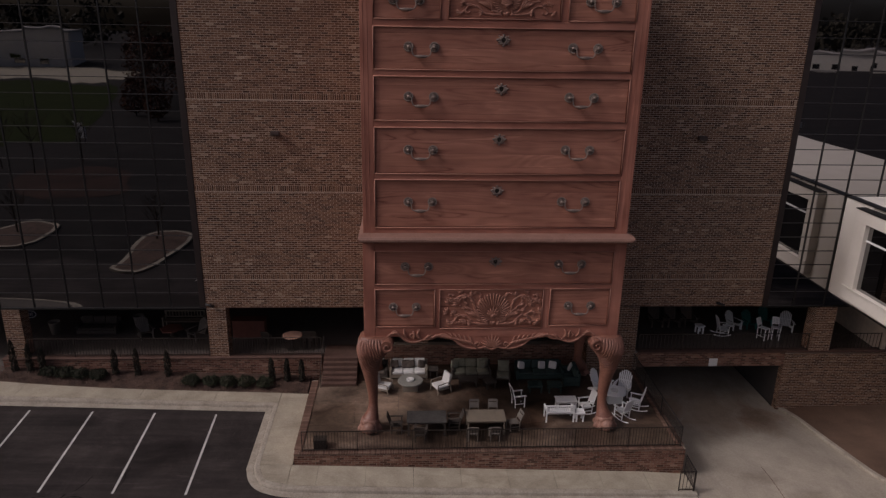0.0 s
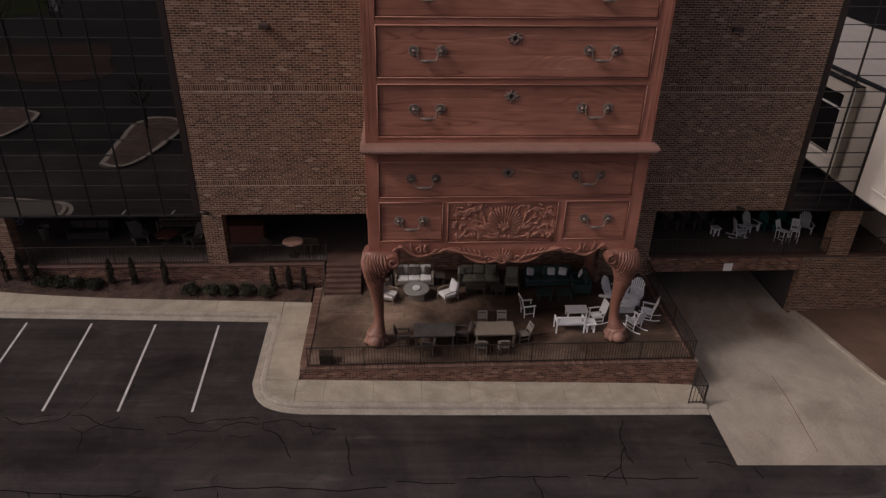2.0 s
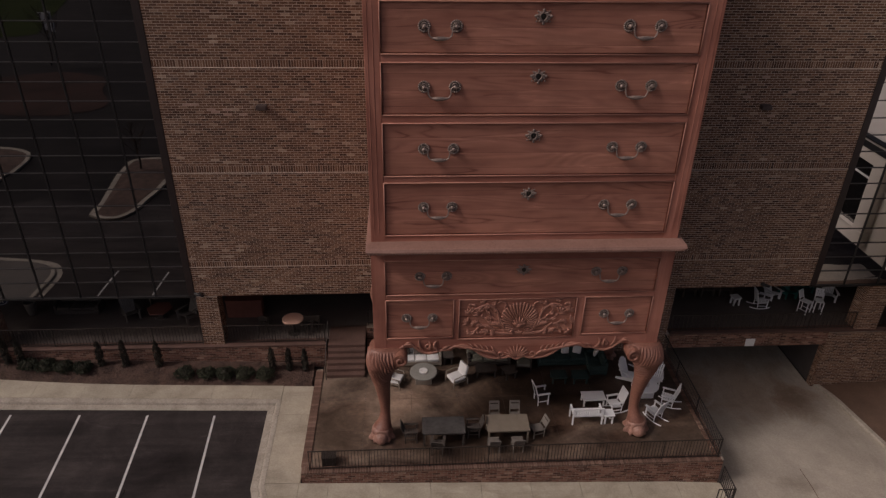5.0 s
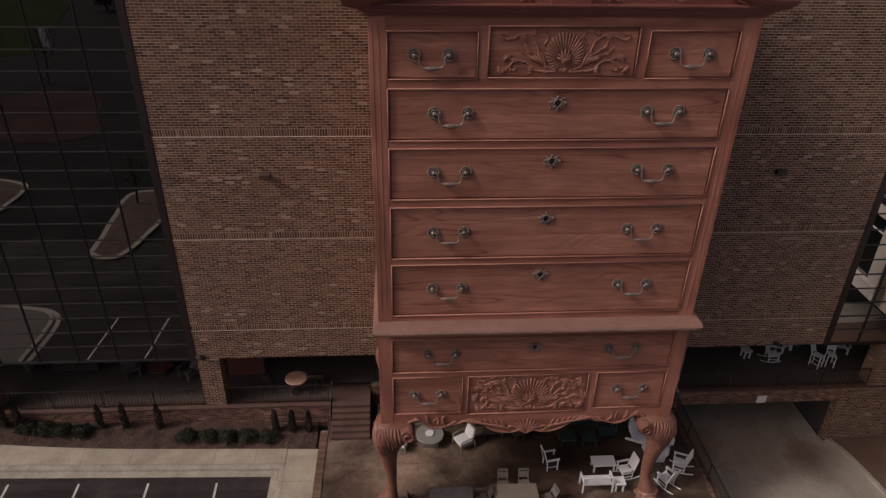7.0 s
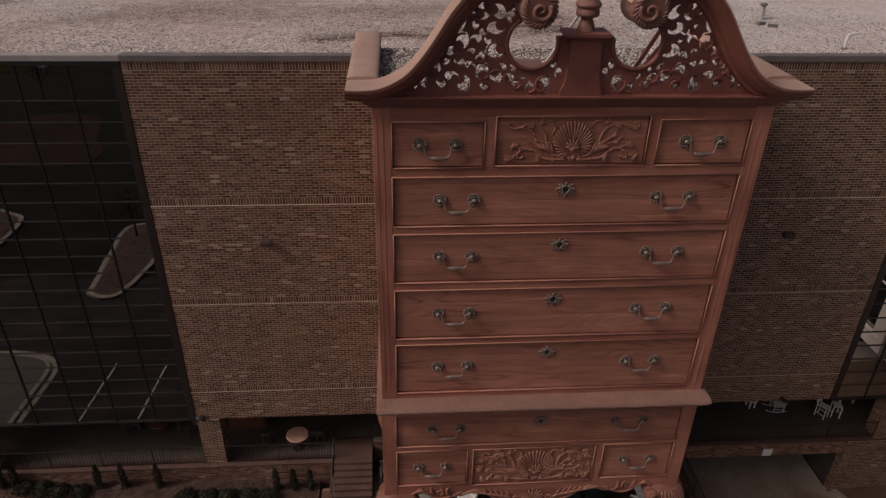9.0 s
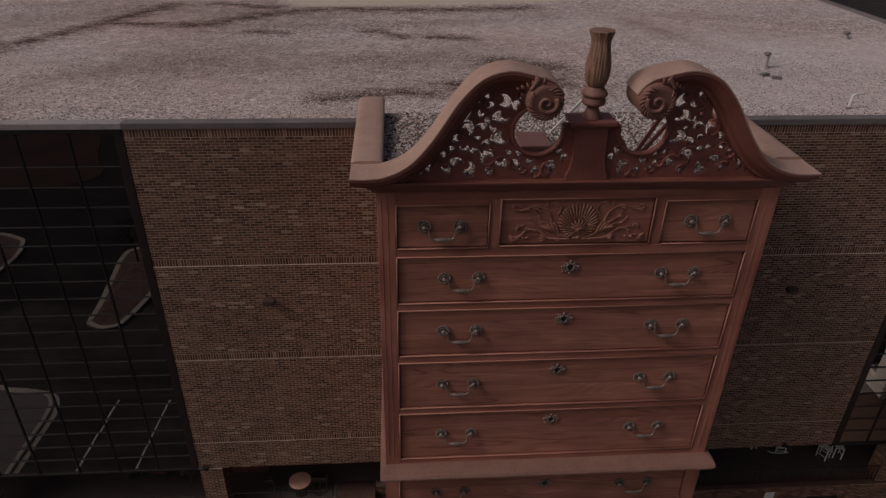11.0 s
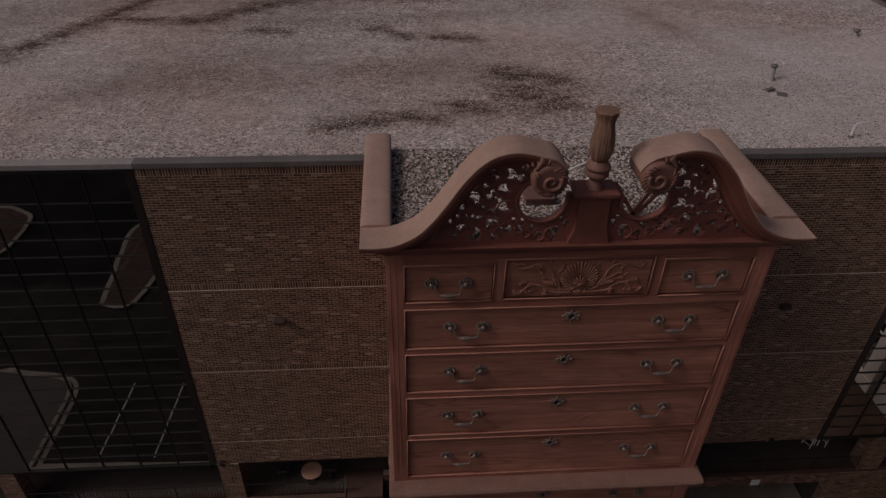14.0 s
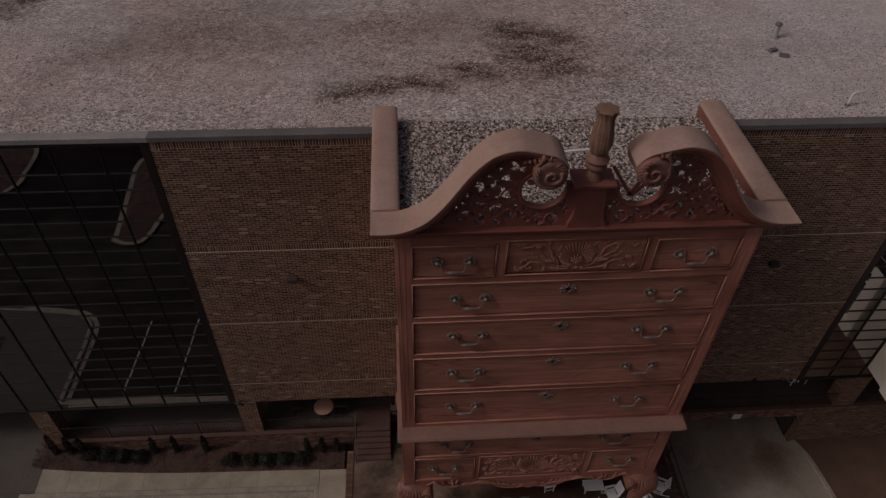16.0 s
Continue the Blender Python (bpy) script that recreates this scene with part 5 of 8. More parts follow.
def escutcheon_mesh():
    """Pierced cartouche: lobed rim, raised inner ring and points, round a keyhole."""
    bm = bmesh.new()
    prism(bm, [(0.175 * math.cos(2 * math.pi * q / 24), 0.14 * math.sin(2 * math.pi * q / 24)) for q in range(24)], -0.02, 0.0)
    bm.faces.ensure_lookup_table()
    for f in bm.faces[:]:
        f.material_index = 1
    for q in range(10):
        a = 2 * math.pi * (q + 0.5) / 10
        c, s = math.cos(a), math.sin(a)
        bmesh.ops.create_icosphere(bm, subdivisions=1, radius=0.054, matrix=Matrix.Translation((0.165 * c, -0.025, 0.135 * s)) @ Matrix.Diagonal((1, 0.7, 1, 1)))
    for x, z, r in ((0.225, 0.02, 0.05), (-0.225, 0.02, 0.05), (0.0, 0.185, 0.052), (0.0, -0.185, 0.046), (0.2, -0.13, 0.03), (-0.2, -0.13, 0.03), (0.17, 0.15, 0.034), (-0.17, 0.15, 0.034)):
        bmesh.ops.create_icosphere(bm, subdivisions=1, radius=r, matrix=Matrix.Translation((x, -0.03, z)) @ Matrix.Diagonal((1, 0.8, 1, 1)))
    for s in (-1, 1):
        tube(bm, smooth_line([(s * 0.03, -0.035, 0.12), (s * 0.1, -0.045, 0.06), (s * 0.09, -0.045, -0.03), (s * 0.03, -0.035, -0.11)], 4), 0.026, 6)
    k = len(bm.faces)
    tube(bm, [(0, -0.02, 0.02), (0, -0.04, 0.02)], 0.034, 10)
    box(bm, -0.014, 0.014, -0.04, -0.02, -0.07, 0.0)
    bm.faces.ensure_lookup_table()
    for f in bm.faces[k:]:
        f.material_index = 1
    return bm


PULL = None
ESC = None


def add_pull(drawer, x, z):
    global PULL
    if PULL is None:
        PULL = part("bail_handle", pull_mesh(), M_PULL, drawer, "aged brass bail handle with round rosettes", smooth=True)
        PULL.data.materials.append(M_PULL_DARK)
        PULL.matrix_basis = pose(x, FACE + 0.036, cz(z))
    else:
        twin("bail_handle", PULL, drawer, pose(x, FACE + 0.036, cz(z)))["label"] = "aged brass bail handle with round rosettes"


def add_esc(drawer, x, z):
    global ESC
    if ESC is None:
        ESC = part("escutcheon", escutcheon_mesh(), M_PULL, drawer, "aged brass flower-shaped keyhole plate", smooth=True)
        ESC.data.materials.append(M_PULL_DARK)
        ESC.matrix_basis = pose(x, FACE + 0.036, cz(z)) @ Matrix.Scale(1.06, 4)
    else:
        twin("escutcheon", ESC, drawer, pose(x, FACE + 0.036, cz(z)) @ Matrix.Scale(1.06, 4))["label"] = "aged brass flower-shaped keyhole plate"


def leaf(bm, x, z, ang, length, width, y, curl=0.3, n=7):
    """A carved acanthus lobe: a fat comma that tapers at both ends."""
    a = math.radians(ang)
    pts, rad = [], []
    for k in range(n + 1):
        t = k / n
        aa = a + curl * (t - 0.2) * 2
        if k == 0:
            p = [x, z]
        else:
            p = [p[0] + math.cos(aa) * length / n, p[1] + math.sin(aa) * length / n]
        pts.append((p[0], y - 0.03 * math.sin(math.pi * t), p[1]))
        rad.append(max(0.012, width * (math.sin(math.pi * (0.12 + 0.85 * t)) ** 0.8)))
    tube(bm, pts, rad, 7, flat=0.6)


def spiral(cx, zc, r0, r1, a0, a1, y, n=16):
    out = []
    for k in range(n + 1):
        t = k / n
        a = math.radians(a0 + (a1 - a0) * t)
        r = r0 + (r1 - r0) * t
        out.append((cx + r * math.cos(a), y, zc + r * math.sin(a)))
    return out


def stem(bm, pts, r0, r1):
    n = len(pts)
    tube(bm, pts, [r0 + (r1 - r0) * k / (n - 1) for k in range(n)], 8, flat=0.7)


def shell(bm, x, z, R, y, ribs=27):
    """Scalloped shell: rounded ribs over a low dome, fanning from a palmette at its foot."""
    ox, oz = x, z - 0.50 * R
    k0 = R / 0.56
    bmesh.ops.create_uvsphere(bm, u_segments=28, v_segments=12, radius=R * 0.93, matrix=Matrix.Translation((x, y + 0.012, z)) @ Matrix.Diagonal((1, 0.07, 1, 1)))
    for k in range(ribs):
        a = math.radians(-62 + 304 * k / (ribs - 1))
        ex, ez = x + R * math.cos(a), z + R * math.sin(a)
        pts = [(ox + (ex - ox) * t, y - 0.012 - 0.036 * k0 * math.sin(math.pi * min(1, t * 0.86)), oz + (ez - oz) * t) for t in (0.34, 0.5, 0.66, 0.82, 0.95, 1.0)]
        w = 0.75 + 0.25 * max(0.0, math.sin(a))
        tube(bm, pts, [q * k0 * w for q in (0.012, 0.019, 0.027, 0.037, 0.043, 0.026)], 6, flat=0.7)
    for k in range(7):
        leaf(bm, ox, oz + 0.05 * R, 24 + 22 * k, R * (0.62 - 0.06 * abs(k - 3)), 0.036 * k0, y - 0.06, 0.0, 5)
    bmesh.ops.create_icosphere(bm, subdivisions=2, radius=0.09 * k0, matrix=Matrix.Translation((ox, y - 0.06, oz + 0.03)) @ Matrix.Diagonal((1, 0.7, 1, 1)))


def carving(bm, z0, w, h, y, dense):
    """Shell between leafy S-scrolls: local x, z centre z0, half-width w, half-height h."""
    k0 = h / 0.65
    shell(bm, 0, z0 + 0.02 * h, 0.86 * h, y)
    for k in range(7):
        leaf(bm, 0, z0 - 0.72 * h, 190 + 26 * k, 0.16 * k0, 0.022 * k0, y - 0.02, 0, 4)
    fat = 1.32 if dense else 1.05
    for s in (-1, 1):
        def line(text, r0, r1, every, size0=1.0):
            pts = [tuple(float(v) for v in q.split(",")) for q in text.split()]
            way = [(s * u * w, z0 + v * h) for u, v in smooth_line(pts, 5)]
            stem(bm, [(px, y - 0.012, pz) for px, pz in way], r0 * k0 * fat, r1 * k0 * fat)
            bmesh.ops.create_icosphere(bm, subdivisions=1, radius=r1 * k0 * fat * 1.7, matrix=Matrix.Translation((way[-1][0], y - 0.012, way[-1][1])) @ Matrix.Diagonal((1, 0.7, 1, 1)))
            side, n = 1, len(way)
            for k in range(4, n - 7, every):
                a = math.degrees(math.atan2(way[k + 1][1] - way[k][1], way[k + 1][0] - way[k][0]))
                size = size0 * (0.22 if dense else 0.16) * k0 * (1.0 - 0.4 * k / n)
                leaf(bm, way[k][0], way[k][1], a + 40 * side, size, (0.034 if dense else 0.024) * k0, y - 0.012, -0.6 * side, 6)
                side = -side
        def tuft(u, v, ang, count, length):
            for k in range(count):
                a = ang + (k - (count - 1) / 2) * 34
                leaf(bm, s * u * w, z0 + v * h, a if s > 0 else 180 - a, length * k0, 0.028 * k0 * fat, y - 0.014, 0.25 * s, 5)
        # arching scroll over the top, small scroll beside the shell, lower S-scroll
        line("0.10,-0.80 0.26,-0.62 0.35,-0.28 0.38,0.15 0.44,0.50 0.55,0.72 0.66,0.72 0.76,0.58 0.85,0.54 0.91,0.66 0.88,0.80 0.83,0.75", 0.042, 0.024, 7, 0.8)
        line("0.30,0.30 0.25,0.62 0.28,0.84 0.36,0.90 0.42,0.80", 0.030, 0.022, 9, 0.8)
        line("0.08,-0.86 0.28,-0.86 0.43,-0.78 0.51,-0.52 0.60,-0.38 0.70,-0.42 0.77,-0.62 0.75,-0.82 0.69,-0.76", 0.042, 0.024, 7, 0.8)
        line("0.40,-0.10 0.50,0.05 0.57,0.28 0.60,0.48", 0.028, 0.020, 4)
        line("0.36,-0.40 0.50,-0.18 0.62,-0.02 0.68,0.16", 0.028, 0.020, 4)
        line("0.62,-0.38 0.72,-0.30 0.80,-0.30 0.85,-0.38", 0.028, 0.020, 9)
        line("0.76,-0.62 0.82,-0.72 0.88,-0.74 0.93,-0.66", 0.028, 0.020, 9)
        tuft(0.42, 0.82, 10, 3, 0.15)
        tuft(0.80, -0.30, 60, 4, 0.16)
        tuft(0.87, -0.74, -50, 4, 0.17)
        tuft(0.60, 0.52, 80, 3, 0.16)
        tuft(0.44, -0.80, -10, 3, 0.18)
        if dense:
            tuft(0.72, 0.30, 40, 5, 0.24)
            tuft(0.90, 0.30, 70, 4, 0.2)
            tuft(0.92, -0.2, 20, 4, 0.2)
            tuft(0.58, -0.62, -60, 4, 0.2)
            tuft(0.66, 0.86, 60, 3, 0.16)
        # acanthus plume rising beside the shell
        for k in range(6):
            a = 84 - 8 * k
            leaf(bm, s * (0.27 + 0.03 * k) * w, z0 - (0.66 - 0.05 * k) * h, a if s > 0 else 180 - a, (0.46 - 0.045 * k) * k0, 0.034 * k0 * fat, y - 0.02, -0.35 * s, 7)


def drawer(x0, x1, z0, z1, pulls=(), esc=None, carved=False, label=""):
    bm = bmesh.new()
    cbox(bm, x0 + 0.036, x1 - 0.036, FACE + 0.03, FACE + 0.175, z0 + 0.036, z1 - 0.036, 0.01)
    d = part("drawer", bm, M_DRAWER, chest, label)
    bm = bmesh.new()
    bead_frame(bm, x0, x1, cz(z0), cz(z1), 0.021)
    part("bead", bm, M_BEAD, d, "pale worn bead moulding", smooth=True)
    for px, pz in pulls:
        add_pull(d, px, pz)
    if esc:
        add_esc(d, *esc)
    if carved:
        bm = bmesh.new()
        carving(bm, cz((z0 + z1) / 2), (x1 - x0) / 2 - 0.12, (z1 - z0) / 2 - 0.08, FACE + 0.03, z0 < 10)
        part("carving", bm, M_CARVE, d, "carved shell between leafy scrolls", smooth=True)
    return d


for z0, z1, zp, ze in ((17.06, 18.65, 17.91, 18.20), (15.09, 16.80, 16.02, 16.35), (12.93, 14.81, 13.91, 14.35), (10.64, 12.68, 11.74, 12.22)):
    drawer(-5.11, 5.08, z0, z1, ((-3.24, zp), (3.18, zp + 0.04)), (-0.06, ze))
drawer(-5.10, -2.52, 18.93, 20.29, ((-3.83, 19.62),))
drawer(2.43, 5.07, 18.96, 20.33, ((3.75, 19.68),))
drawer(-2.21, 2.12, 18.98, 20.44, carved=True, label="centre drawer front with carved shell panel")
drawer(-5.16, 5.15, 8.09, 9.58, ((-3.37, 8.89), (3.26, 9.0)), (0.01, 9.11))
drawer(-5.16, -2.58, 6.09, 7.85, ((-3.88, 7.02),))
drawer(2.49, 5.14, 6.13, 7.87, ((3.82, 7.06),))
drawer(-2.36, 2.17, 6.0, 7.84, carved=True, label="centre drawer front with carved shell panel")


def waist():
    """Waist moulding with a gadrooned lip, returned along the sides."""
    prof = [(0.12, 10.06), (-0.12, 10.06), (-0.2, 10.10), (-0.40, 10.13), (-0.48, 10.19), (-0.50, 10.26), (-0.44, 10.33), (-0.3, 10.355), (-0.2, 10.37), (-0.02, 10.39), (0.12, 10.40)]
    bm = bmesh.new()
    rows = []
    for d, z in prof:
        o = -(d - 0.06)
        x = HALF + min(o, 0.3) * 0.62
        rows.append([bm.verts.new((-x, 5.4, cz(z))), bm.verts.new((-x, 0.06 - o + 0.0, cz(z))), bm.verts.new((x, 0.06 - o, cz(z))), bm.verts.new((x, 5.4, cz(z)))])
    for a, b in zip(rows, rows[1:]):
        for k in range(3):
            bm.faces.new((a[k], a[k + 1], b[k + 1], b[k]))
    w = part("waist_moulding", bm, M_WAIST, chest, "pale worn waist moulding with rope-carved lip")
    bm = bmesh.new()
    n, rnd = 104, random.Random(14)
    for k in range(n):
        x = -5.72 + 11.44 * (k + 0.5) / n + rnd.uniform(-0.018, 0.018)
        fat = rnd.uniform(0.75, 1.1)
        tube(bm, [(x - 0.07, -0.435, cz(10.13)), (x, -0.478, cz(10.20)), (x + 0.07, -0.465, cz(10.28))], [0.022 * fat, 0.040 * fat, 0.022 * fat], 6)
    part("gadroon", bm, M_WAIST, w, smooth=True)


waist()

APRON = [(-4.95, 5.30), (-4.72, 5.36), (-4.5, 5.62), (-4.3, 5.72), (-4.05, 5.60), (-3.9, 5.45), (-3.6, 5.30), (-3.3, 5.34), (-3.0, 5.45), (-2.7, 5.47), (-2.45, 5.6), (-2.2, 5.68), (-1.95, 5.58),
         (-1.7, 5.42), (-1.45, 5.2), (-1.15, 5.04), (-0.8, 4.98), (-0.5, 5.0), (-0.25, 5.06), (0.0, 4.93)]


def apron():
    edge = smooth_line(APRON + [(-x, z) for x, z in APRON[-2::-1]], 3)
    bm = bmesh.new()
    top = cz(5.97)
    a = [bm.verts.new((x, FACE, cz(z))) for x, z in edge]
    b = [bm.verts.new((x, FACE, top)) for x, z in edge]
    for k in range(len(edge) - 1):
        bm.faces.new((a[k], a[k + 1], b[k + 1], b[k]))
    out = bmesh.ops.extrude_face_region(bm, geom=bm.faces[:])
    bmesh.ops.translate(bm, verts=[v for v in out["geom"] if isinstance(v, bmesh.types.BMVert)], vec=(0, 0.3, 0))
    ap = part("apron", bm, M_CASE_X, chest, "scalloped apron")
    bm = bmesh.new()
    stem(bm, [(x, FACE - 0.03, cz(z) + 0.03) for x, z in edge], 0.055, 0.055)
    y = FACE - 0.04
    for k in range(9):
        leaf(bm, 0, cz(5.08), 25 + 16.2 * k, 0.62 - 0.02 * abs(k - 4), 0.055, y, 0)
    for s in (-1, 1):
        def L(x, z, a, l, w, c):
            leaf(bm, s * x, cz(z), a if s > 0 else 180 - a, l, w, y, c * s)
        stem(bm, [(s * p[0], p[1], p[2]) for p in spiral(0.62, cz(5.2), 0.16, 0.03, -90, 330, y)], 0.05, 0.03)
        for k in range(9):
            L(0.78 + 0.17 * k, 5.12 + 0.058 * k, 62 - 4 * k, 0.56, 0.066, -0.7)
        for k in range(5):
            L(0.95 + 0.2 * k, 5.3 + 0.05 * k, 95 - 5 * k, 0.36, 0.045, -0.5)
        for x, z, a, l, c in ((3.1, 5.45, 40, 0.55, 0.6), (3.3, 5.5, 80, 0.5, 0.5), (3.5, 5.5, 110, 0.45, -0.6), (3.0, 5.5, 130, 0.4, 0.5), (3.75, 5.55, 50, 0.5, 0.5), (4.1, 5.75, 20, 0.45, -0.5), (4.4, 5.78, -20, 0.4, -0.5), (2.8, 5.55, 170, 0.4, -0.5)):
            L(x, z, a, l, 0.055, c)
        stem(bm, [(s * p[0], p[1], p[2]) for p in spiral(3.55, cz(5.65), 0.15, 0.03, 200, -240, y)], 0.045, 0.03)
        stem(bm, [(s * p[0], p[1], p[2]) for p in spiral(4.3, cz(5.78), 0.12, 0.03, 0, 400, y)], 0.04, 0.03)
    part("carving", bm, M_CARVE, ap, "carved leaves along the apron", smooth=True)


apron()


def leg(sx, front, name="leg"):
    """Cabriole leg: hairy carved knee, slim ankle, claw gripping a ball."""
    sy = -1 if front else 0.6
    y0 = 0.55 if front else 4.9
    rows = [(5.62, 5.18, 0.06, 0.66, 0.5), (5.45, 5.2, 0.14, 0.72, 0.58), (5.2, 5.24, 0.22, 0.74, 0.62), (4.9, 5.32, 0.26, 0.68, 0.6), (4.55, 5.41, 0.27, 0.53, 0.5), (4.15, 5.43, 0.24, 0.42, 0.41),
            (3.7, 5.41, 0.18, 0.335, 0.34), (3.2, 5.37, 0.12, 0.28, 0.29), (2.7, 5.33, 0.1, 0.235, 0.245), (2.25, 5.32, 0.12, 0.21, 0.22), (1.95, 5.34, 0.18, 0.24, 0.26), (1.75, 5.38, 0.26, 0.29, 0.3), (1.60, 5.43, 0.31, 0.36, 0.36), (1.42, 5.47, 0.34, 0.42, 0.39), (1.28, 5.49, 0.34, 0.40, 0.34), (1.2, 5.5, 0.32, 0.30, 0.24)]
    line = smooth_line(rows, 16 if front else 10)
    bm = bmesh.new()
    n = 180 if front else 96
    rings = []
    for z, cx, cy, rx, ry in line:
        knee = clamp((z - 3.5) / 0.8, 0, 1) * clamp((5.6 - z) / 0.1, 0, 1)
        ring = []
        for j in range(n):
            t = 2 * math.pi * j / n
            sq = (abs(math.cos(t)) ** 2.6 + abs(math.sin(t)) ** 2.6) ** (-1 / 2.6) if z > 4.8 else 1
            px, py = cx + rx * sq * math.cos(t), ry * sq * math.sin(t)
            far = math.sqrt((px - 4.64) ** 2 + 0.75 * (z - 5.36) ** 2 + 0.3 * py * py) + 0.03 * math.sin(5.0 * z + 3 * t) + 0.016 * math.sin(13.0 * z - 7 * t)
            g = 1 + knee * (0.03 - 0.12 * abs(math.cos(math.pi * far / 0.105 + 0.5 * math.sin(4 * t))) ** 3)
            ring.append(bm.verts.new((sx * (cx + rx * g * sq * math.cos(t)), y0 + sy * cy + ry * g * sq * math.sin(t) - (0.15 if front else 0), cz(z))))
        rings.append(ring)
    for a, b in zip(rings, rings[1:]):
        for j in range(n):
            bm.faces.new((a[j], a[(j + 1) % n], b[(j + 1) % n], b[j]))
    bm.faces.new(rings[0])
    bm.faces.new(rings[-1][::-1])
    lg = part(name, bm, M_LEG, chest, "cabriole leg with carved knee and claw foot", smooth=True)
    fy = y0 + sy * 0.38 - (0.15 if front else 0)
    bm = bmesh.new()
    bmesh.ops.create_uvsphere(bm, u_segments=24, v_segments=14, radius=0.29, matrix=Matrix.Translation((sx * 5.5, fy - (0.30 if front else 0), cz(BASE + 0.28))))
    part("ball", bm, M_FOOT, lg, "worn pale ball", smooth=True)
    # the foot flares into knuckled toes round the ball, with a hollow between the two front ones
    bm = bmesh.new()
    toes = [math.radians(a) for a in (-165, -126, -54, -15, 40, 90, 140)]
    rings, n = [], 72
    for i in range(19):
        u = i / 18
        big = 0.35 + 0.27 * u ** 0.8 + 0.025 * math.sin(11 * u) - 0.22 * max(0.0, (u - 0.86) / 0.14) ** 2
        ring = []
        for k in range(n):
            t = 2 * math.pi * k / n
            lobe = max(math.exp(-(math.remainder(t - a, 2 * math.pi) / 0.22) ** 2) for a in toes)
            hollow = math.exp(-(math.remainder(t + math.pi / 2, 2 * math.pi) / 0.42) ** 2)
            r = big * (1 - min(1.0, 1.6 * u) * (0.27 * (1 - lobe) + 0.34 * hollow * u))
            ring.append(bm.verts.new((sx * 5.47 + r * math.cos(t), fy + 0.02 + 0.92 * r * math.sin(t), 0.66 - 0.655 * u)))
        rings.append(ring)
    for a, b in zip(rings, rings[1:]):
        for k in range(n):
            bm.faces.new((a[k], a[(k + 1) % n], b[(k + 1) % n], b[k]))
    bm.faces.new(rings[0])
    bm.faces.new(rings[-1][::-1])
    part("claw_foot", bm, M_FOOT, lg, "worn carved toes", smooth=True)
    if front:
        bm = bmesh.new()
        for yy in (-0.42, -0.2, 0.02):
            stem(bm, [(sx * p[0], p[1], p[2]) for p in spiral(4.64, cz(5.32), 0.25, 0.04, 90, 560, yy + 0.0, 30)], 0.06, 0.04)
        prism(bm, [(sx * (4.64 + 0.28 * math.cos(2 * math.pi * k / 20)), cz(5.32) + 0.28 * math.sin(2 * math.pi * k / 20)) for k in range(20)], -0.38, 0.3)
        part("knee_scroll", bm, M_LEG, lg, "spiral scroll beside the knee", smooth=False)
    return lg


for sx in (-1, 1):
    leg(sx, True)
    leg(sx, False)


# pediment
NECK = [(-6.28, 21.30), (-5.9, 21.29), (-5.45, 21.33), (-5.0, 21.50), (-4.6, 21.78), (-4.2, 22.25), (-3.88, 22.72), (-3.6, 23.16), (-3.32, 23.52), (-3.0, 23.83), (-2.65, 24.01), (-2.25, 24.08), (-1.9, 24.03), (-1.6, 23.95), (-1.3, 23.87), (-1.08, 23.72), (-0.93, 23.5)]
SCR = (1.40, 23.36)


def neck_z(x):
    """Underside height of the swan neck at |x|."""
    x = abs(x)
    for (a, za), (b, zb) in zip(NECK, NECK[1:]):
        if -b <= x <= -a:
            return za + (zb - za) * (-a - x) / (b - a)
    return 23.8


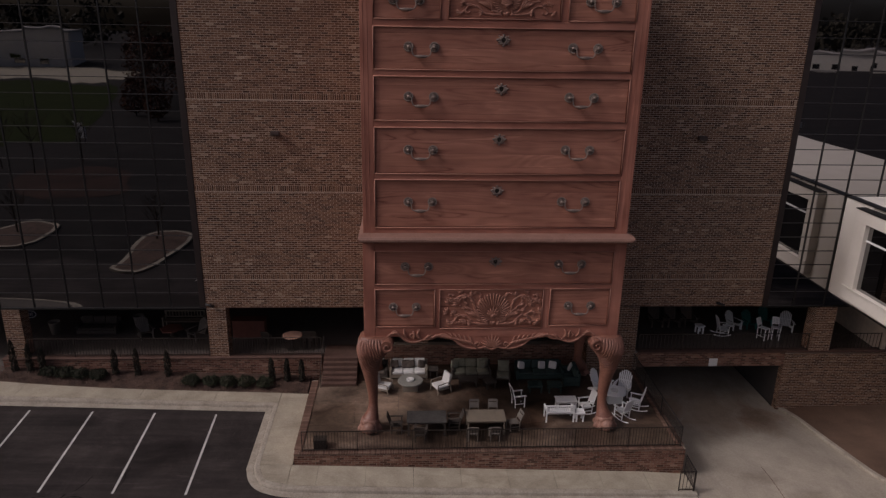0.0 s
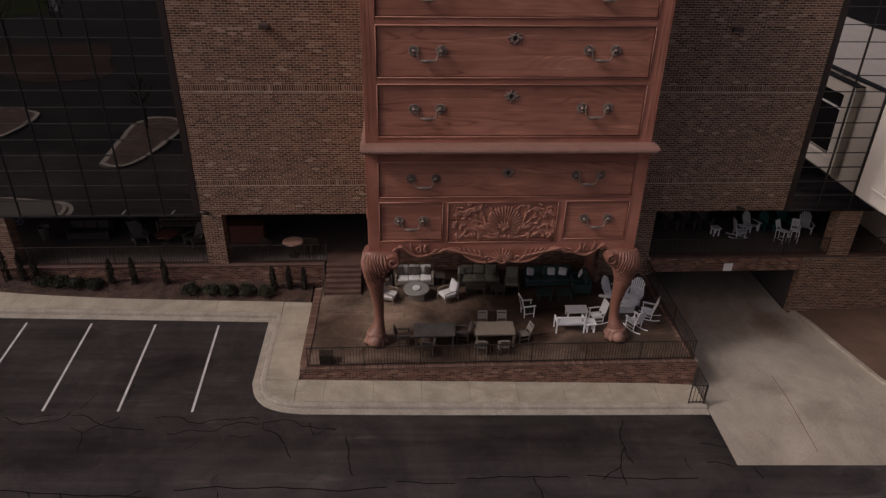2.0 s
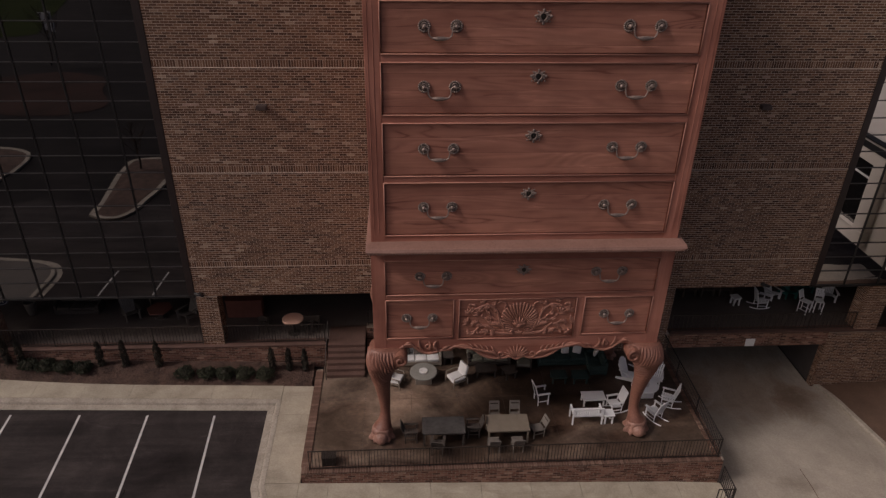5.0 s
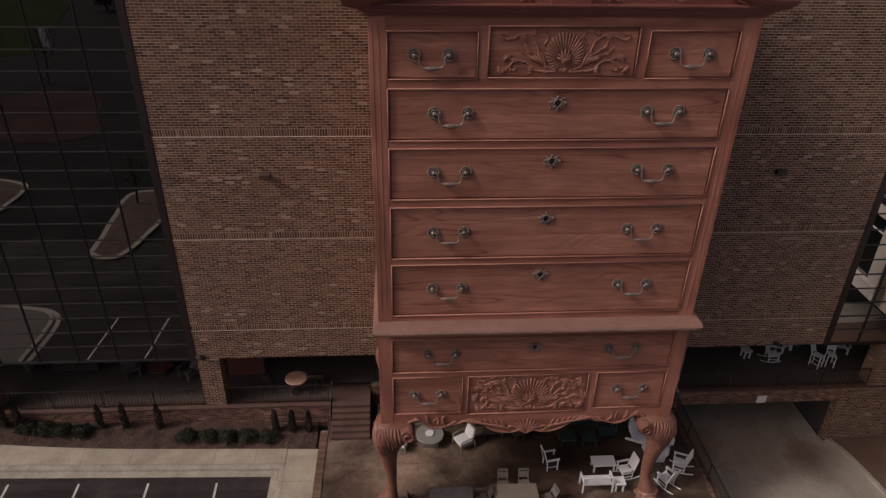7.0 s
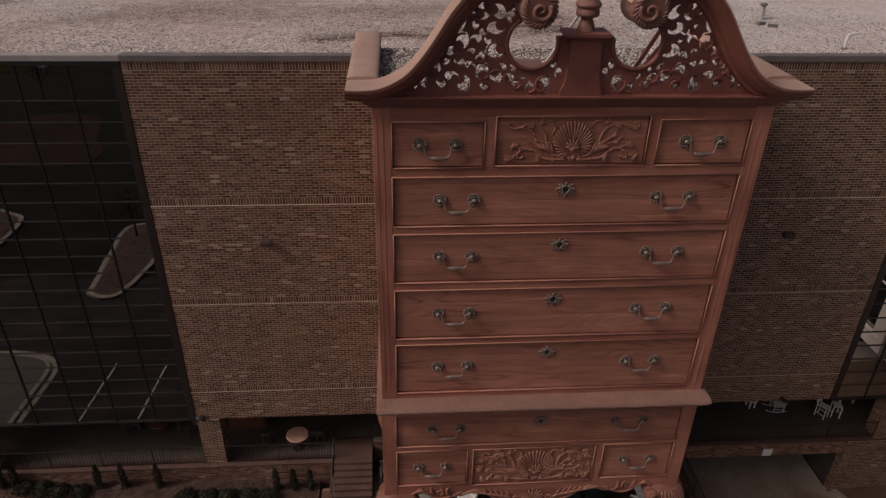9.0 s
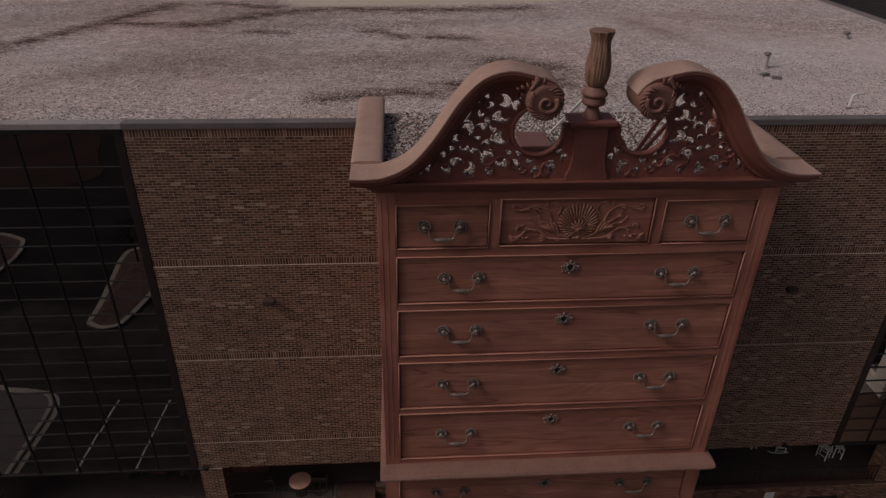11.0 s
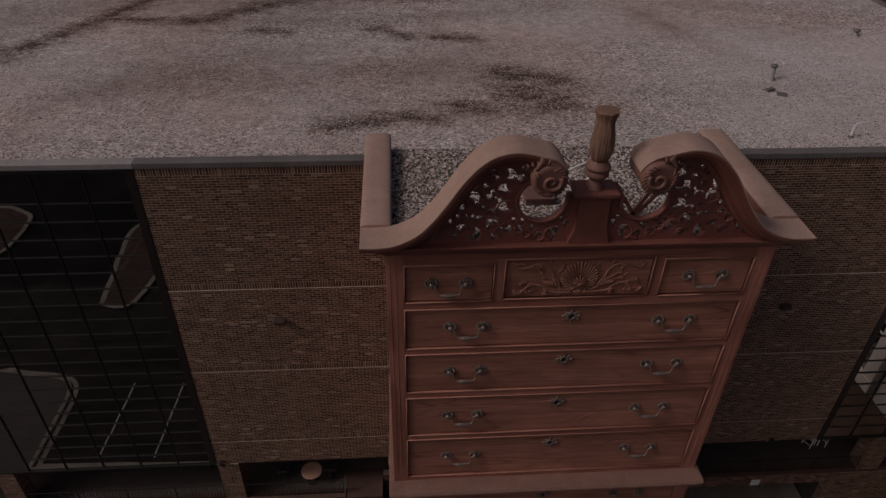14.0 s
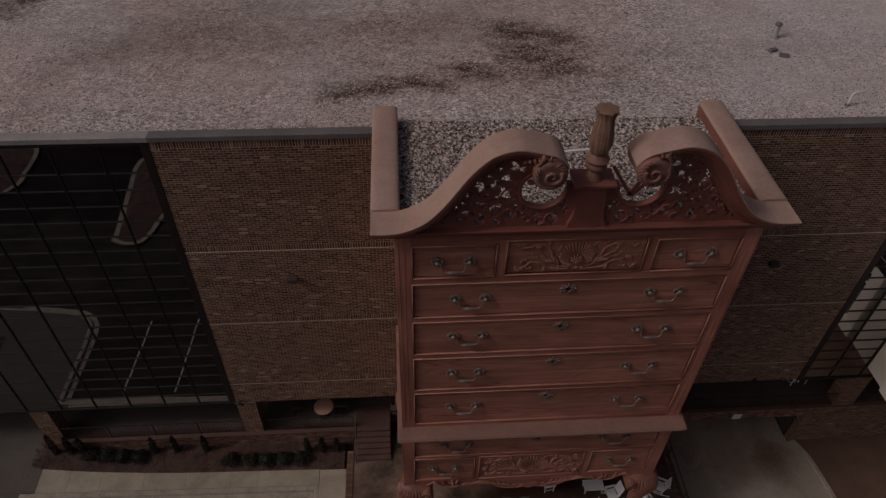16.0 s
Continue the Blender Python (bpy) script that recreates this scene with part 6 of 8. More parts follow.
def crown(s):
    line = smooth_line(NECK, 4)
    prof = [(0.0, -0.46), (-0.07, -0.46), (-0.10, -0.42), (-0.2, -0.38), (-0.3, -0.26), (-0.36, -0.13), (-0.44, -0.11), (-0.46, 0.0), (-0.46, 0.12), (-0.16, 0.14), (-0.12, 0.5), (0.0, 0.52)]
    bm = bmesh.new()
    rows = []
    for i, (x, z) in enumerate(line):
        a, b = line[max(0, i - 1)], line[min(len(line) - 1, i + 1)]
        d = Vector((b[0] - a[0], b[1] - a[1])).normalized()
        nx, nz = -d.y, d.x
        k = 1.0 if i > 12 else 0.75 + 0.25 * i / 12
        rows.append([bm.verts.new((s * (x + nx * h * k), y, cz(z + nz * h * k))) for h, y in prof])
    m = len(prof)
    for a, b in zip(rows, rows[1:]):
        for k in range(m - 1):
            bm.faces.new((a[k], b[k], b[k + 1], a[k + 1]))
    bm.faces.new(rows[0])
    bm.faces.new(rows[-1][::-1])
    c = part("swan_neck", bm, M_CROWN, chest, "dark swan-neck crown moulding")
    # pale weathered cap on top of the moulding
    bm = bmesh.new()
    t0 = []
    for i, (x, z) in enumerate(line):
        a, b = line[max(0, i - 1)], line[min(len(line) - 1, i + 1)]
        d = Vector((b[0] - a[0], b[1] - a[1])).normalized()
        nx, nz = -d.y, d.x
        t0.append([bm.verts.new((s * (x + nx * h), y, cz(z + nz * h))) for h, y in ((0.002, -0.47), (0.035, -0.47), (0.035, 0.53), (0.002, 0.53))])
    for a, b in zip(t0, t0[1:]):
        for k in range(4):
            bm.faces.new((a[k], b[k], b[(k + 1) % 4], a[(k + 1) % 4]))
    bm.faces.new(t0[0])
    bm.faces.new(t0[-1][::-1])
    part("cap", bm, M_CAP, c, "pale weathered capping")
    # return along the side
    bm = bmesh.new()
    prism(bm, [(s * 5.6, cz(20.72)), (s * 5.72, cz(20.78)), (s * 5.8, cz(20.92)), (s * 6.0, cz(21.04)), (s * 6.14, cz(21.18)), (s * 6.28, cz(21.23)), (s * 6.28, cz(21.3)), (s * 5.45, cz(21.3)), (s * 5.45, cz(20.72))], 0.0, 6.1)
    r = part("crown_return", bm, M_CROWN, chest)
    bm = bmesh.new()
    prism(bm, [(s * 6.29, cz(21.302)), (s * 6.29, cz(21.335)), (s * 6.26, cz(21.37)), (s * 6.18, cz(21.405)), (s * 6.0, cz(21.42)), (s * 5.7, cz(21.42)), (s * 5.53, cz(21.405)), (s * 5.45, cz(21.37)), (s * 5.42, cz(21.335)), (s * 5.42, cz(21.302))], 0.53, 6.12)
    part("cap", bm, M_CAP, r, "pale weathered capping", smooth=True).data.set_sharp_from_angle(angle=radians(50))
    # scroll
    bm = bmesh.new()
    cxs, czs = s * SCR[0], cz(SCR[1])
    def barrel(y, r):
        return [(cxs + r * math.cos(2 * math.pi * k / 28), y, czs + r * math.sin(2 * math.pi * k / 28)) for k in range(28)]
    rings = [[bm.verts.new(p) for p in barrel(y, r)] for y, r in ((-0.6, 0.3), (-0.62, 0.42), (-0.52, 0.47), (-0.2, 0.45), (0.2, 0.46), (0.5, 0.47), (0.54, 0.4))]
    for a, b in zip(rings, rings[1:]):
        for k in range(28):
            bm.faces.new((a[k], a[(k + 1) % 28], b[(k + 1) % 28], b[k]))
    bm.faces.new(rings[0])
    bm.faces.new(rings[-1][::-1])
    sc = part("scroll", bm, M_SCROLL, chest, "carved rosette scroll ending the swan neck", smooth=True)
    bm = bmesh.new()
    tube(bm, [(s * p[0], p[1], p[2]) for p in spiral(SCR[0] - 0.03, czs - 0.02, 0.27, 0.02, 150, 640, -0.63, 40)], [0.065 - 0.03 * k / 40 for k in range(41)], 8)
    for k in range(19):
        a0 = 100 + 15.5 * k
        pts = []
        for q in range(6):
            u = q / 5
            b = math.radians(a0 + 26 * u)
            rr = 0.31 + 0.16 * u
            pts.append((s * (SCR[0] + rr * math.cos(b)), -0.635 + 0.06 * u * u, czs + rr * math.sin(b)))
        tube(bm, pts, [0.01, 0.018, 0.026, 0.027, 0.022, 0.01], 6)
    for k in range(6):
        leaf(bm, s * (SCR[0] + 0.05 + 0.11 * k), czs + 0.44 - 0.035 * k, 90 - s * (20 + 14 * k), 0.20 - 0.015 * k, 0.05, -0.56 + 0.05 * k, 0.6 * s, 6)
    for k in range(4):
        leaf(bm, s * (SCR[0] + 0.42 - 0.07 * k), czs + 0.30 + 0.05 * k, 90 + s * (50 - 16 * k), 0.24, 0.05, -0.55, -0.5 * s, 6)
    part("acanthus", bm, M_SCROLL, sc, "carved acanthus leaves and spiral", smooth=True)["kind"] = "stuff"


for s in (-1, 1):
    crown(s)

HOLE_R = 0.66


def fret_holes():
    """Pierced comma-shaped openings, thrown over the two wings of the fretwork with a fixed seed, mirrored."""
    rng = random.Random(21)
    out = []
    tries = 0
    while len(out) < 64 and tries < 14000:
        tries += 1
        x, z = rng.uniform(0.55, 5.0), rng.uniform(21.2, 23.5)
        top = neck_z(x) - 0.5
        r = rng.uniform(0.1, 0.23)
        if z + r * 0.8 > top or z - r * 0.7 < 21.17:
            continue
        if x < 1.5 and z > 21.95:
            continue
        if math.hypot(x - 1.40, z - 22.42) < HOLE_R + r * 0.9 + 0.06 or x - r < 0.5:
            continue
        if any(math.hypot(x - a, z - b) < (r + c) * 0.92 + 0.035 for a, b, c, *_ in out):
            continue
        out.append((x, z, r, rng.uniform(0, 6.28), rng.choice((-1, 1)), rng.uniform(0.4, 0.75)))
    return out


HOLES = fret_holes()


def fret_value(x, z):
    """Positive inside the wood."""
    ax = abs(x)
    v = min(neck_z(x) - 0.2 - z, z - 21.02, 5.3 - ax)
    v = min(v, math.hypot(ax - 1.40, z - 22.42) - HOLE_R)
    if ax < 1.5 and z > 22.42:
        v = min(v, -1.0 if math.hypot(ax - 1.40, z - 22.42) > HOLE_R and z > 22.6 and ax < 1.2 else v)
    if v <= 0:
        return v
    for a, b, r, ang, hand, off in HOLES:
        dx, dz = ax - a, z - b
        if dx * dx + dz * dz > (r * 1.6) ** 2:
            continue
        ca, sa = math.cos(ang), math.sin(ang)
        u, w = dx * ca + dz * sa, (-dx * sa + dz * ca) * hand
        outer = r - math.hypot(u * 0.85, w * 1.15)
        inner = r * 0.62 - math.hypot(u - r * off, w - r * 0.45)
        lobe = r * 0.45 - math.hypot(u + r * 0.75, w + r * 0.25)
        h = max(min(outer, -inner), lobe)
        v = min(v, -h)
    return v


def fretwork():
    """Board cut by the contour of fret_value, given thickness."""
    st = 0.036
    nx, nz = int(10.7 / st), int(3.1 / st)
    x0, z0 = -5.35, 21.0
    val = [[fret_value(x0 + i * st, z0 + j * st) for i in range(nx + 1)] for j in range(nz + 1)]
    bm = bmesh.new()
    cache = {}
    def vert(key, x, z):
        if key not in cache:
            cache[key] = bm.verts.new((x, FACE - 0.06, cz(z)))
        return cache[key]
    def corner(i, j):
        return vert((i, j), x0 + i * st, z0 + j * st)
    def cross(i, j, k, l):
        a, b = val[j][i], val[l][k]
        t = clamp(a / (a - b), 0.05, 0.95)
        key = (min((i, j), (k, l)), max((i, j), (k, l)))
        return vert(key, x0 + (i + (k - i) * t) * st, z0 + (j + (l - j) * t) * st)
    for j in range(nz):
        for i in range(nx):
            cs = [(i, j), (i + 1, j), (i + 1, j + 1), (i, j + 1)]
            ins = [val[q][p] > 0 for p, q in cs]
            if not any(ins):
                continue
            poly = []
            for k in range(4):
                p, q = cs[k], cs[(k + 1) % 4]
                if ins[k]:
                    poly.append(corner(*p))
                if ins[k] != ins[(k + 1) % 4]:
                    poly.append(cross(*p, *q))
            if len(poly) >= 3:
                try:
                    bm.faces.new(poly)
                except ValueError:
                    pass
    out = bmesh.ops.extrude_face_region(bm, geom=bm.faces[:])
    bmesh.ops.translate(bm, verts=[v for v in out["geom"] if isinstance(v, bmesh.types.BMVert)], vec=(0, 0.16, 0))
    return part("fretwork", bm, M_FRET, chest, "pierced fretwork of leafy scrolls")


fretwork()


def pediment_trim():
    bm = bmesh.new()
    for z0, z1, o in ((20.70, 20.76, 0.04), (20.765, 20.83, 0.09), (20.835, 20.92, 0.15), (20.925, 20.99, 0.21), (20.995, 21.06, 0.26)):
        cbox(bm, -5.62 - o * 1.6, 5.62 + o * 1.6, FACE - 0.02 - o, 0.16, z0, z1, 0.018)
    for s in (-1, 1):
        a, b = sorted((s * 5.1, s * 6.14))
        cbox(bm, a, b, FACE - 0.32, 0.1, 21.065, 21.14, 0.018)
    part("frieze_moulding", bm, M_CROWN, chest)
    for s in (-1, 1):
        bm = bmesh.new()
        pts = [(s * p[0], p[1], p[2]) for p in spiral(1.40, cz(22.42), HOLE_R + 0.01, HOLE_R + 0.01, 62, -192, FACE - 0.09, 36)]
        stem(bm, pts, 0.06, 0.06)
        part("ring_bead", bm, M_FRET, chest, smooth=True)
    bm = bmesh.new()
    for s in (-1, 1):
        for a, b, r, ang, hand, off in HOLES[::2]:
            pts = [(s * p[0], p[1], p[2]) for p in spiral(a, cz(b), r * 1.12, r * 0.95, math.degrees(ang), math.degrees(ang) + 200 * hand, FACE - 0.07, 10)]
            stem(bm, pts, 0.05, 0.02)
    part("fret_carving", bm, M_FRET, chest, smooth=True)["kind"] = "stuff"
    bm = bmesh.new()
    half = [(0.42, 22.52), (0.42, 22.1), (0.43, 21.7), (0.45, 21.5), (0.49, 21.33), (0.56, 21.2), (0.56, 21.062)]
    prism(bm, [(x, cz(z)) for x, z in half] + [(-x, cz(z)) for x, z in half[::-1]], -0.1, 0.42)
    pl = part("plinth", bm, M_FRET, chest, "square plinth below the finial")
    bm = bmesh.new()
    cbox(bm, -0.5, 0.5, -0.15, 0.47, 22.523, 22.6, 0.02)
    cbox(bm, -0.6, 0.6, -0.25, 0.57, 22.603, 22.72, 0.03)
    part("plinth_cap", bm, M_FRET, pl)
    bm = bmesh.new()
    prof = smooth_line([(cz(22.72), 0.25), (cz(22.8), 0.23), (cz(22.98), 0.165), (cz(23.06), 0.17), (cz(23.1), 0.28), (cz(23.17), 0.31), (cz(23.26), 0.29), (cz(23.3), 0.29), (cz(23.36), 0.335), (cz(23.42), 0.32), (cz(23.5), 0.25), (cz(23.56), 0.21)], 3)
    lathe(bm, prof, 32, 0.0, 0.15)
    fin = part("finial", bm, M_SCROLL, chest, "turned finial with carved flame", smooth=True)
    bm = bmesh.new()
    prof = smooth_line([(cz(23.56), 0.2), (cz(23.7), 0.27), (cz(23.95), 0.3), (cz(24.2), 0.285), (cz(24.5), 0.245), (cz(24.68), 0.23), (cz(24.82), 0.26), (cz(24.93), 0.30), (cz(24.95), 0.24)], 7)
    lathe(bm, prof, 110, 0.0, 0.15, twist=lambda t, z: 1 + 0.06 * math.sin(7 * t + 2.6 * z) + 0.045 * math.sin(12 * t + 3.9 * z + 1.5 * math.sin(2 * t)) + 0.02 * math.sin(23 * t - 2.2 * z))
    part("flame", bm, M_FINIAL, fin, "twisted flame carved in weathered wood", smooth=True)
    # gravel top of the chest behind the pediment
    bm = bmesh.new()
    cbox(bm, -5.44, 5.44, 0.3, 5.83, 20.9, 20.93)
    part("chest_roof", bm, M_GRAVEL_DARK, chest, "gravel-covered top of the chest")
    bm = bmesh.new()
    tube(bm, [(0.12, 0.42, cz(23.5)), (-0.18, 3.82, cz(20.94))], 0.04, 6)
    part("brace", bm, M_WHITE, chest, "pale metal brace")
    for x0, x1, z1 in ((1.62, 2.55, 22.7), (1.75, 2.75, 22.35), (1.7, 0.95, 22.1)):
        bm = bmesh.new()
        prism(bm, [(x0, cz(20.94)), (x0 + 0.13, cz(20.94)), (x1 + 0.13, cz(z1)), (x1, cz(z1))], 1.44, 1.5)
        part("brace", bm, M_CROWN, chest, "red-brown painted brace")


pediment_trim()


def roof_hatch():
    t = thing("roof_hatch", pose(-1.0, 2.65, 20.93), "red-brown metal hatch box on the chest top", "hatch")
    part("hatch_body", B(-0.42, 0.42, -0.55, 0.55, 0.0, 0.2, 0.02), M_ROOFBOX, t)
    part("hatch_lid", B(-0.46, 0.46, -0.6, 0.6, 0.203, 0.28, 0.02), M_ROOFBOX, t)


roof_hatch()


# ---- furniture ----
def legs4(t, w, d, h, r, mat, name="leg", inset=0.03):
    first = None
    for sx in (-1, 1):
        for sy in (-1, 1):
            m = pose(sx * (w / 2 - inset), sy * (d / 2 - inset), 0)
            if first is None:
                first = part(name, B(-r, r, -r, r, 0, h), mat, t)
                first.matrix_basis = m
            else:
                twin(name, first, t, m)


def table(x, y, z, rz, w, d, h, top_mat, leg_mat, label, name="table"):
    t = thing(name, pose(x, y, z, 0, 0, rz), label, "table")
    part("tabletop", B(-w / 2, w / 2, -d / 2, d / 2, h - 0.045, h, 0.008), top_mat, t)
    part("table_apron", B(-w / 2 + 0.06, w / 2 - 0.06, -d / 2 + 0.06, d / 2 - 0.06, h - 0.13, h - 0.047), leg_mat, t)
    legs4(t, w, d, h - 0.046, 0.035, leg_mat, inset=0.08)
    return t


def sofa(x, y, z, rz, w, seats, frame_mat, cush_mat, label, pillows=0, pillow_mat=None, d=0.85):
    t = thing("sofa", pose(x, y, z, 0, 0, rz), label, "sofa")
    part("frame", B(-w / 2, w / 2, -d / 2, d / 2, 0.08, 0.28, 0.02), frame_mat, t)
    part("back_frame", B(-w / 2, w / 2, d / 2 - 0.1, d / 2, 0.28, 0.78, 0.03), frame_mat, t)
    for s in (-1, 1):
        a, b = sorted((s * w / 2, s * (w / 2 - 0.12)))
        part("armrest", B(a, b, -d / 2, d / 2 - 0.1, 0.28, 0.58, 0.03), frame_mat, t)
    legs4(t, w, d, 0.08, 0.03, frame_mat, inset=0.06)
    cw = (w - 0.26) / seats
    for k in range(seats):
        xa = -w / 2 + 0.13 + cw * k
        part("seat_cushion", B(xa + 0.008, xa + cw - 0.008, -d / 2 + 0.01, d / 2 - 0.22, 0.282, 0.44, 0.045), cush_mat, t, smooth=True)
        part("back_cushion", box(bmesh.new(), xa + 0.012, xa + cw - 0.012, -0.08, 0.08, 0.0, 0.46, 0.06, m=pose(0, d / 2 - 0.2, 0.44, -10, 0, 0)), cush_mat, t, smooth=True)
    rng = random.Random(int(abs(x * 10 + y)))
    for k in range(pillows):
        px = -w / 2 + 0.35 + (w - 0.7) * (k + rng.uniform(-0.2, 0.2)) / max(1, pillows - 1)
        bm = bmesh.new()
        box(bm, -0.21, 0.21, -0.07, 0.07, 0, 0.4, 0.065, m=pose(px, 0.02, 0.46, -24, rng.uniform(-20, 20), rng.uniform(-25, 25)))
        part("pillow", bm, pillow_mat or M_BROWN, t, "loose scatter pillow", smooth=True)
    return t


def lounge_chair(x, y, z, rz, frame_mat, cush_mat, label):
    t = thing("lounge_chair", pose(x, y, z, 0, 0, rz), label, "chair")
    for s in (-1, 1):
        bm = bmesh.new()
        tube(bm, smooth_line([(s * 0.36, -0.36, 0), (s * 0.36, -0.34, 0.5), (s * 0.36, -0.25, 0.56), (s * 0.36, 0.3, 0.55), (s * 0.36, 0.42, 0)], 4), 0.028, 6)
        part("side_frame", bm, frame_mat, t)
    part("seat_frame", B(-0.34, 0.34, -0.33, 0.33, 0.22, 0.28, 0.01), frame_mat, t)
    part("seat_cushion", B(-0.31, 0.31, -0.36, 0.3, 0.282, 0.42, 0.045), cush_mat, t, smooth=True)
    part("back_cushion", box(bmesh.new(), -0.3, 0.3, -0.07, 0.07, 0, 0.62, 0.05, m=pose(0, 0.3, 0.36, -14, 0, 0)), cush_mat, t, smooth=True)
    return t


def slat_chair(x, y, z, rz, mat, label, rock=False, arms=True, name=None, seat_h=0.43, back_h=1.12, slats=6, w=0.56, ladder=0, web=None):
    """Upright slatted wooden chair, on rockers or on legs."""
    t = thing(name or ("rocking_chair" if rock else "dining_chair"), pose(x, y, z, 0, 0, rz), label, "rocking chair" if rock else "chair")
    lift = 0.06 if rock else 0.0
    for s in (-1, 1):
        part("front_leg", B(s * (w / 2 - 0.02) - 0.024, s * (w / 2 - 0.02) + 0.024, -0.27, -0.222, lift, 0.64 if arms else seat_h - 0.03), mat, t)
        bm = bmesh.new()
        tube(bm, [(s * (w / 2 - 0.03), 0.22, lift), (s * (w / 2 - 0.03), 0.24, seat_h), (s * (w / 2 - 0.03), 0.42, back_h)], 0.027, 6)
        part("back_post", bm, mat, t)
        if arms:
            part("armrest", B(s * (w / 2) - 0.055, s * (w / 2) + 0.055, -0.31, 0.28, 0.641, 0.668, 0.006), mat, t)
        if rock:
            bm = bmesh.new()
            tube(bm, [(s * (w / 2 - 0.03), -0.42 + 1.05 * k / 8, 0.03 + 0.11 * (2 * k / 8 - 1) ** 2) for k in range(9)], 0.026, 6)
            part("rocker", bm, mat, t)
        part("stretcher", B(s * (w / 2 - 0.02) - 0.015, s * (w / 2 - 0.02) + 0.015, -0.22, 0.21, 0.2, 0.23), mat, t)
    for k in range(5):
        y0 = -0.28 + 0.105 * k
        part("seat_slat", B(-w / 2 + 0.01, w / 2 - 0.01, y0, y0 + 0.095, seat_h - 0.03 - 0.008 * k, seat_h - 0.008 * k), web or mat, t)
    ang = math.degrees(math.atan2(0.18, back_h - seat_h))
    for k in range(ladder):
        z0 = (back_h - seat_h) * (0.2 + 0.6 * k / ladder)
        part("back_slat", box(bmesh.new(), -w / 2 + 0.03, w / 2 - 0.03, -0.012, 0.012, z0, z0 + 0.085, m=pose(0, 0.24, seat_h, -ang, 0, 0)), mat, t)
    for k in range(0 if ladder else slats):
        x0 = -w / 2 + 0.05 + (w - 0.1) * (k + 0.5) / slats
        part("back_slat", box(bmesh.new(), x0 - 0.033, x0 + 0.033, -0.01, 0.01, 0.06, (back_h - seat_h) * 1.0, m=pose(0, 0.24, seat_h, -ang, 0, 0)), web or mat, t)
    part("back_rail", box(bmesh.new(), -w / 2 + 0.02, w / 2 - 0.02, -0.018, 0.018, back_h - seat_h - 0.04, back_h - seat_h + 0.06, m=pose(0, 0.24, seat_h, -ang, 0, 0)), mat, t)
    return t


def adirondack(x, y, z, rz, mat, label, scale=1.0):
    t = thing("adirondack_chair", pose(x, y, z, 0, 0, rz), label, "chair")
    k = scale
    for s in (-1, 1):
        bm = bmesh.new()
        prism(bm, [(-0.42 * k, 0), (-0.42 * k, 0.36 * k), (-0.32 * k, 0.4 * k), (0.5 * k, 0.12 * k), (0.55 * k, 0.0), (0.42 * k, 0.0), (-0.3 * k, 0.22 * k), (-0.3 * k, 0.0)], s * 0.3 * k - 0.014, s * 0.3 * k + 0.014, "x")
        part("side_rail", bm, mat, t)
        part("front_leg", B(s * 0.335 * k - 0.014, s * 0.335 * k + 0.014, -0.45 * k, -0.33 * k, 0, 0.56 * k), mat, t)
        bm = bmesh.new()
        prism(bm, [(s * 0.30 * k, -0.5 * k), (s * 0.44 * k, -0.5 * k), (s * 0.45 * k, -0.2 * k), (s * 0.36 * k, 0.28 * k), (s * 0.31 * k, 0.28 * k)], 0.562 * k, 0.585 * k, "z")
        part("armrest", bm, mat, t)
    for j in range(6):
        y0 = -0.42 * k + 0.108 * j * k
        part("seat_slat", box(bmesh.new(), -0.29 * k, 0.29 * k, y0, y0 + 0.095 * k, 0.39 * k - 0.038 * j * k, 0.412 * k - 0.038 * j * k), mat, t)
    for j in range(7):
        u = (j - 3) / 3
        hh = (0.92 - 0.2 * u * u) * k
        part("back_slat", box(bmesh.new(), -0.036 * k, 0.036 * k, -0.011, 0.011, 0.0, hh, m=pose(0.083 * (j - 3) * k, 0.2 * k, 0.2 * k, -24, 4.5 * u, 0)), mat, t)
    part("back_brace", box(bmesh.new(), -0.33 * k, 0.33 * k, 0.012, 0.04, 0.36 * k, 0.42 * k, m=pose(0, 0.2 * k, 0.2 * k, -24, 0, 0)), mat, t)
    return t


def bench(x, y, z, rz, mat, label, w=1.35):
    t = thing("garden_bench", pose(x, y, z, 0, 0, rz), label, "bench")
    for s in (-1, 1):
        part("front_leg", B(s * (w / 2 - 0.03) - 0.03, s * (w / 2 - 0.03) + 0.03, -0.3, -0.24, 0, 0.62), mat, t)
        part("back_leg", B(s * (w / 2 - 0.03) - 0.03, s * (w / 2 - 0.03) + 0.03, 0.24, 0.3, 0, 0.9), mat, t)
        part("armrest", B(s * (w / 2 - 0.03) - 0.04, s * (w / 2 - 0.03) + 0.04, -0.33, 0.24, 0.621, 0.655, 0.006), mat, t)
    for k in range(5):
        part("seat_slat", B(-w / 2 + 0.06, w / 2 - 0.06, -0.3 + 0.11 * k, -0.2 + 0.11 * k, 0.4, 0.43), mat, t)
    part("top_rail", B(-w / 2 + 0.062, w / 2 - 0.062, 0.25, 0.295, 0.83, 0.9), mat, t)
    part("lower_rail", B(-w / 2 + 0.062, w / 2 - 0.062, 0.25, 0.295, 0.5, 0.55), mat, t)
    n = 13
    for k in range(n):
        x0 = -w / 2 + 0.1 + (w - 0.2) * k / (n - 1)
        part("back_slat", B(x0 - 0.022, x0 + 0.022, 0.262, 0.284, 0.552, 0.828), mat, t)
    return t


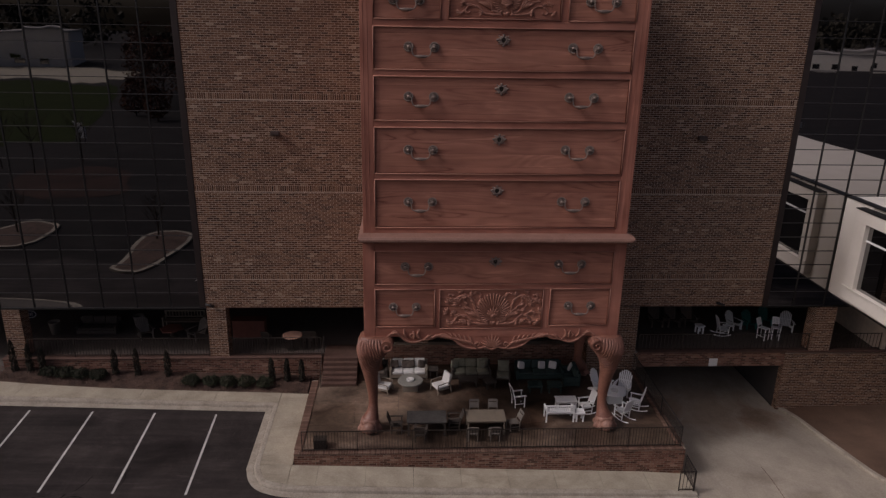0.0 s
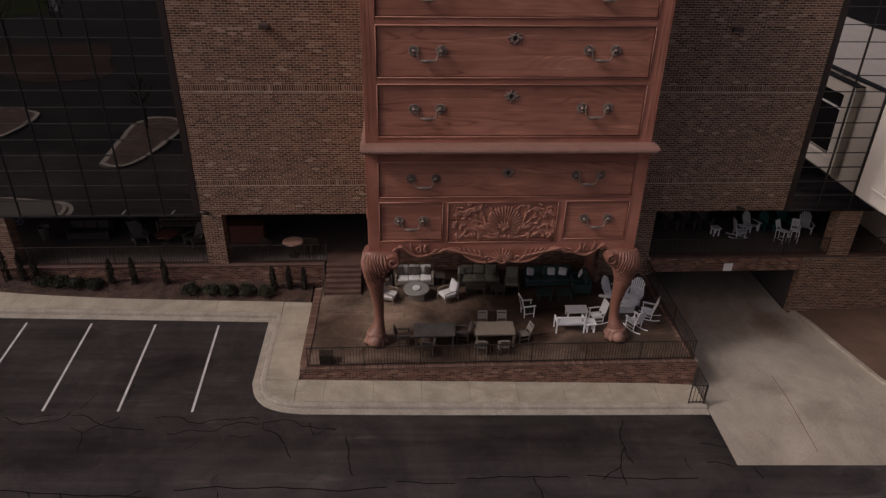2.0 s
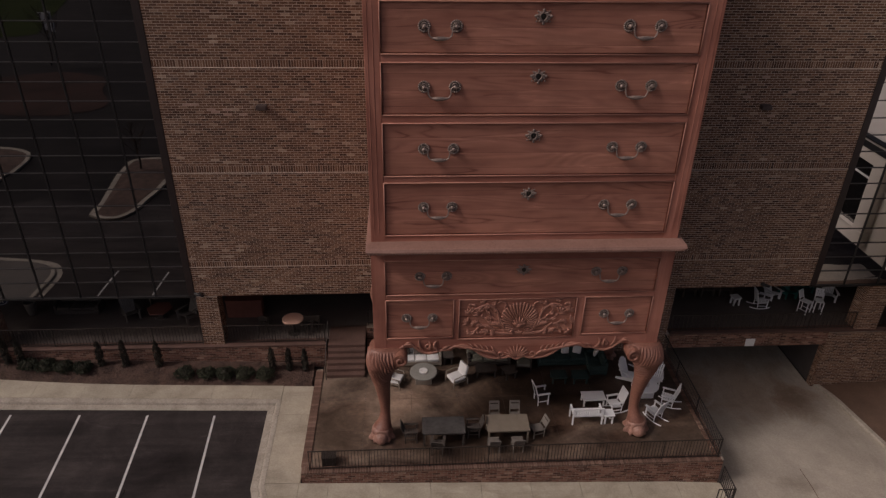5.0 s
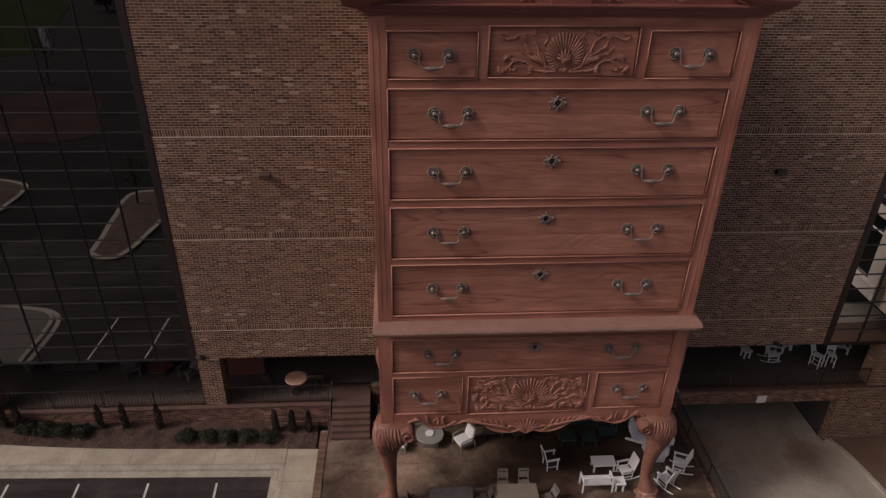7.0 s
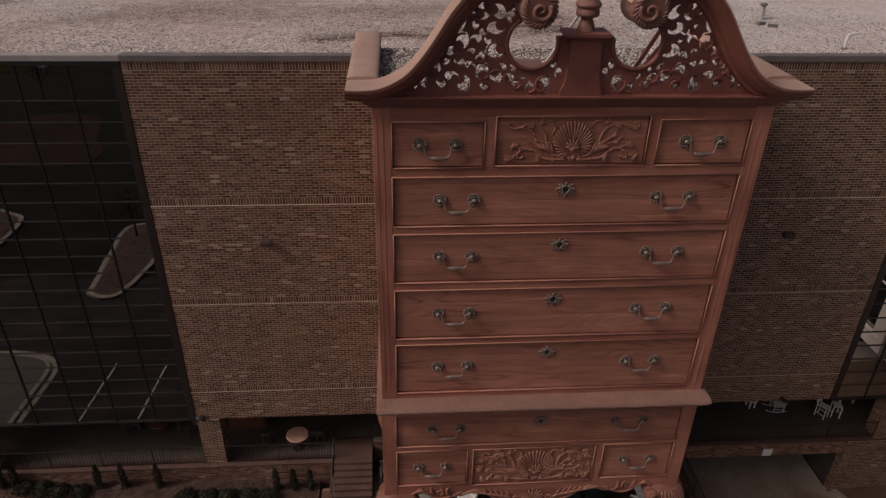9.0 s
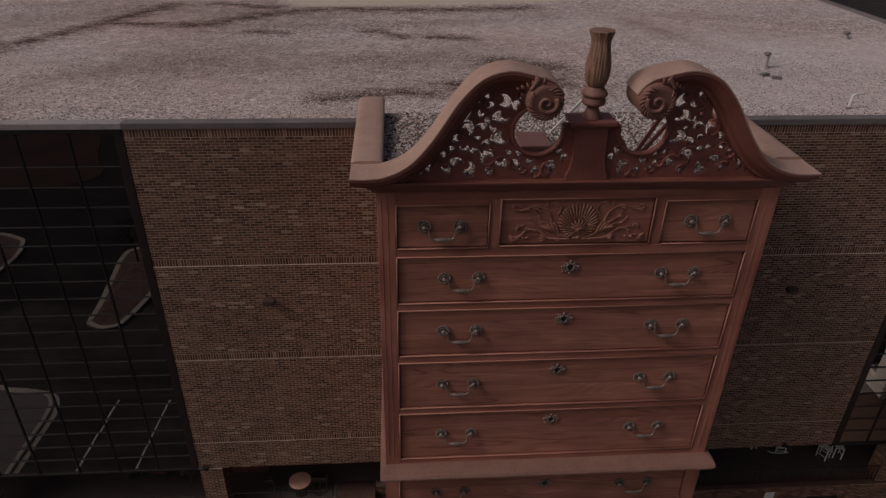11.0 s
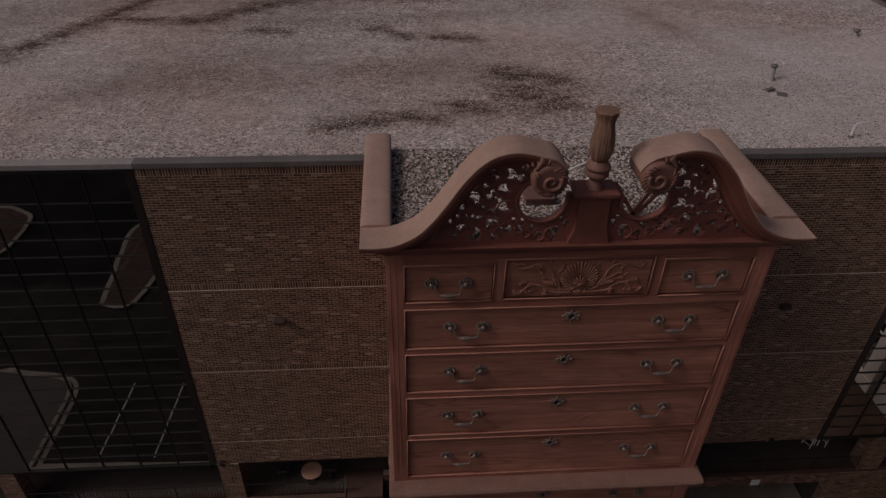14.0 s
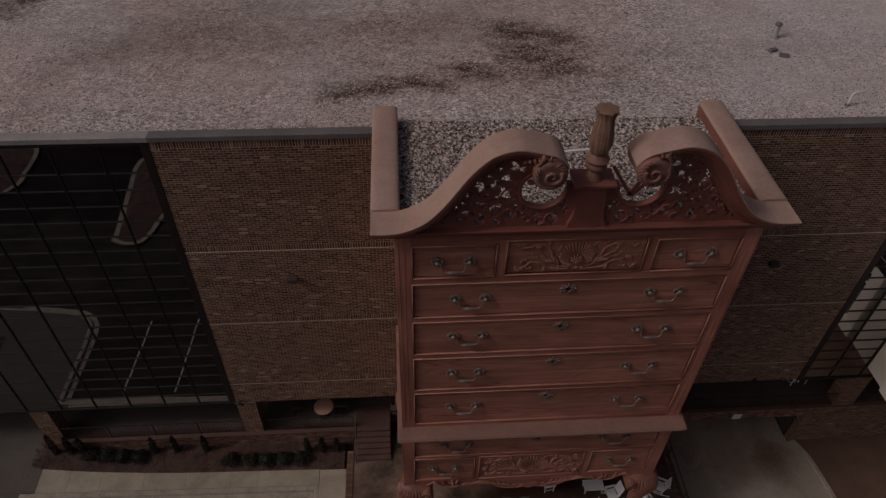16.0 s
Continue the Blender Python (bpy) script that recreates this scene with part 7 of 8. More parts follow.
def round_table(x, y, z, r, h, top, base, label, bowl=True):
    t = thing("fire_table", pose(x, y, z), label, "table")
    bm = bmesh.new()
    lathe(bm, [(h - 0.07, r - 0.02), (h - 0.06, r), (h - 0.01, r), (h, r - 0.012), (h, r * 0.34), (h - 0.03, r * 0.33)], 40)
    part("tabletop", bm, top, t)
    bm = bmesh.new()
    box(bm, -0.6 * r, 0.6 * r, -0.6 * r, 0.6 * r, 0, h - 0.071, 0.015)
    part("base", bm, base, t)
    if bowl:
        bm = bmesh.new()
        lathe(bm, [(h - 0.028, r * 0.3), (h + 0.05, r * 0.32), (h + 0.08, r * 0.27), (h + 0.04, r * 0.2)], 24)
        part("burner_cover", bm, M_CUSHION, t, "pale burner cover", smooth=True)
    return t


G = GROUND_Z - 0.02
sofa(-3.72, 5.08, G, 0, 2.0, 3, M_TAN, M_CUSHION, "patio sofa with white cushions and dark patterned pillows", 4, M_BROWN)
sofa(-5.45, 5.1, G, 0, 1.25, 2, M_WICKER, M_BROWN, "dark wicker loveseat with brown cushions")
round_table(-3.64, 3.72, G, 0.64, 0.5, M_STONE, M_TAN, "round grey stone fire table with square base")
lounge_chair(-5.0, 3.45, G, 70, M_TAN, M_CUSHION, "low lounge chair with white cushions")
lounge_chair(-2.1, 3.45, G, -62, M_TAN, M_CUSHION, "low lounge chair with white cushions")
table(-2.4, 4.95, G, 0, 0.5, 0.5, 0.5, M_WICKER, M_WICKER, "small dark wicker side table", "side_table")
sofa(-0.4, 5.0, G, 0, 2.1, 3, M_WICKER, M_OLIVE, "dark wicker sofa with olive cushions", 2, M_OLIVE)
table(-0.66, 3.95, G, 0, 1.0, 0.55, 0.45, M_WICKER, M_WICKER, "dark wicker coffee table", "coffee_table")
table(0.45, 3.8, G, 20, 0.6, 0.6, 0.42, M_WICKER, M_WICKER, "square dark wicker ottoman table", "side_table")
lounge_chair(1.25, 4.5, G, -8, M_WICKER, M_OLIVE, "dark wicker armchair with olive cushions")
sofa(3.2, 4.85, G, 0, 2.5, 3, M_GREEN, M_GREEN, "dark green wicker sectional sofa", 3, M_CUSHION)
sofa(4.75, 4.35, G, -90, 1.4, 2, M_GREEN, M_GREEN, "dark green wicker sofa of the sectional with a white pillow", 1, M_CUSHION)
table(2.75, 3.4, G, 0, 0.75, 0.6, 0.42, M_GREEN, M_GREEN, "low dark green wicker table", "coffee_table")
table(3.75, 3.35, G, 0, 0.75, 0.6, 0.42, M_GREEN, M_GREEN, "low dark green wicker table", "coffee_table")
slat_chair(1.66, 2.0, G, 100, M_WHITE, "white-framed armchair with dark slatted seat and back", name="armchair", web=M_WICKER)
table(4.0, 1.8, G, 0, 1.05, 0.6, 0.45, M_WHITE, M_WHITE, "white slatted coffee table", "coffee_table")
bench(3.42, 0.72, G, 180, M_WHITE, "white wooden garden bench with slatted back")
table(4.38, 0.62, G, 0, 0.48, 0.46, 0.5, M_WHITE, M_WHITE, "small white wooden side table", "side_table")
slat_chair(4.85, 1.3, G, -80, M_WHITE, "white slatted wooden rocking chair", rock=True)
adirondack(6.15, 3.35, G, 45, M_WHITE, "white slatted adirondack chair", 1.02)
adirondack(7.25, 3.1, G, -30, M_WHITE, "white slatted adirondack chair", 1.0)
round_table(6.55, 2.35, G, 0.6, 0.55, M_WHITE, M_WHITE, "round white fire table with square base")
slat_chair(7.4, 1.6, G, -115, M_WHITE, "white slatted wooden rocking chair", rock=True)
slat_chair(6.5, 0.75, G, -150, M_WHITE, "white slatted wooden rocking chair", rock=True)
table(-2.92, -0.12, G, 0, 1.8, 1.0, 0.75, M_SLATE, M_WICKER, "dark dining table with glossy slate top", "dining_table")
table(-0.2, -0.08, G, 0, 1.8, 1.0, 0.75, M_TAUPE, M_TAUPE, "taupe dining table with plain rectangular top", "dining_table")
for x, y, r in ((-0.62, 0.72, 0), (0.28, 0.72, 0), (1.12, -0.05, -75), (-0.85, -0.85, 180), (0.15, -0.85, 180)):
    slat_chair(x, y, G, r, M_TAUPE_DARK, "taupe ladder-back dining chair", arms=False, back_h=0.86, ladder=3, w=0.47)
for x, y, r in ((-4.3, -0.15, 90), (-1.62, 0.05, -90), (-3.2, -0.9, 172)):
    slat_chair(x, y, G, r, M_WICKER, "dark ladder-back dining chair with arms", arms=True, back_h=0.92, ladder=4, w=0.5)

# east porch
P = PORCH_Z
table(13.2, 8.1, P, 10, 0.45, 0.45, 0.5, M_WHITE, M_WHITE, "small white wooden side table", "side_table")
slat_chair(14.45, 7.8, P, 84, M_WHITE, "white slatted wooden rocking chair", rock=True)
adirondack(15.5, 8.75, P, 20, M_WHITE, "white slatted adirondack chair", 0.9)
adirondack(16.5, 8.85, P, 5, M_TEAL, "teal slatted adirondack chair", 0.9)
adirondack(17.75, 9.4, P, -5, M_TEAL, "teal slatted adirondack chair", 0.9)
adirondack(18.6, 8.5, P, -20, M_WHITE, "white slatted adirondack chair", 0.95)
for x, y, r in ((16.55, 7.25, 30), (17.3, 7.3, -20)):
    slat_chair(x, y, P, r, M_WHITE, "tall white slatted bar chair", arms=False, name="bar_chair", seat_h=0.72, back_h=1.15, w=0.42, slats=4)
for x in (11.0, 12.0, 13.0):
    adirondack(x, 9.3, P, 0, M_BROWN, "dark brown adirondack chair in the porch shade", 1.05)

# west porch
bench(-16.6, 9.3, P, 0, M_TAUPE, "grey slatted porch bench in the shade", 2.3)
adirondack(-18.35, 7.95, P, 35, M_TAUPE_DARK, "dark grey slatted porch chair with broad arms", 1.0)
adirondack(-15.4, 7.75, P, -35, M_TAUPE_DARK, "dark grey slatted porch chair with broad arms", 1.0)
sofa(-21.1, 8.6, P, 0, 2.2, 3, M_WICKER, M_WICKER, "black wicker sofa in the porch shade")


def hex_table(x, y):
    t = thing("hexagonal_table", pose(x, y, P), "hexagonal red-brown patio table", "table")
    bm = bmesh.new()
    lathe(bm, [(0.48, 0.62), (0.5, 0.64), (0.54, 0.64), (0.55, 0.62)], 6)
    part("tabletop", bm, M_REDTOP, t)
    bm = bmesh.new()
    lathe(bm, [(0, 0.32), (0.05, 0.3), (0.1, 0.12), (0.479, 0.12)], 12)
    part("pedestal", bm, M_WICKER, t)


hex_table(-16.85, 7.9)


def bar_table(x, y):
    t = thing("bar_table", pose(x, y, P), "round bar table with a salmon-coloured top", "table")
    bm = bmesh.new()
    lathe(bm, [(0.80, 0.50), (0.82, 0.52), (0.85, 0.52), (0.87, 0.47)], 32)
    part("tabletop", bm, M_CANVAS, t)
    bm = bmesh.new()
    lathe(bm, [(0, 0.3), (0.03, 0.3), (0.06, 0.05), (0.799, 0.05)], 12)
    part("pedestal", bm, M_IRON, t)


bar_table(-9.95, 6.3)
for x in (-11.4, -9.2, -8.9):
    slat_chair(x, 6.55, P, 180, M_WICKER, "dark slatted bar chair", arms=False, name="bar_chair", seat_h=0.7, back_h=1.1, w=0.42, slats=5)


def planter(x, y, h=0.75):
    t = thing("planter", pose(x, y, P), "tall grey tapered planter on the porch", "planter")
    bm = bmesh.new()
    lathe(bm, [(0, 0.2), (h - 0.05, 0.3), (h, 0.33), (h, 0.28), (h - 0.1, 0.26)], 20)
    part("pot", bm, M_TAUPE_DARK, t, smooth=True)


planter(-19.1, 9.2)
planter(-23.4, 8.4)


def wall_cabinet(x, y):
    t = thing("wall_counter", pose(x, y, P), "low red-brown wooden counter in the porch shade", "counter")
    part("counter_body", B(-0.88, 0.88, -0.3, 0.3, 0, 1.0, 0.01), M_REDTOP, t)
    part("counter_top", B(-0.92, 0.92, -0.34, 0.34, 1.003, 1.05, 0.01), M_REDTOP, t)


wall_cabinet(-12.6, 8.0)


def utility_box():
    t = thing("utility_box", pose(-7.62, -1.3, G), "small dark metal utility box behind the railing", "box")
    part("box_body", B(-0.28, 0.28, -0.2, 0.2, 0.0, 0.42, 0.015), M_IRON, t)
    part("box_lid", B(-0.3, 0.3, -0.22, 0.22, 0.423, 0.46, 0.01), M_IRON, t)


utility_box()


def sign_plate():
    t = thing("clearance_sign", pose(12.93, WALL_Y - 0.075, 1.43), "plain white square sign on the beam", "sign")
    part("plate", B(-0.24, 0.24, -0.02, 0.0, -0.23, 0.23, 0.006), M_SIGN, t)


sign_plate()


def hanging_sign():
    t = thing("hanging_sign", pose(-23.6, 6.55, 3.93), "dark blue oval sign with white bars under the soffit", "sign")
    def oval(a, b, y0, y1):
        return prism(bmesh.new(), [(a * math.cos(2 * math.pi * k / 32), b * math.sin(2 * math.pi * k / 32)) for k in range(32)], y0, y1)
    part("plate", oval(0.42, 0.25, -0.02, 0.02), M_SIGNBLUE, t)
    bm = bmesh.new()
    tube(bm, [(0.37 * math.cos(2 * math.pi * k / 32), -0.024, 0.2 * math.sin(2 * math.pi * k / 32)) for k in range(33)], 0.014, 5)
    part("border", bm, M_SIGN, t)
    for x, h in ((-0.18, 0.09), (-0.08, 0.07), (0.0, 0.07), (0.08, 0.07), (0.17, 0.09)):
        part("bar", B(x - 0.014, x + 0.014, -0.032, -0.021, -h, h), M_SIGN, t)
    for x in (-0.25, 0.25):
        part("hanger", B(x - 0.01, x + 0.01, -0.01, 0.01, 0.19, 0.78), M_IRON, t)


M_SIGNBLUE = plain("dark_blue_sign", (0.012, 0.018, 0.045), (0.02, 0.03, 0.07), 3, 30, 0.5)
hanging_sign()


def flood_light(x, z, s=1.0, down=0):
    t = thing("flood_light", pose(x, WALL_Y - 0.012, z, 0, 0, 0), "dark metal flood light on the brick wall", "wall lamp")
    part("wall_plate", B(-0.12 * s, 0.12 * s, -0.04, 0.0, -0.12 * s, 0.12 * s, 0.01), M_FIXTURE, t)
    part("housing", box(bmesh.new(), -0.27 * s, 0.27 * s, -0.42 * s, -0.05, -0.12 * s, 0.12 * s, 0.03, m=pose(0, 0, 0, down, 0, 0)), M_FIXTURE, t)
    part("lens", box(bmesh.new(), -0.22 * s, 0.22 * s, -0.40 * s, -0.08, -0.128 * s, -0.121 * s, m=pose(0, 0, 0, down, 0, 0)), M_GLASS, t)


flood_light(-10.05, 13.72, 0.78)
flood_light(10.58, 13.7, 0.78)


def wall_camera(x, z):
    t = thing("bullet_camera", pose(x, WALL_Y - 0.012, z), "small dark camera on a wall bracket", "camera")
    part("bracket", B(-0.05, 0.05, -0.18, 0, -0.04, 0.04, 0.01), M_IRON, t)
    bm = bmesh.new()
    tube(bm, [(-0.2, -0.2, 0.05), (0.22, -0.24, -0.06)], 0.07, 12)
    part("camera_body", bm, M_MULLION, t, smooth=True)


wall_camera(-13.85, 4.95)
wall_camera(12.75, 4.95)


# ---- planting ----
def shrub(x, y, r, rng):
    t = thing("clipped_shrub", pose(x, y, gz(x, y) + 0.3), "low rounded dark evergreen shrub in the mulch", "shrub", "shrubs in the bed")
    bm = bmesh.new()
    for k in range(620):
        a, b = rng.uniform(0, 6.283), rng.uniform(-0.1, 1)
        rr = r * (0.72 + 0.32 * rng.random()) * (1 + 0.12 * math.sin(3 * a + x))
        c = math.sqrt(max(0, 1 - b * b))
        p = Vector((rr * c * math.cos(a) * 1.1, rr * c * math.sin(a), 0.05 + rr * max(b, 0) * 0.85))
        s = rng.uniform(0.035, 0.07)
        q = Euler((rng.uniform(0, 3), rng.uniform(0, 3), rng.uniform(0, 6))).to_matrix()
        vs = [bm.verts.new(p + q @ Vector(v)) for v in ((-s, 0, 0), (0, -s * 0.5, 0.3 * s), (s, 0, 0), (0, s * 0.5, 0.3 * s))]
        bm.faces.new(vs)
    part("foliage", bm, M_LEAF, t)
    bm = bmesh.new()
    bmesh.ops.create_icosphere(bm, subdivisions=2, radius=r * 0.7, matrix=Matrix.Translation((0, 0, 0.1)) @ Matrix.Diagonal((1, 1, 0.8, 1)))
    part("inner_bush", bm, M_DRYLEAF, t)


def juniper(x, y, h, rng):
    t = thing("columnar_juniper", pose(x, y, gz(x, y) + 0.25), "narrow dark columnar evergreen against the brick wall", "shrub", "columnar evergreens in the bed")
    bm = bmesh.new()
    tube(bm, [(0, 0, 0), (0.02, 0, h * 0.9)], [0.05, 0.015], 6)
    part("trunk", bm, M_BARK, t)
    bm = bmesh.new()
    for k in range(520):
        f = rng.random()
        a = rng.uniform(0, 6.283)
        rr = (0.13 * (1 - f ** 5) + 0.03) * rng.uniform(0.5, 1.1)
        p = Vector((rr * math.cos(a), rr * math.sin(a), 0.06 + f * h))
        s = rng.uniform(0.04, 0.08)
        q = Euler((rng.uniform(-0.6, 0.6), rng.uniform(-0.6, 0.6), rng.uniform(0, 6))).to_matrix()
        vs = [bm.verts.new(p + q @ Vector(v)) for v in ((-s * 0.4, 0, -s), (s * 0.4, 0, -s), (0, 0.02, s * 1.3))]
        bm.faces.new(vs)
    part("foliage", bm, M_DRYLEAF, t)


rng = random.Random(8)
for x, y in ((-22.1, 4.78), (-21.3, 4.72), (-20.5, 4.66), (-19.6, 4.62), (-14.85, 4.3), (-13.85, 4.32), (-13.0, 4.28), (-12.1, 4.3), (-11.15, 4.28)):
    shrub(x, y, rng.uniform(0.38, 0.45), rng)
for x, y, h in ((-23.9, 5.0, 1.7), (-23.1, 4.95, 1.5), (-22.5, 5.0, 1.3), (-18.85, 4.95, 1.35), (-17.75, 4.95, 1.45), (-16.2, 4.95, 1.4), (-10.85, 4.75, 1.25), (-10.05, 4.75, 1.25), (-9.3, 4.75, 1.2)):
    juniper(x, y, h, rng)


def mulch_chips():
    r = random.Random(4)
    bm = bmesh.new()
    for _ in range(5200):
        x = r.uniform(-25, -8.9)
        y0 = back_edge(x)
        y = r.uniform(y0 + 0.05, 5.25)
        t = (y - y0) / (5.3 - y0)
        p = Vector((x, y, gz(x, y0) + 0.17 + 0.22 * t))
        s = r.uniform(0.03, 0.07)
        q = Euler((r.uniform(-0.4, 0.4), r.uniform(-0.4, 0.4), r.uniform(0, 6))).to_matrix()
        bm.faces.new([bm.verts.new(p + q @ Vector(v)) for v in ((-s, -s * 0.3, 0), (s, -s * 0.3, 0), (s, s * 0.3, 0.01), (-s, s * 0.3, 0.01))])
    ob = solid("mulch_chips", bm, M_MULCH, "loose brown bark chips over the bed", "mulch", "stuff")
    r = random.Random(6)
    return ob


mulch_chips()


# ---- skybridge, roof fittings, far car park ----
def skybridge():
    """Covered bridge: a plain end panel at the glass wing, then a projecting band of framed windows under a cornice."""
    t = thing("skybridge", pose(18.6, WALL_Y - 0.05, 5.62), "cream-walled skybridge joining the glass wing", "skybridge")
    L, H = 32.0, 5.15
    part("end_panel", B(0, 0.3, -2.1, 0, 0.0, H, 0.015), M_CREAM, t)
    part("inner_wall", B(0.06, 0.3, -L, -2.103, 0.0, H), M_CREAM, t)
    part("lower_wall", B(-0.42, 0.057, -L, -1.6, 0.3, 0.95, 0.03), M_CREAM, t)
    part("sill", B(-0.47, 0.057, -L, -1.57, 0.952, 1.03, 0.015), M_CREAM, t)
    part("cornice", B(-0.46, 0.057, -L, -1.57, 4.35, 4.95, 0.03), M_CREAM, t)
    part("flashing", B(-0.5, 0.057, -L, -1.55, 4.953, 5.01, 0.01), M_MULLION, t, "dark metal flashing")
    part("flashing", B(-0.06, 0.36, -L, 0, H + 0.003, H + 0.06, 0.01), M_MULLION, t, "dark metal flashing")
    part("roof", B(0.363, 9.0, -L, 0, H - 0.15, H + 0.02, 0.02), M_CREAM, t, "cream roof membrane")
    part("floor_slab", B(0.303, 8.8, -L, 0, -0.25, -0.003), M_SOFFIT, t, "dark underside")
    part("far_wall", B(8.5, 8.8, -L, 0, 0, H - 0.153), M_CREAM, t)
    for k in range(6):
        y = -1.6 - 5.1 * k
        part("pilaster", B(-0.42, 0.057, y - 0.8, y, 1.032, 4.348, 0.02), M_CREAM, t)
        w = part("window", B(-0.2, -0.16, y - 5.098, y - 0.803, 1.032, 4.348), M_GLASS, t, "dark reflective window band")
        part("window_bar", B(-0.25, -0.203, y - 5.098, y - 0.803, 3.5, 3.58), M_WHITE, w)
    part("support_column", B(2.6, 3.6, -26.6, -25.6, -7.9, -0.253), M_CREAM, t)


skybridge()


def roof_vent(x, y, h, r, lab):
    t = thing("roof_vent", pose(x, y, ROOF_Z - 0.02), lab, "vent pipe")
    bm = bmesh.new()
    lathe(bm, [(0, r * 1.8), (0.04, r * 1.7), (0.06, r), (h, r), (h + 0.02, r * 0.8)], 14)
    part("pipe", bm, M_PALECOPING, t, smooth=True)
    bm = bmesh.new()
    lathe(bm, [(h + 0.021, r * 0.5), (h + 0.08, r * 1.5), (h + 0.16, r * 1.2), (h + 0.18, 0.01)], 14)
    part("cowl", bm, M_DARKMETAL, t, smooth=True)


roof_vent(11.0, 12.25, 0.5, 0.11, "pale capped vent pipe on the gravel roof")
roof_vent(18.0, 17.8, 0.16, 0.13, "low pale vent cap on the gravel roof")


def bent_pipe(x, y):
    t = thing("bent_vent_pipe", pose(x, y, ROOF_Z - 0.02), "thin white bent vent pipe on the gravel roof", "vent pipe")
    bm = bmesh.new()
    tube(bm, smooth_line([(0, 0, 0.05), (0.02, 0, 0.42), (0.05, 0, 0.5), (0.14, 0.02, 0.54), (0.5, 0.06, 0.56)], 4), 0.045, 8)
    part("pipe", bm, M_SIGN, t, smooth=True)
    bm = bmesh.new()
    lathe(bm, [(0, 0.11), (0.03, 0.1), (0.07, 0.05)], 14)
    part("flange", bm, M_DARKMETAL, t, "dark flashing at its foot", smooth=True)


bent_pipe(11.5, 6.72)


def roof_block(x, y, rz):
    t = thing("roof_block", pose(x, y, ROOF_Z - 0.02, 0, 0, rz), "dark ballast block lying on the gravel", "block")
    part("block_body", B(-0.19, 0.19, -0.1, 0.1, 0, 0.12, 0.02), M_DARKMETAL, t)


roof_block(10.4, 11.0, 20)
roof_block(10.68, 10.52, -15)


def stones():
    """Loose stones over the part of the roof nearest the chest."""
    r = random.Random(12)
    V, F = [], []
    for _ in range(26000):
        if r.random() < 0.38:
            x, y, z = r.uniform(-5.4, 5.4), r.uniform(0.6, 5.8), 20.93
        else:
            x, y, z = r.uniform(-22, 16), 5.9 + 9 * r.random() ** 1.5, ROOF_Z - 0.02
        s = r.uniform(0.025, 0.06) if z > 20.8 else r.uniform(0.018, 0.036)
        a = r.uniform(0, 6.28)
        c, d = math.cos(a) * s, math.sin(a) * s
        b = len(V)
        V += [(x + c, y + d, z), (x - d, y + c, z), (x - c, y - d, z), (x + d, y - c, z), (x + c * 0.2, y + d * 0.2, z + s * r.uniform(0.6, 1.1))]
        F += [(b, b + 1, b + 4), (b + 1, b + 2, b + 4), (b + 2, b + 3, b + 4), (b + 3, b, b + 4)]
    me = bpy.data.meshes.new("roof_gravel_stones")
    me.from_pydata(V, [], F)
    me.materials.append(M_STONES)
    tagged(new("roof_gravel_stones", me), "loose pale and dark stones of the roof gravel", "gravel", kind="stuff")


M_STONES = brick_mat("mixed_gravel_stone", [(0.0, (0.05, 0.042, 0.036)), (0.4, (0.20, 0.175, 0.155)), (0.7, (0.55, 0.52, 0.49)), (1.0, (0.85, 0.83, 0.81))])
stones()


def island(pts, label, rim=0.34):
    """Raised planting island: a kerb ring round mulch."""
    line = smooth_line(pts + [pts[0]], 5)[:-1]
    turn = 1 if sum(a[0] * b[1] - b[0] * a[1] for a, b in zip(line, line[1:] + line[:1])) > 0 else -1
    t = thing("parking_island", pose(0, 0, 0), label, "parking island", kind="structure")
    bm = bmesh.new()
    ins = offset_path(line + [line[0]], rim * turn)[:-1]
    a = [bm.verts.new((x, y, gz(x, y) - 0.05)) for x, y in line]
    b = [bm.verts.new((x, y, gz(x, y) + 0.16)) for x, y in line]
    c = [bm.verts.new((x, y, gz(x, y) + 0.16)) for x, y in ins]
    n = len(line)
    for k in range(n):
        j = (k + 1) % n
        bm.faces.new((a[k], a[j], b[j], b[k]))
        bm.faces.new((b[k], b[j], c[j], c[k]))
    part("kerb_ring", bm, M_KERB, t)
    bm = bmesh.new()
    bm.faces.new([bm.verts.new((x, y, gz(x, y) + 0.15)) for x, y in ins])
    part("planting", bm, M_MULCH, t)


island([(-26.2, -11.3), (-25.0, -10.7), (-23.8, -11.4), (-23.0, -15), (-22.6, -18.7), (-22.9, -21), (-24.2, -22), (-26.2, -21.6), (-26.9, -20), (-26.5, -15)], "kerbed island with brown mulch in the car park")
island([(-35.8, -16.9), (-35.1, -18.5), (-35.1, -22), (-36, -23.4), (-39.0, -24.2), (-40.5, -20), (-38.5, -16.8)], "kerbed island with brown mulch in the car park")


def litter_bed():
    """Unkerbed bed under the trees beyond the bays."""
    bm = bmesh.new()
    pts = smooth_line([(-50, -46), (-44, -49), (-38.5, -47.5), (-36.2, -41), (-34.2, -36), (-37.5, -33.2), (-43.5, -34), (-48.5, -39), (-50, -46)], 5)[:-1]
    bm.faces.new([bm.verts.new((x, y, gz(x, y) + 0.05)) for x, y in pts])
    bmesh.ops.triangulate(bm, faces=bm.faces[:])
    solid("litter_bed", bm, M_LITTER, "bed of wet dark red leaf litter under bare trees", "planting bed", "structure")


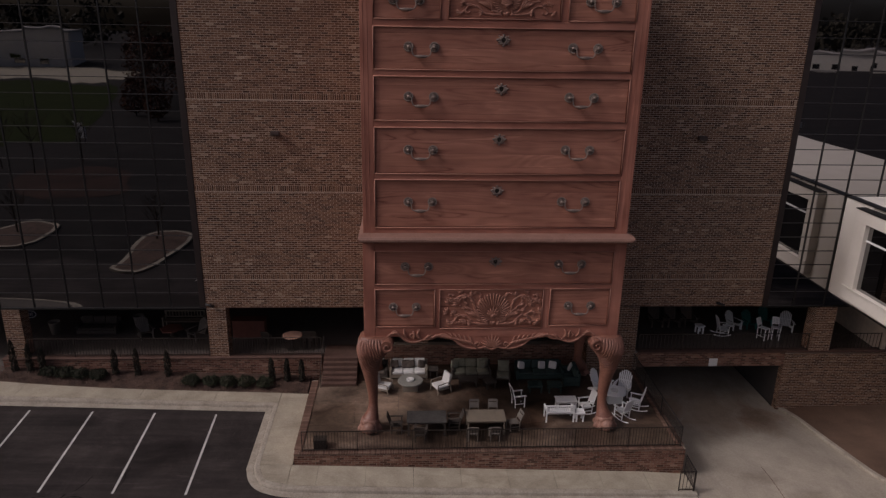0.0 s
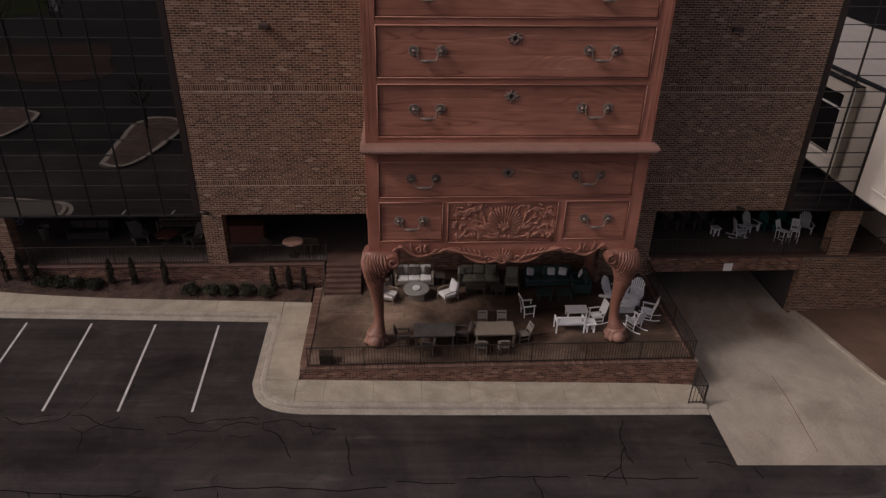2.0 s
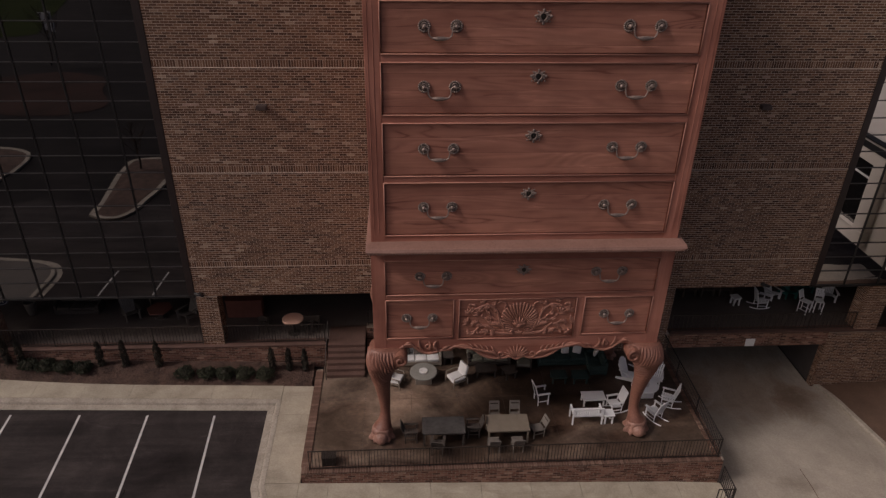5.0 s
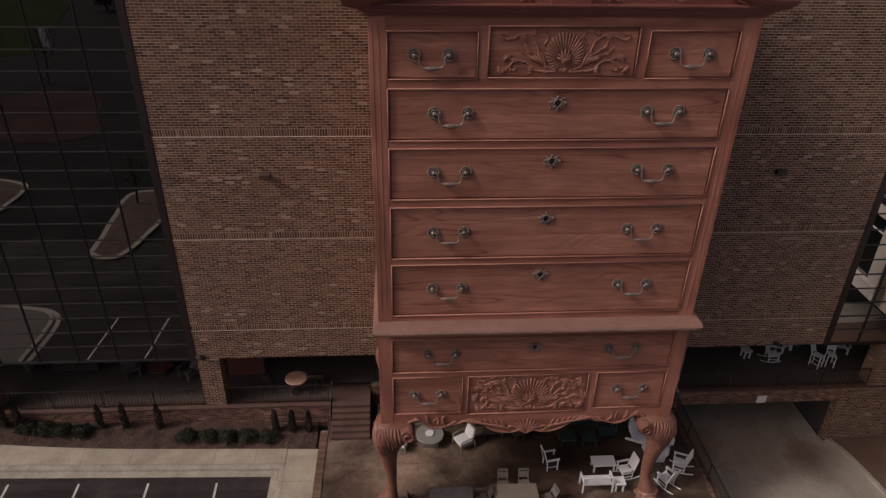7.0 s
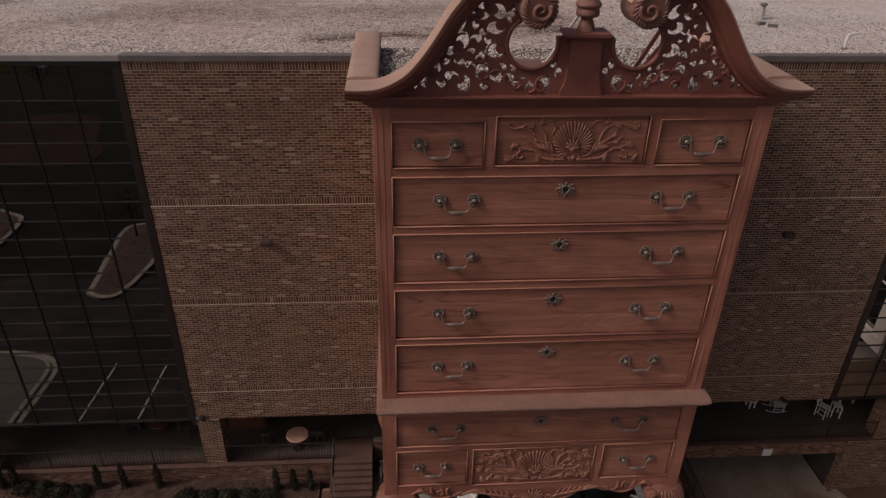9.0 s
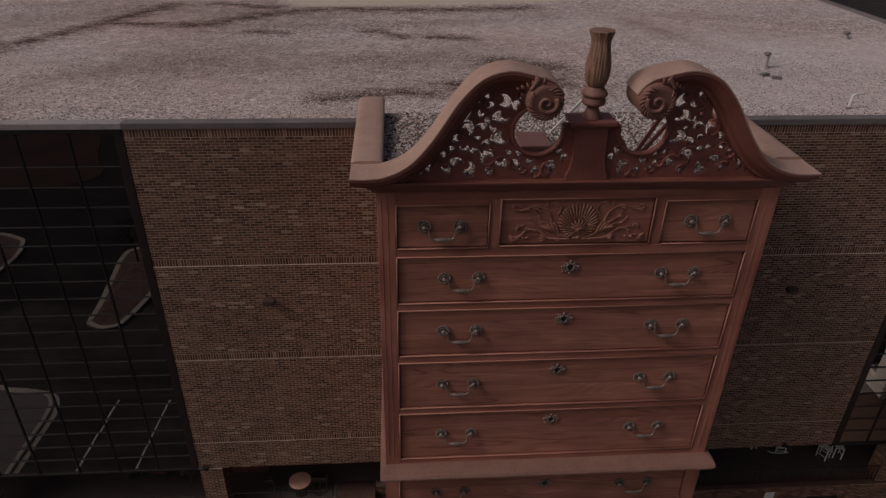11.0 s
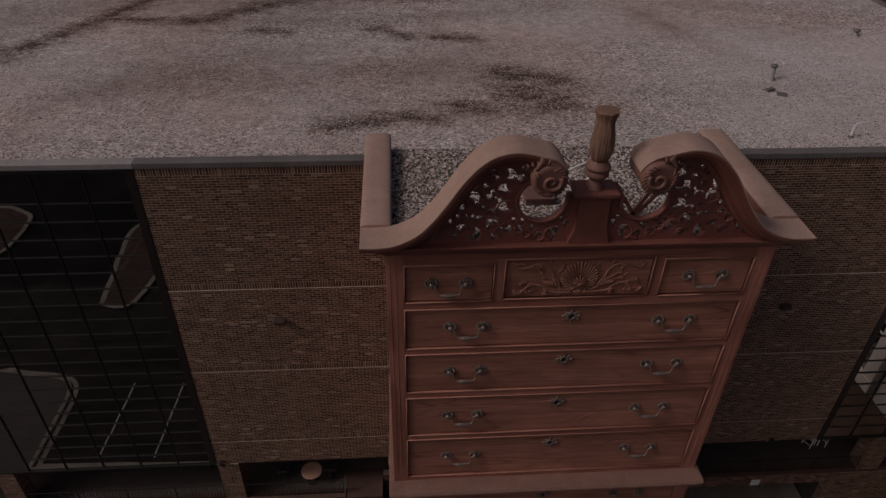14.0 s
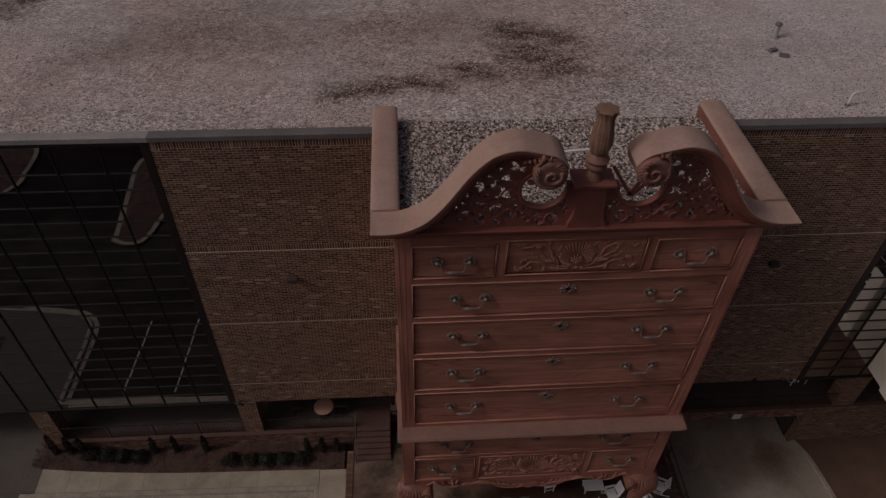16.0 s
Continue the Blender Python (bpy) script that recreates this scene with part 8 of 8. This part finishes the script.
M_LITTER = plain("wet_leaf_litter", (0.016, 0.007, 0.005), (0.060, 0.028, 0.021), 0.25, 6, 0.9, bumps=0.6, bd=0.05, spec=0.2)
litter_bed()


def bare_tree(x, y, h, rng):
    t = thing("bare_tree", pose(x, y, gz(x, y) + 0.1), "small leafless tree on a parking island", "tree")
    bm = bmesh.new()
    tube(bm, [(0, 0, 0), (0.05, 0, h * 0.4), (0, 0.05, h * 0.75), (0.04, 0, h)], [0.09, 0.07, 0.04, 0.01], 7)
    part("trunk", bm, M_BARK, t)
    bm = bmesh.new()
    for k in range(26):
        z0 = h * rng.uniform(0.3, 0.85)
        a = rng.uniform(0, 6.28)
        l = (h - z0) * rng.uniform(0.5, 0.9) + 0.2
        mid = Vector((math.cos(a) * l * 0.35, math.sin(a) * l * 0.35, z0 + l * 0.4))
        end = Vector((math.cos(a) * l * 0.6, math.sin(a) * l * 0.6, z0 + l))
        tube(bm, [(0, 0, z0), mid, end], [0.03, 0.018, 0.006], 5)
        for j in range(4):
            b = a + rng.uniform(-1.2, 1.2)
            e = mid + Vector((math.cos(b), math.sin(b), 1.2)) * l * rng.uniform(0.15, 0.35)
            tube(bm, [mid, e], [0.012, 0.004], 4)
    part("branches", bm, M_BARK, t)


rng = random.Random(31)
bare_tree(-25.4, -19.5, 4.2, rng)
bare_tree(-38, -21, 4.0, rng)
painted_line(-19.2, -12.2, -19.4, -9.8)


def far_lawn():
    bm = bmesh.new()
    pts = smooth_line([(-55, -68), (-66, -65), (-95, -72), (-170, -110), (-175, -170), (-130, -176), (-88, -164), (-66, -108), (-55, -68)], 5)[:-1]
    bm.faces.new([bm.verts.new((x, y, gz(x, y) + 0.06)) for x, y in pts])
    bmesh.ops.triangulate(bm, faces=bm.faces[:])
    solid("lawn", bm, M_GRASS, "broad green lawn beyond the car park", "lawn", "structure")


far_lawn()


def far_lot(pts, label):
    bm = bmesh.new()
    bm.faces.new([bm.verts.new((x, y, gz(x, y) + 0.05)) for x, y in pts])
    bmesh.ops.triangulate(bm, faces=bm.faces[:])
    solid("pavement", bm, M_CONC, label, "pavement", "structure")


far_lot([(-175, -215), (-128, -228), (-96, -212), (-90, -180), (-104, -178), (-122, -186), (-152, -184)], "pale concrete forecourt before the warehouse")


def far_building(x, y, w, d, h, rz, wall_mat, label):
    t = thing("warehouse_building", pose(x, y, gz(x, y) - 0.1, 0, 0, rz), label, "building")
    part("wall", B(-w / 2, w / 2, -d / 2, d / 2, 0, h), wall_mat, t)
    part("roof", B(-w / 2 - 0.4, w / 2 + 0.4, -d / 2 - 0.4, d / 2 + 0.4, h + 0.003, h + 0.8), M_PALECOPING, t)
    for k in range(int(w / 9)):
        x0 = -w / 2 + 3 + 9 * k
        part("window", B(x0, x0 + 3.2, d / 2, d / 2 + 0.08, 1.2, 4.2), M_GLASS, t)


far_building(-160, -238, 58, 30, 13, -15, M_CREAM, "pale low warehouse beyond the lawn")
far_building(240, -338, 170, 30, 9.5, 30, M_CREAM, "long pale showroom building across the road")
far_building(38, -62, 26, 14, 7, -12, M_CREAM, "pale pavilion building across the drive")


def far_woods():
    r = random.Random(17)
    bm = bmesh.new()
    for _ in range(900):
        a = r.uniform(math.pi * 1.02, math.pi * 1.98)
        behind = 5.0 < a < 5.65 or 3.85 < a < 4.3
        d = r.uniform(450, 520) if behind else r.uniform(230, 420)
        x, y = d * math.cos(a), d * math.sin(a)
        h = r.uniform(20, 30) if behind else r.uniform(7, 13)
        z = gz(x, y)
        for k in range(24):
            p = Vector((x + r.uniform(-5, 5), y + r.uniform(-5, 5), z + h * r.uniform(0.1, 1)))
            s = r.uniform(0.8, 2.0)
            q = Euler((r.uniform(0, 3), r.uniform(0, 3), r.uniform(0, 6))).to_matrix()
            bm.faces.new([bm.verts.new(p + q @ Vector(v)) for v in ((-s, -s * 0.6, 0), (s, -s * 0.4, 0.5), (s * 0.7, s, 0), (-s * 0.5, s * 0.8, -0.4))])
    solid("far_woods", bm, M_DRYLEAF, "dark belt of far winter woods", "woods", "stuff")


far_woods()


def brown_tree(x, y, h, rng):
    """Winter tree that has kept its russet leaves: forked limbs under an uneven crown of loose clumps."""
    t = thing("russet_tree", pose(x, y, gz(x, y) + 0.05), "russet winter tree with a ragged crown beyond the car park", "tree", "russet trees")
    bm = bmesh.new()
    tube(bm, [(0, 0, 0), (0.1, 0, h * 0.3), (0, 0.1, h * 0.6), (0.1, 0, h * 0.92)], [0.22, 0.17, 0.1, 0.03], 7)
    for k in range(9):
        a, z0 = k * 2.4, h * (0.25 + 0.06 * k)
        tube(bm, [(0, 0, z0), (0.12 * h * math.cos(a), 0.12 * h * math.sin(a), z0 + 0.09 * h), (0.22 * h * math.cos(a), 0.22 * h * math.sin(a), z0 + 0.14 * h)], [0.08, 0.05, 0.02], 5)
    part("trunk", bm, M_BARK, t)
    bm = bmesh.new()
    for _ in range(900):
        u, a = rng.random(), rng.uniform(0, 6.283)
        rad = (h * 0.22 + 1.0) * math.sin(math.pi * (0.12 + 0.82 * u)) * (0.45 + 0.55 * rng.random() ** 0.5) * (1 + 0.25 * math.sin(3 * a + 5 * u))
        p = Vector((rad * math.cos(a), rad * math.sin(a), h * (0.12 + 0.88 * u)))
        e = rng.uniform(0.12, 0.3)
        q = Euler((rng.uniform(0, 3), rng.uniform(0, 3), rng.uniform(0, 6))).to_matrix()
        bm.faces.new([bm.verts.new(p + q @ Vector(v)) for v in ((-e, -e * 0.4, 0), (e, -e * 0.5, 0.05), (e * 0.7, e * 0.6, 0), (-e * 0.6, e * 0.5, -0.05))])
    part("crown", bm, M_RUSSET, t)


M_RUSSET = plain("russet_leaf", (0.060, 0.028, 0.020), (0.150, 0.070, 0.046), 0.6, 6, 0.9, spec=0.1)
grove = random.Random(40)
for x, y, h in ((-55, -112, 15), (-60, -118, 17), (-50, -118, 16), (-65, -128, 15), (-46, -110, 13), (-56, -128, 18), (-70, -140, 16),
                (-56, -98, 7), (-50, -92, 6)):
    brown_tree(x, y, h, grove)


def board_sign(x, y, rz):
    t = thing("board_sign", pose(x, y, gz(x, y) + 0.05, 0, 0, rz), "plain white board sign on two posts beside the lawn", "sign")
    part("board", B(-1.0, 1.0, -0.05, 0.05, 0.9, 3.4, 0.02), M_SIGN, t)
    for px in (-0.8, 0.8):
        part("post", B(px - 0.06, px + 0.06, 0.052, 0.15, 0, 3.2), M_IRON, t)


board_sign(-52.5, -66.5, 20)
for x, y, h in ((-48, -44, 9), (-54, -48, 8), (-60, -40, 10), (-46, -52, 7)):
    bare_tree(x, y, h, rng)


# ---- single bricks of the upper wall ----
def single_bricks():
    cells = brick_cells(WALL_R - WALL_L, WALL_T - WALL_B, BANDS, WALL_L, WALL_B, lambda x, z: -11.0 < x < -7.2 and 18.0 < z < 20.2)
    shared = {}
    rng = random.Random(2)
    for u, v, du, dv in cells:
        key = (round(du, 2), round(dv, 2))
        if key not in shared:
            a, b = brick_faces([(0, 0, du, dv)], (0, 0, 0), X, Z, NY, random.Random(0))
            me = bpy.data.meshes.new("brick")
            me.from_pydata(a, [], b)
            me.materials.append(M_BRICK_OB)
            shared[key] = me
        o = new("brick", shared[key])
        o.parent = wall_front
        o.matrix_basis = pose(WALL_L + u, WALL_Y + rng.uniform(-0.002, 0.002), WALL_B + v)


single_bricks()


def pale_bricks():
    """Replaced pale bricks scattered about the flood lights, set a little proud of the wall."""
    cells = brick_cells(WALL_R - WALL_L, WALL_T - WALL_B, BANDS, WALL_L, WALL_B, lambda x, z: 13.0 < z < 15.2 and abs(x) > 5.6)
    first = None
    for x, z in ((-8.65, 14.0), (-8.35, 14.0), (-7.95, 13.9), (-13.0, 13.85), (-12.7, 13.85), (-12.1, 13.5), (-11.9, 13.4), (-11.5, 13.5), (-11.5, 13.3), (-10.9, 13.4),
                 (12.05, 14.85), (12.1, 14.35), (10.3, 14.85), (9.9, 14.1), (11.6, 14.3), (11.0, 13.3)):
        u, v, du, dv = min(cells, key=lambda c: abs(WALL_L + c[0] + c[2] / 2 - x) + 2 * abs(WALL_B + c[1] + c[3] / 2 - z) + (9 if c[2] < 0.3 else 0))
        m = pose(WALL_L + u, WALL_Y - 0.002, WALL_B + v)
        if first is None:
            a, b = brick_faces([(0, 0, LENGTH, COURSE)], (0, 0, 0), X, Z, NY, random.Random(0), 0.008)
            me = bpy.data.meshes.new("brick")
            me.from_pydata(a, [], b)
            me.materials.append(M_PALEBRICK)
            first = new("brick", me)
            first.parent = wall_front
            first.matrix_basis = m
        else:
            twin("brick", first, wall_front, m)


M_PALEBRICK = plain("pale_brick", (0.34, 0.22, 0.17), (0.47, 0.32, 0.25), 4, 30, 0.9)
pale_bricks()
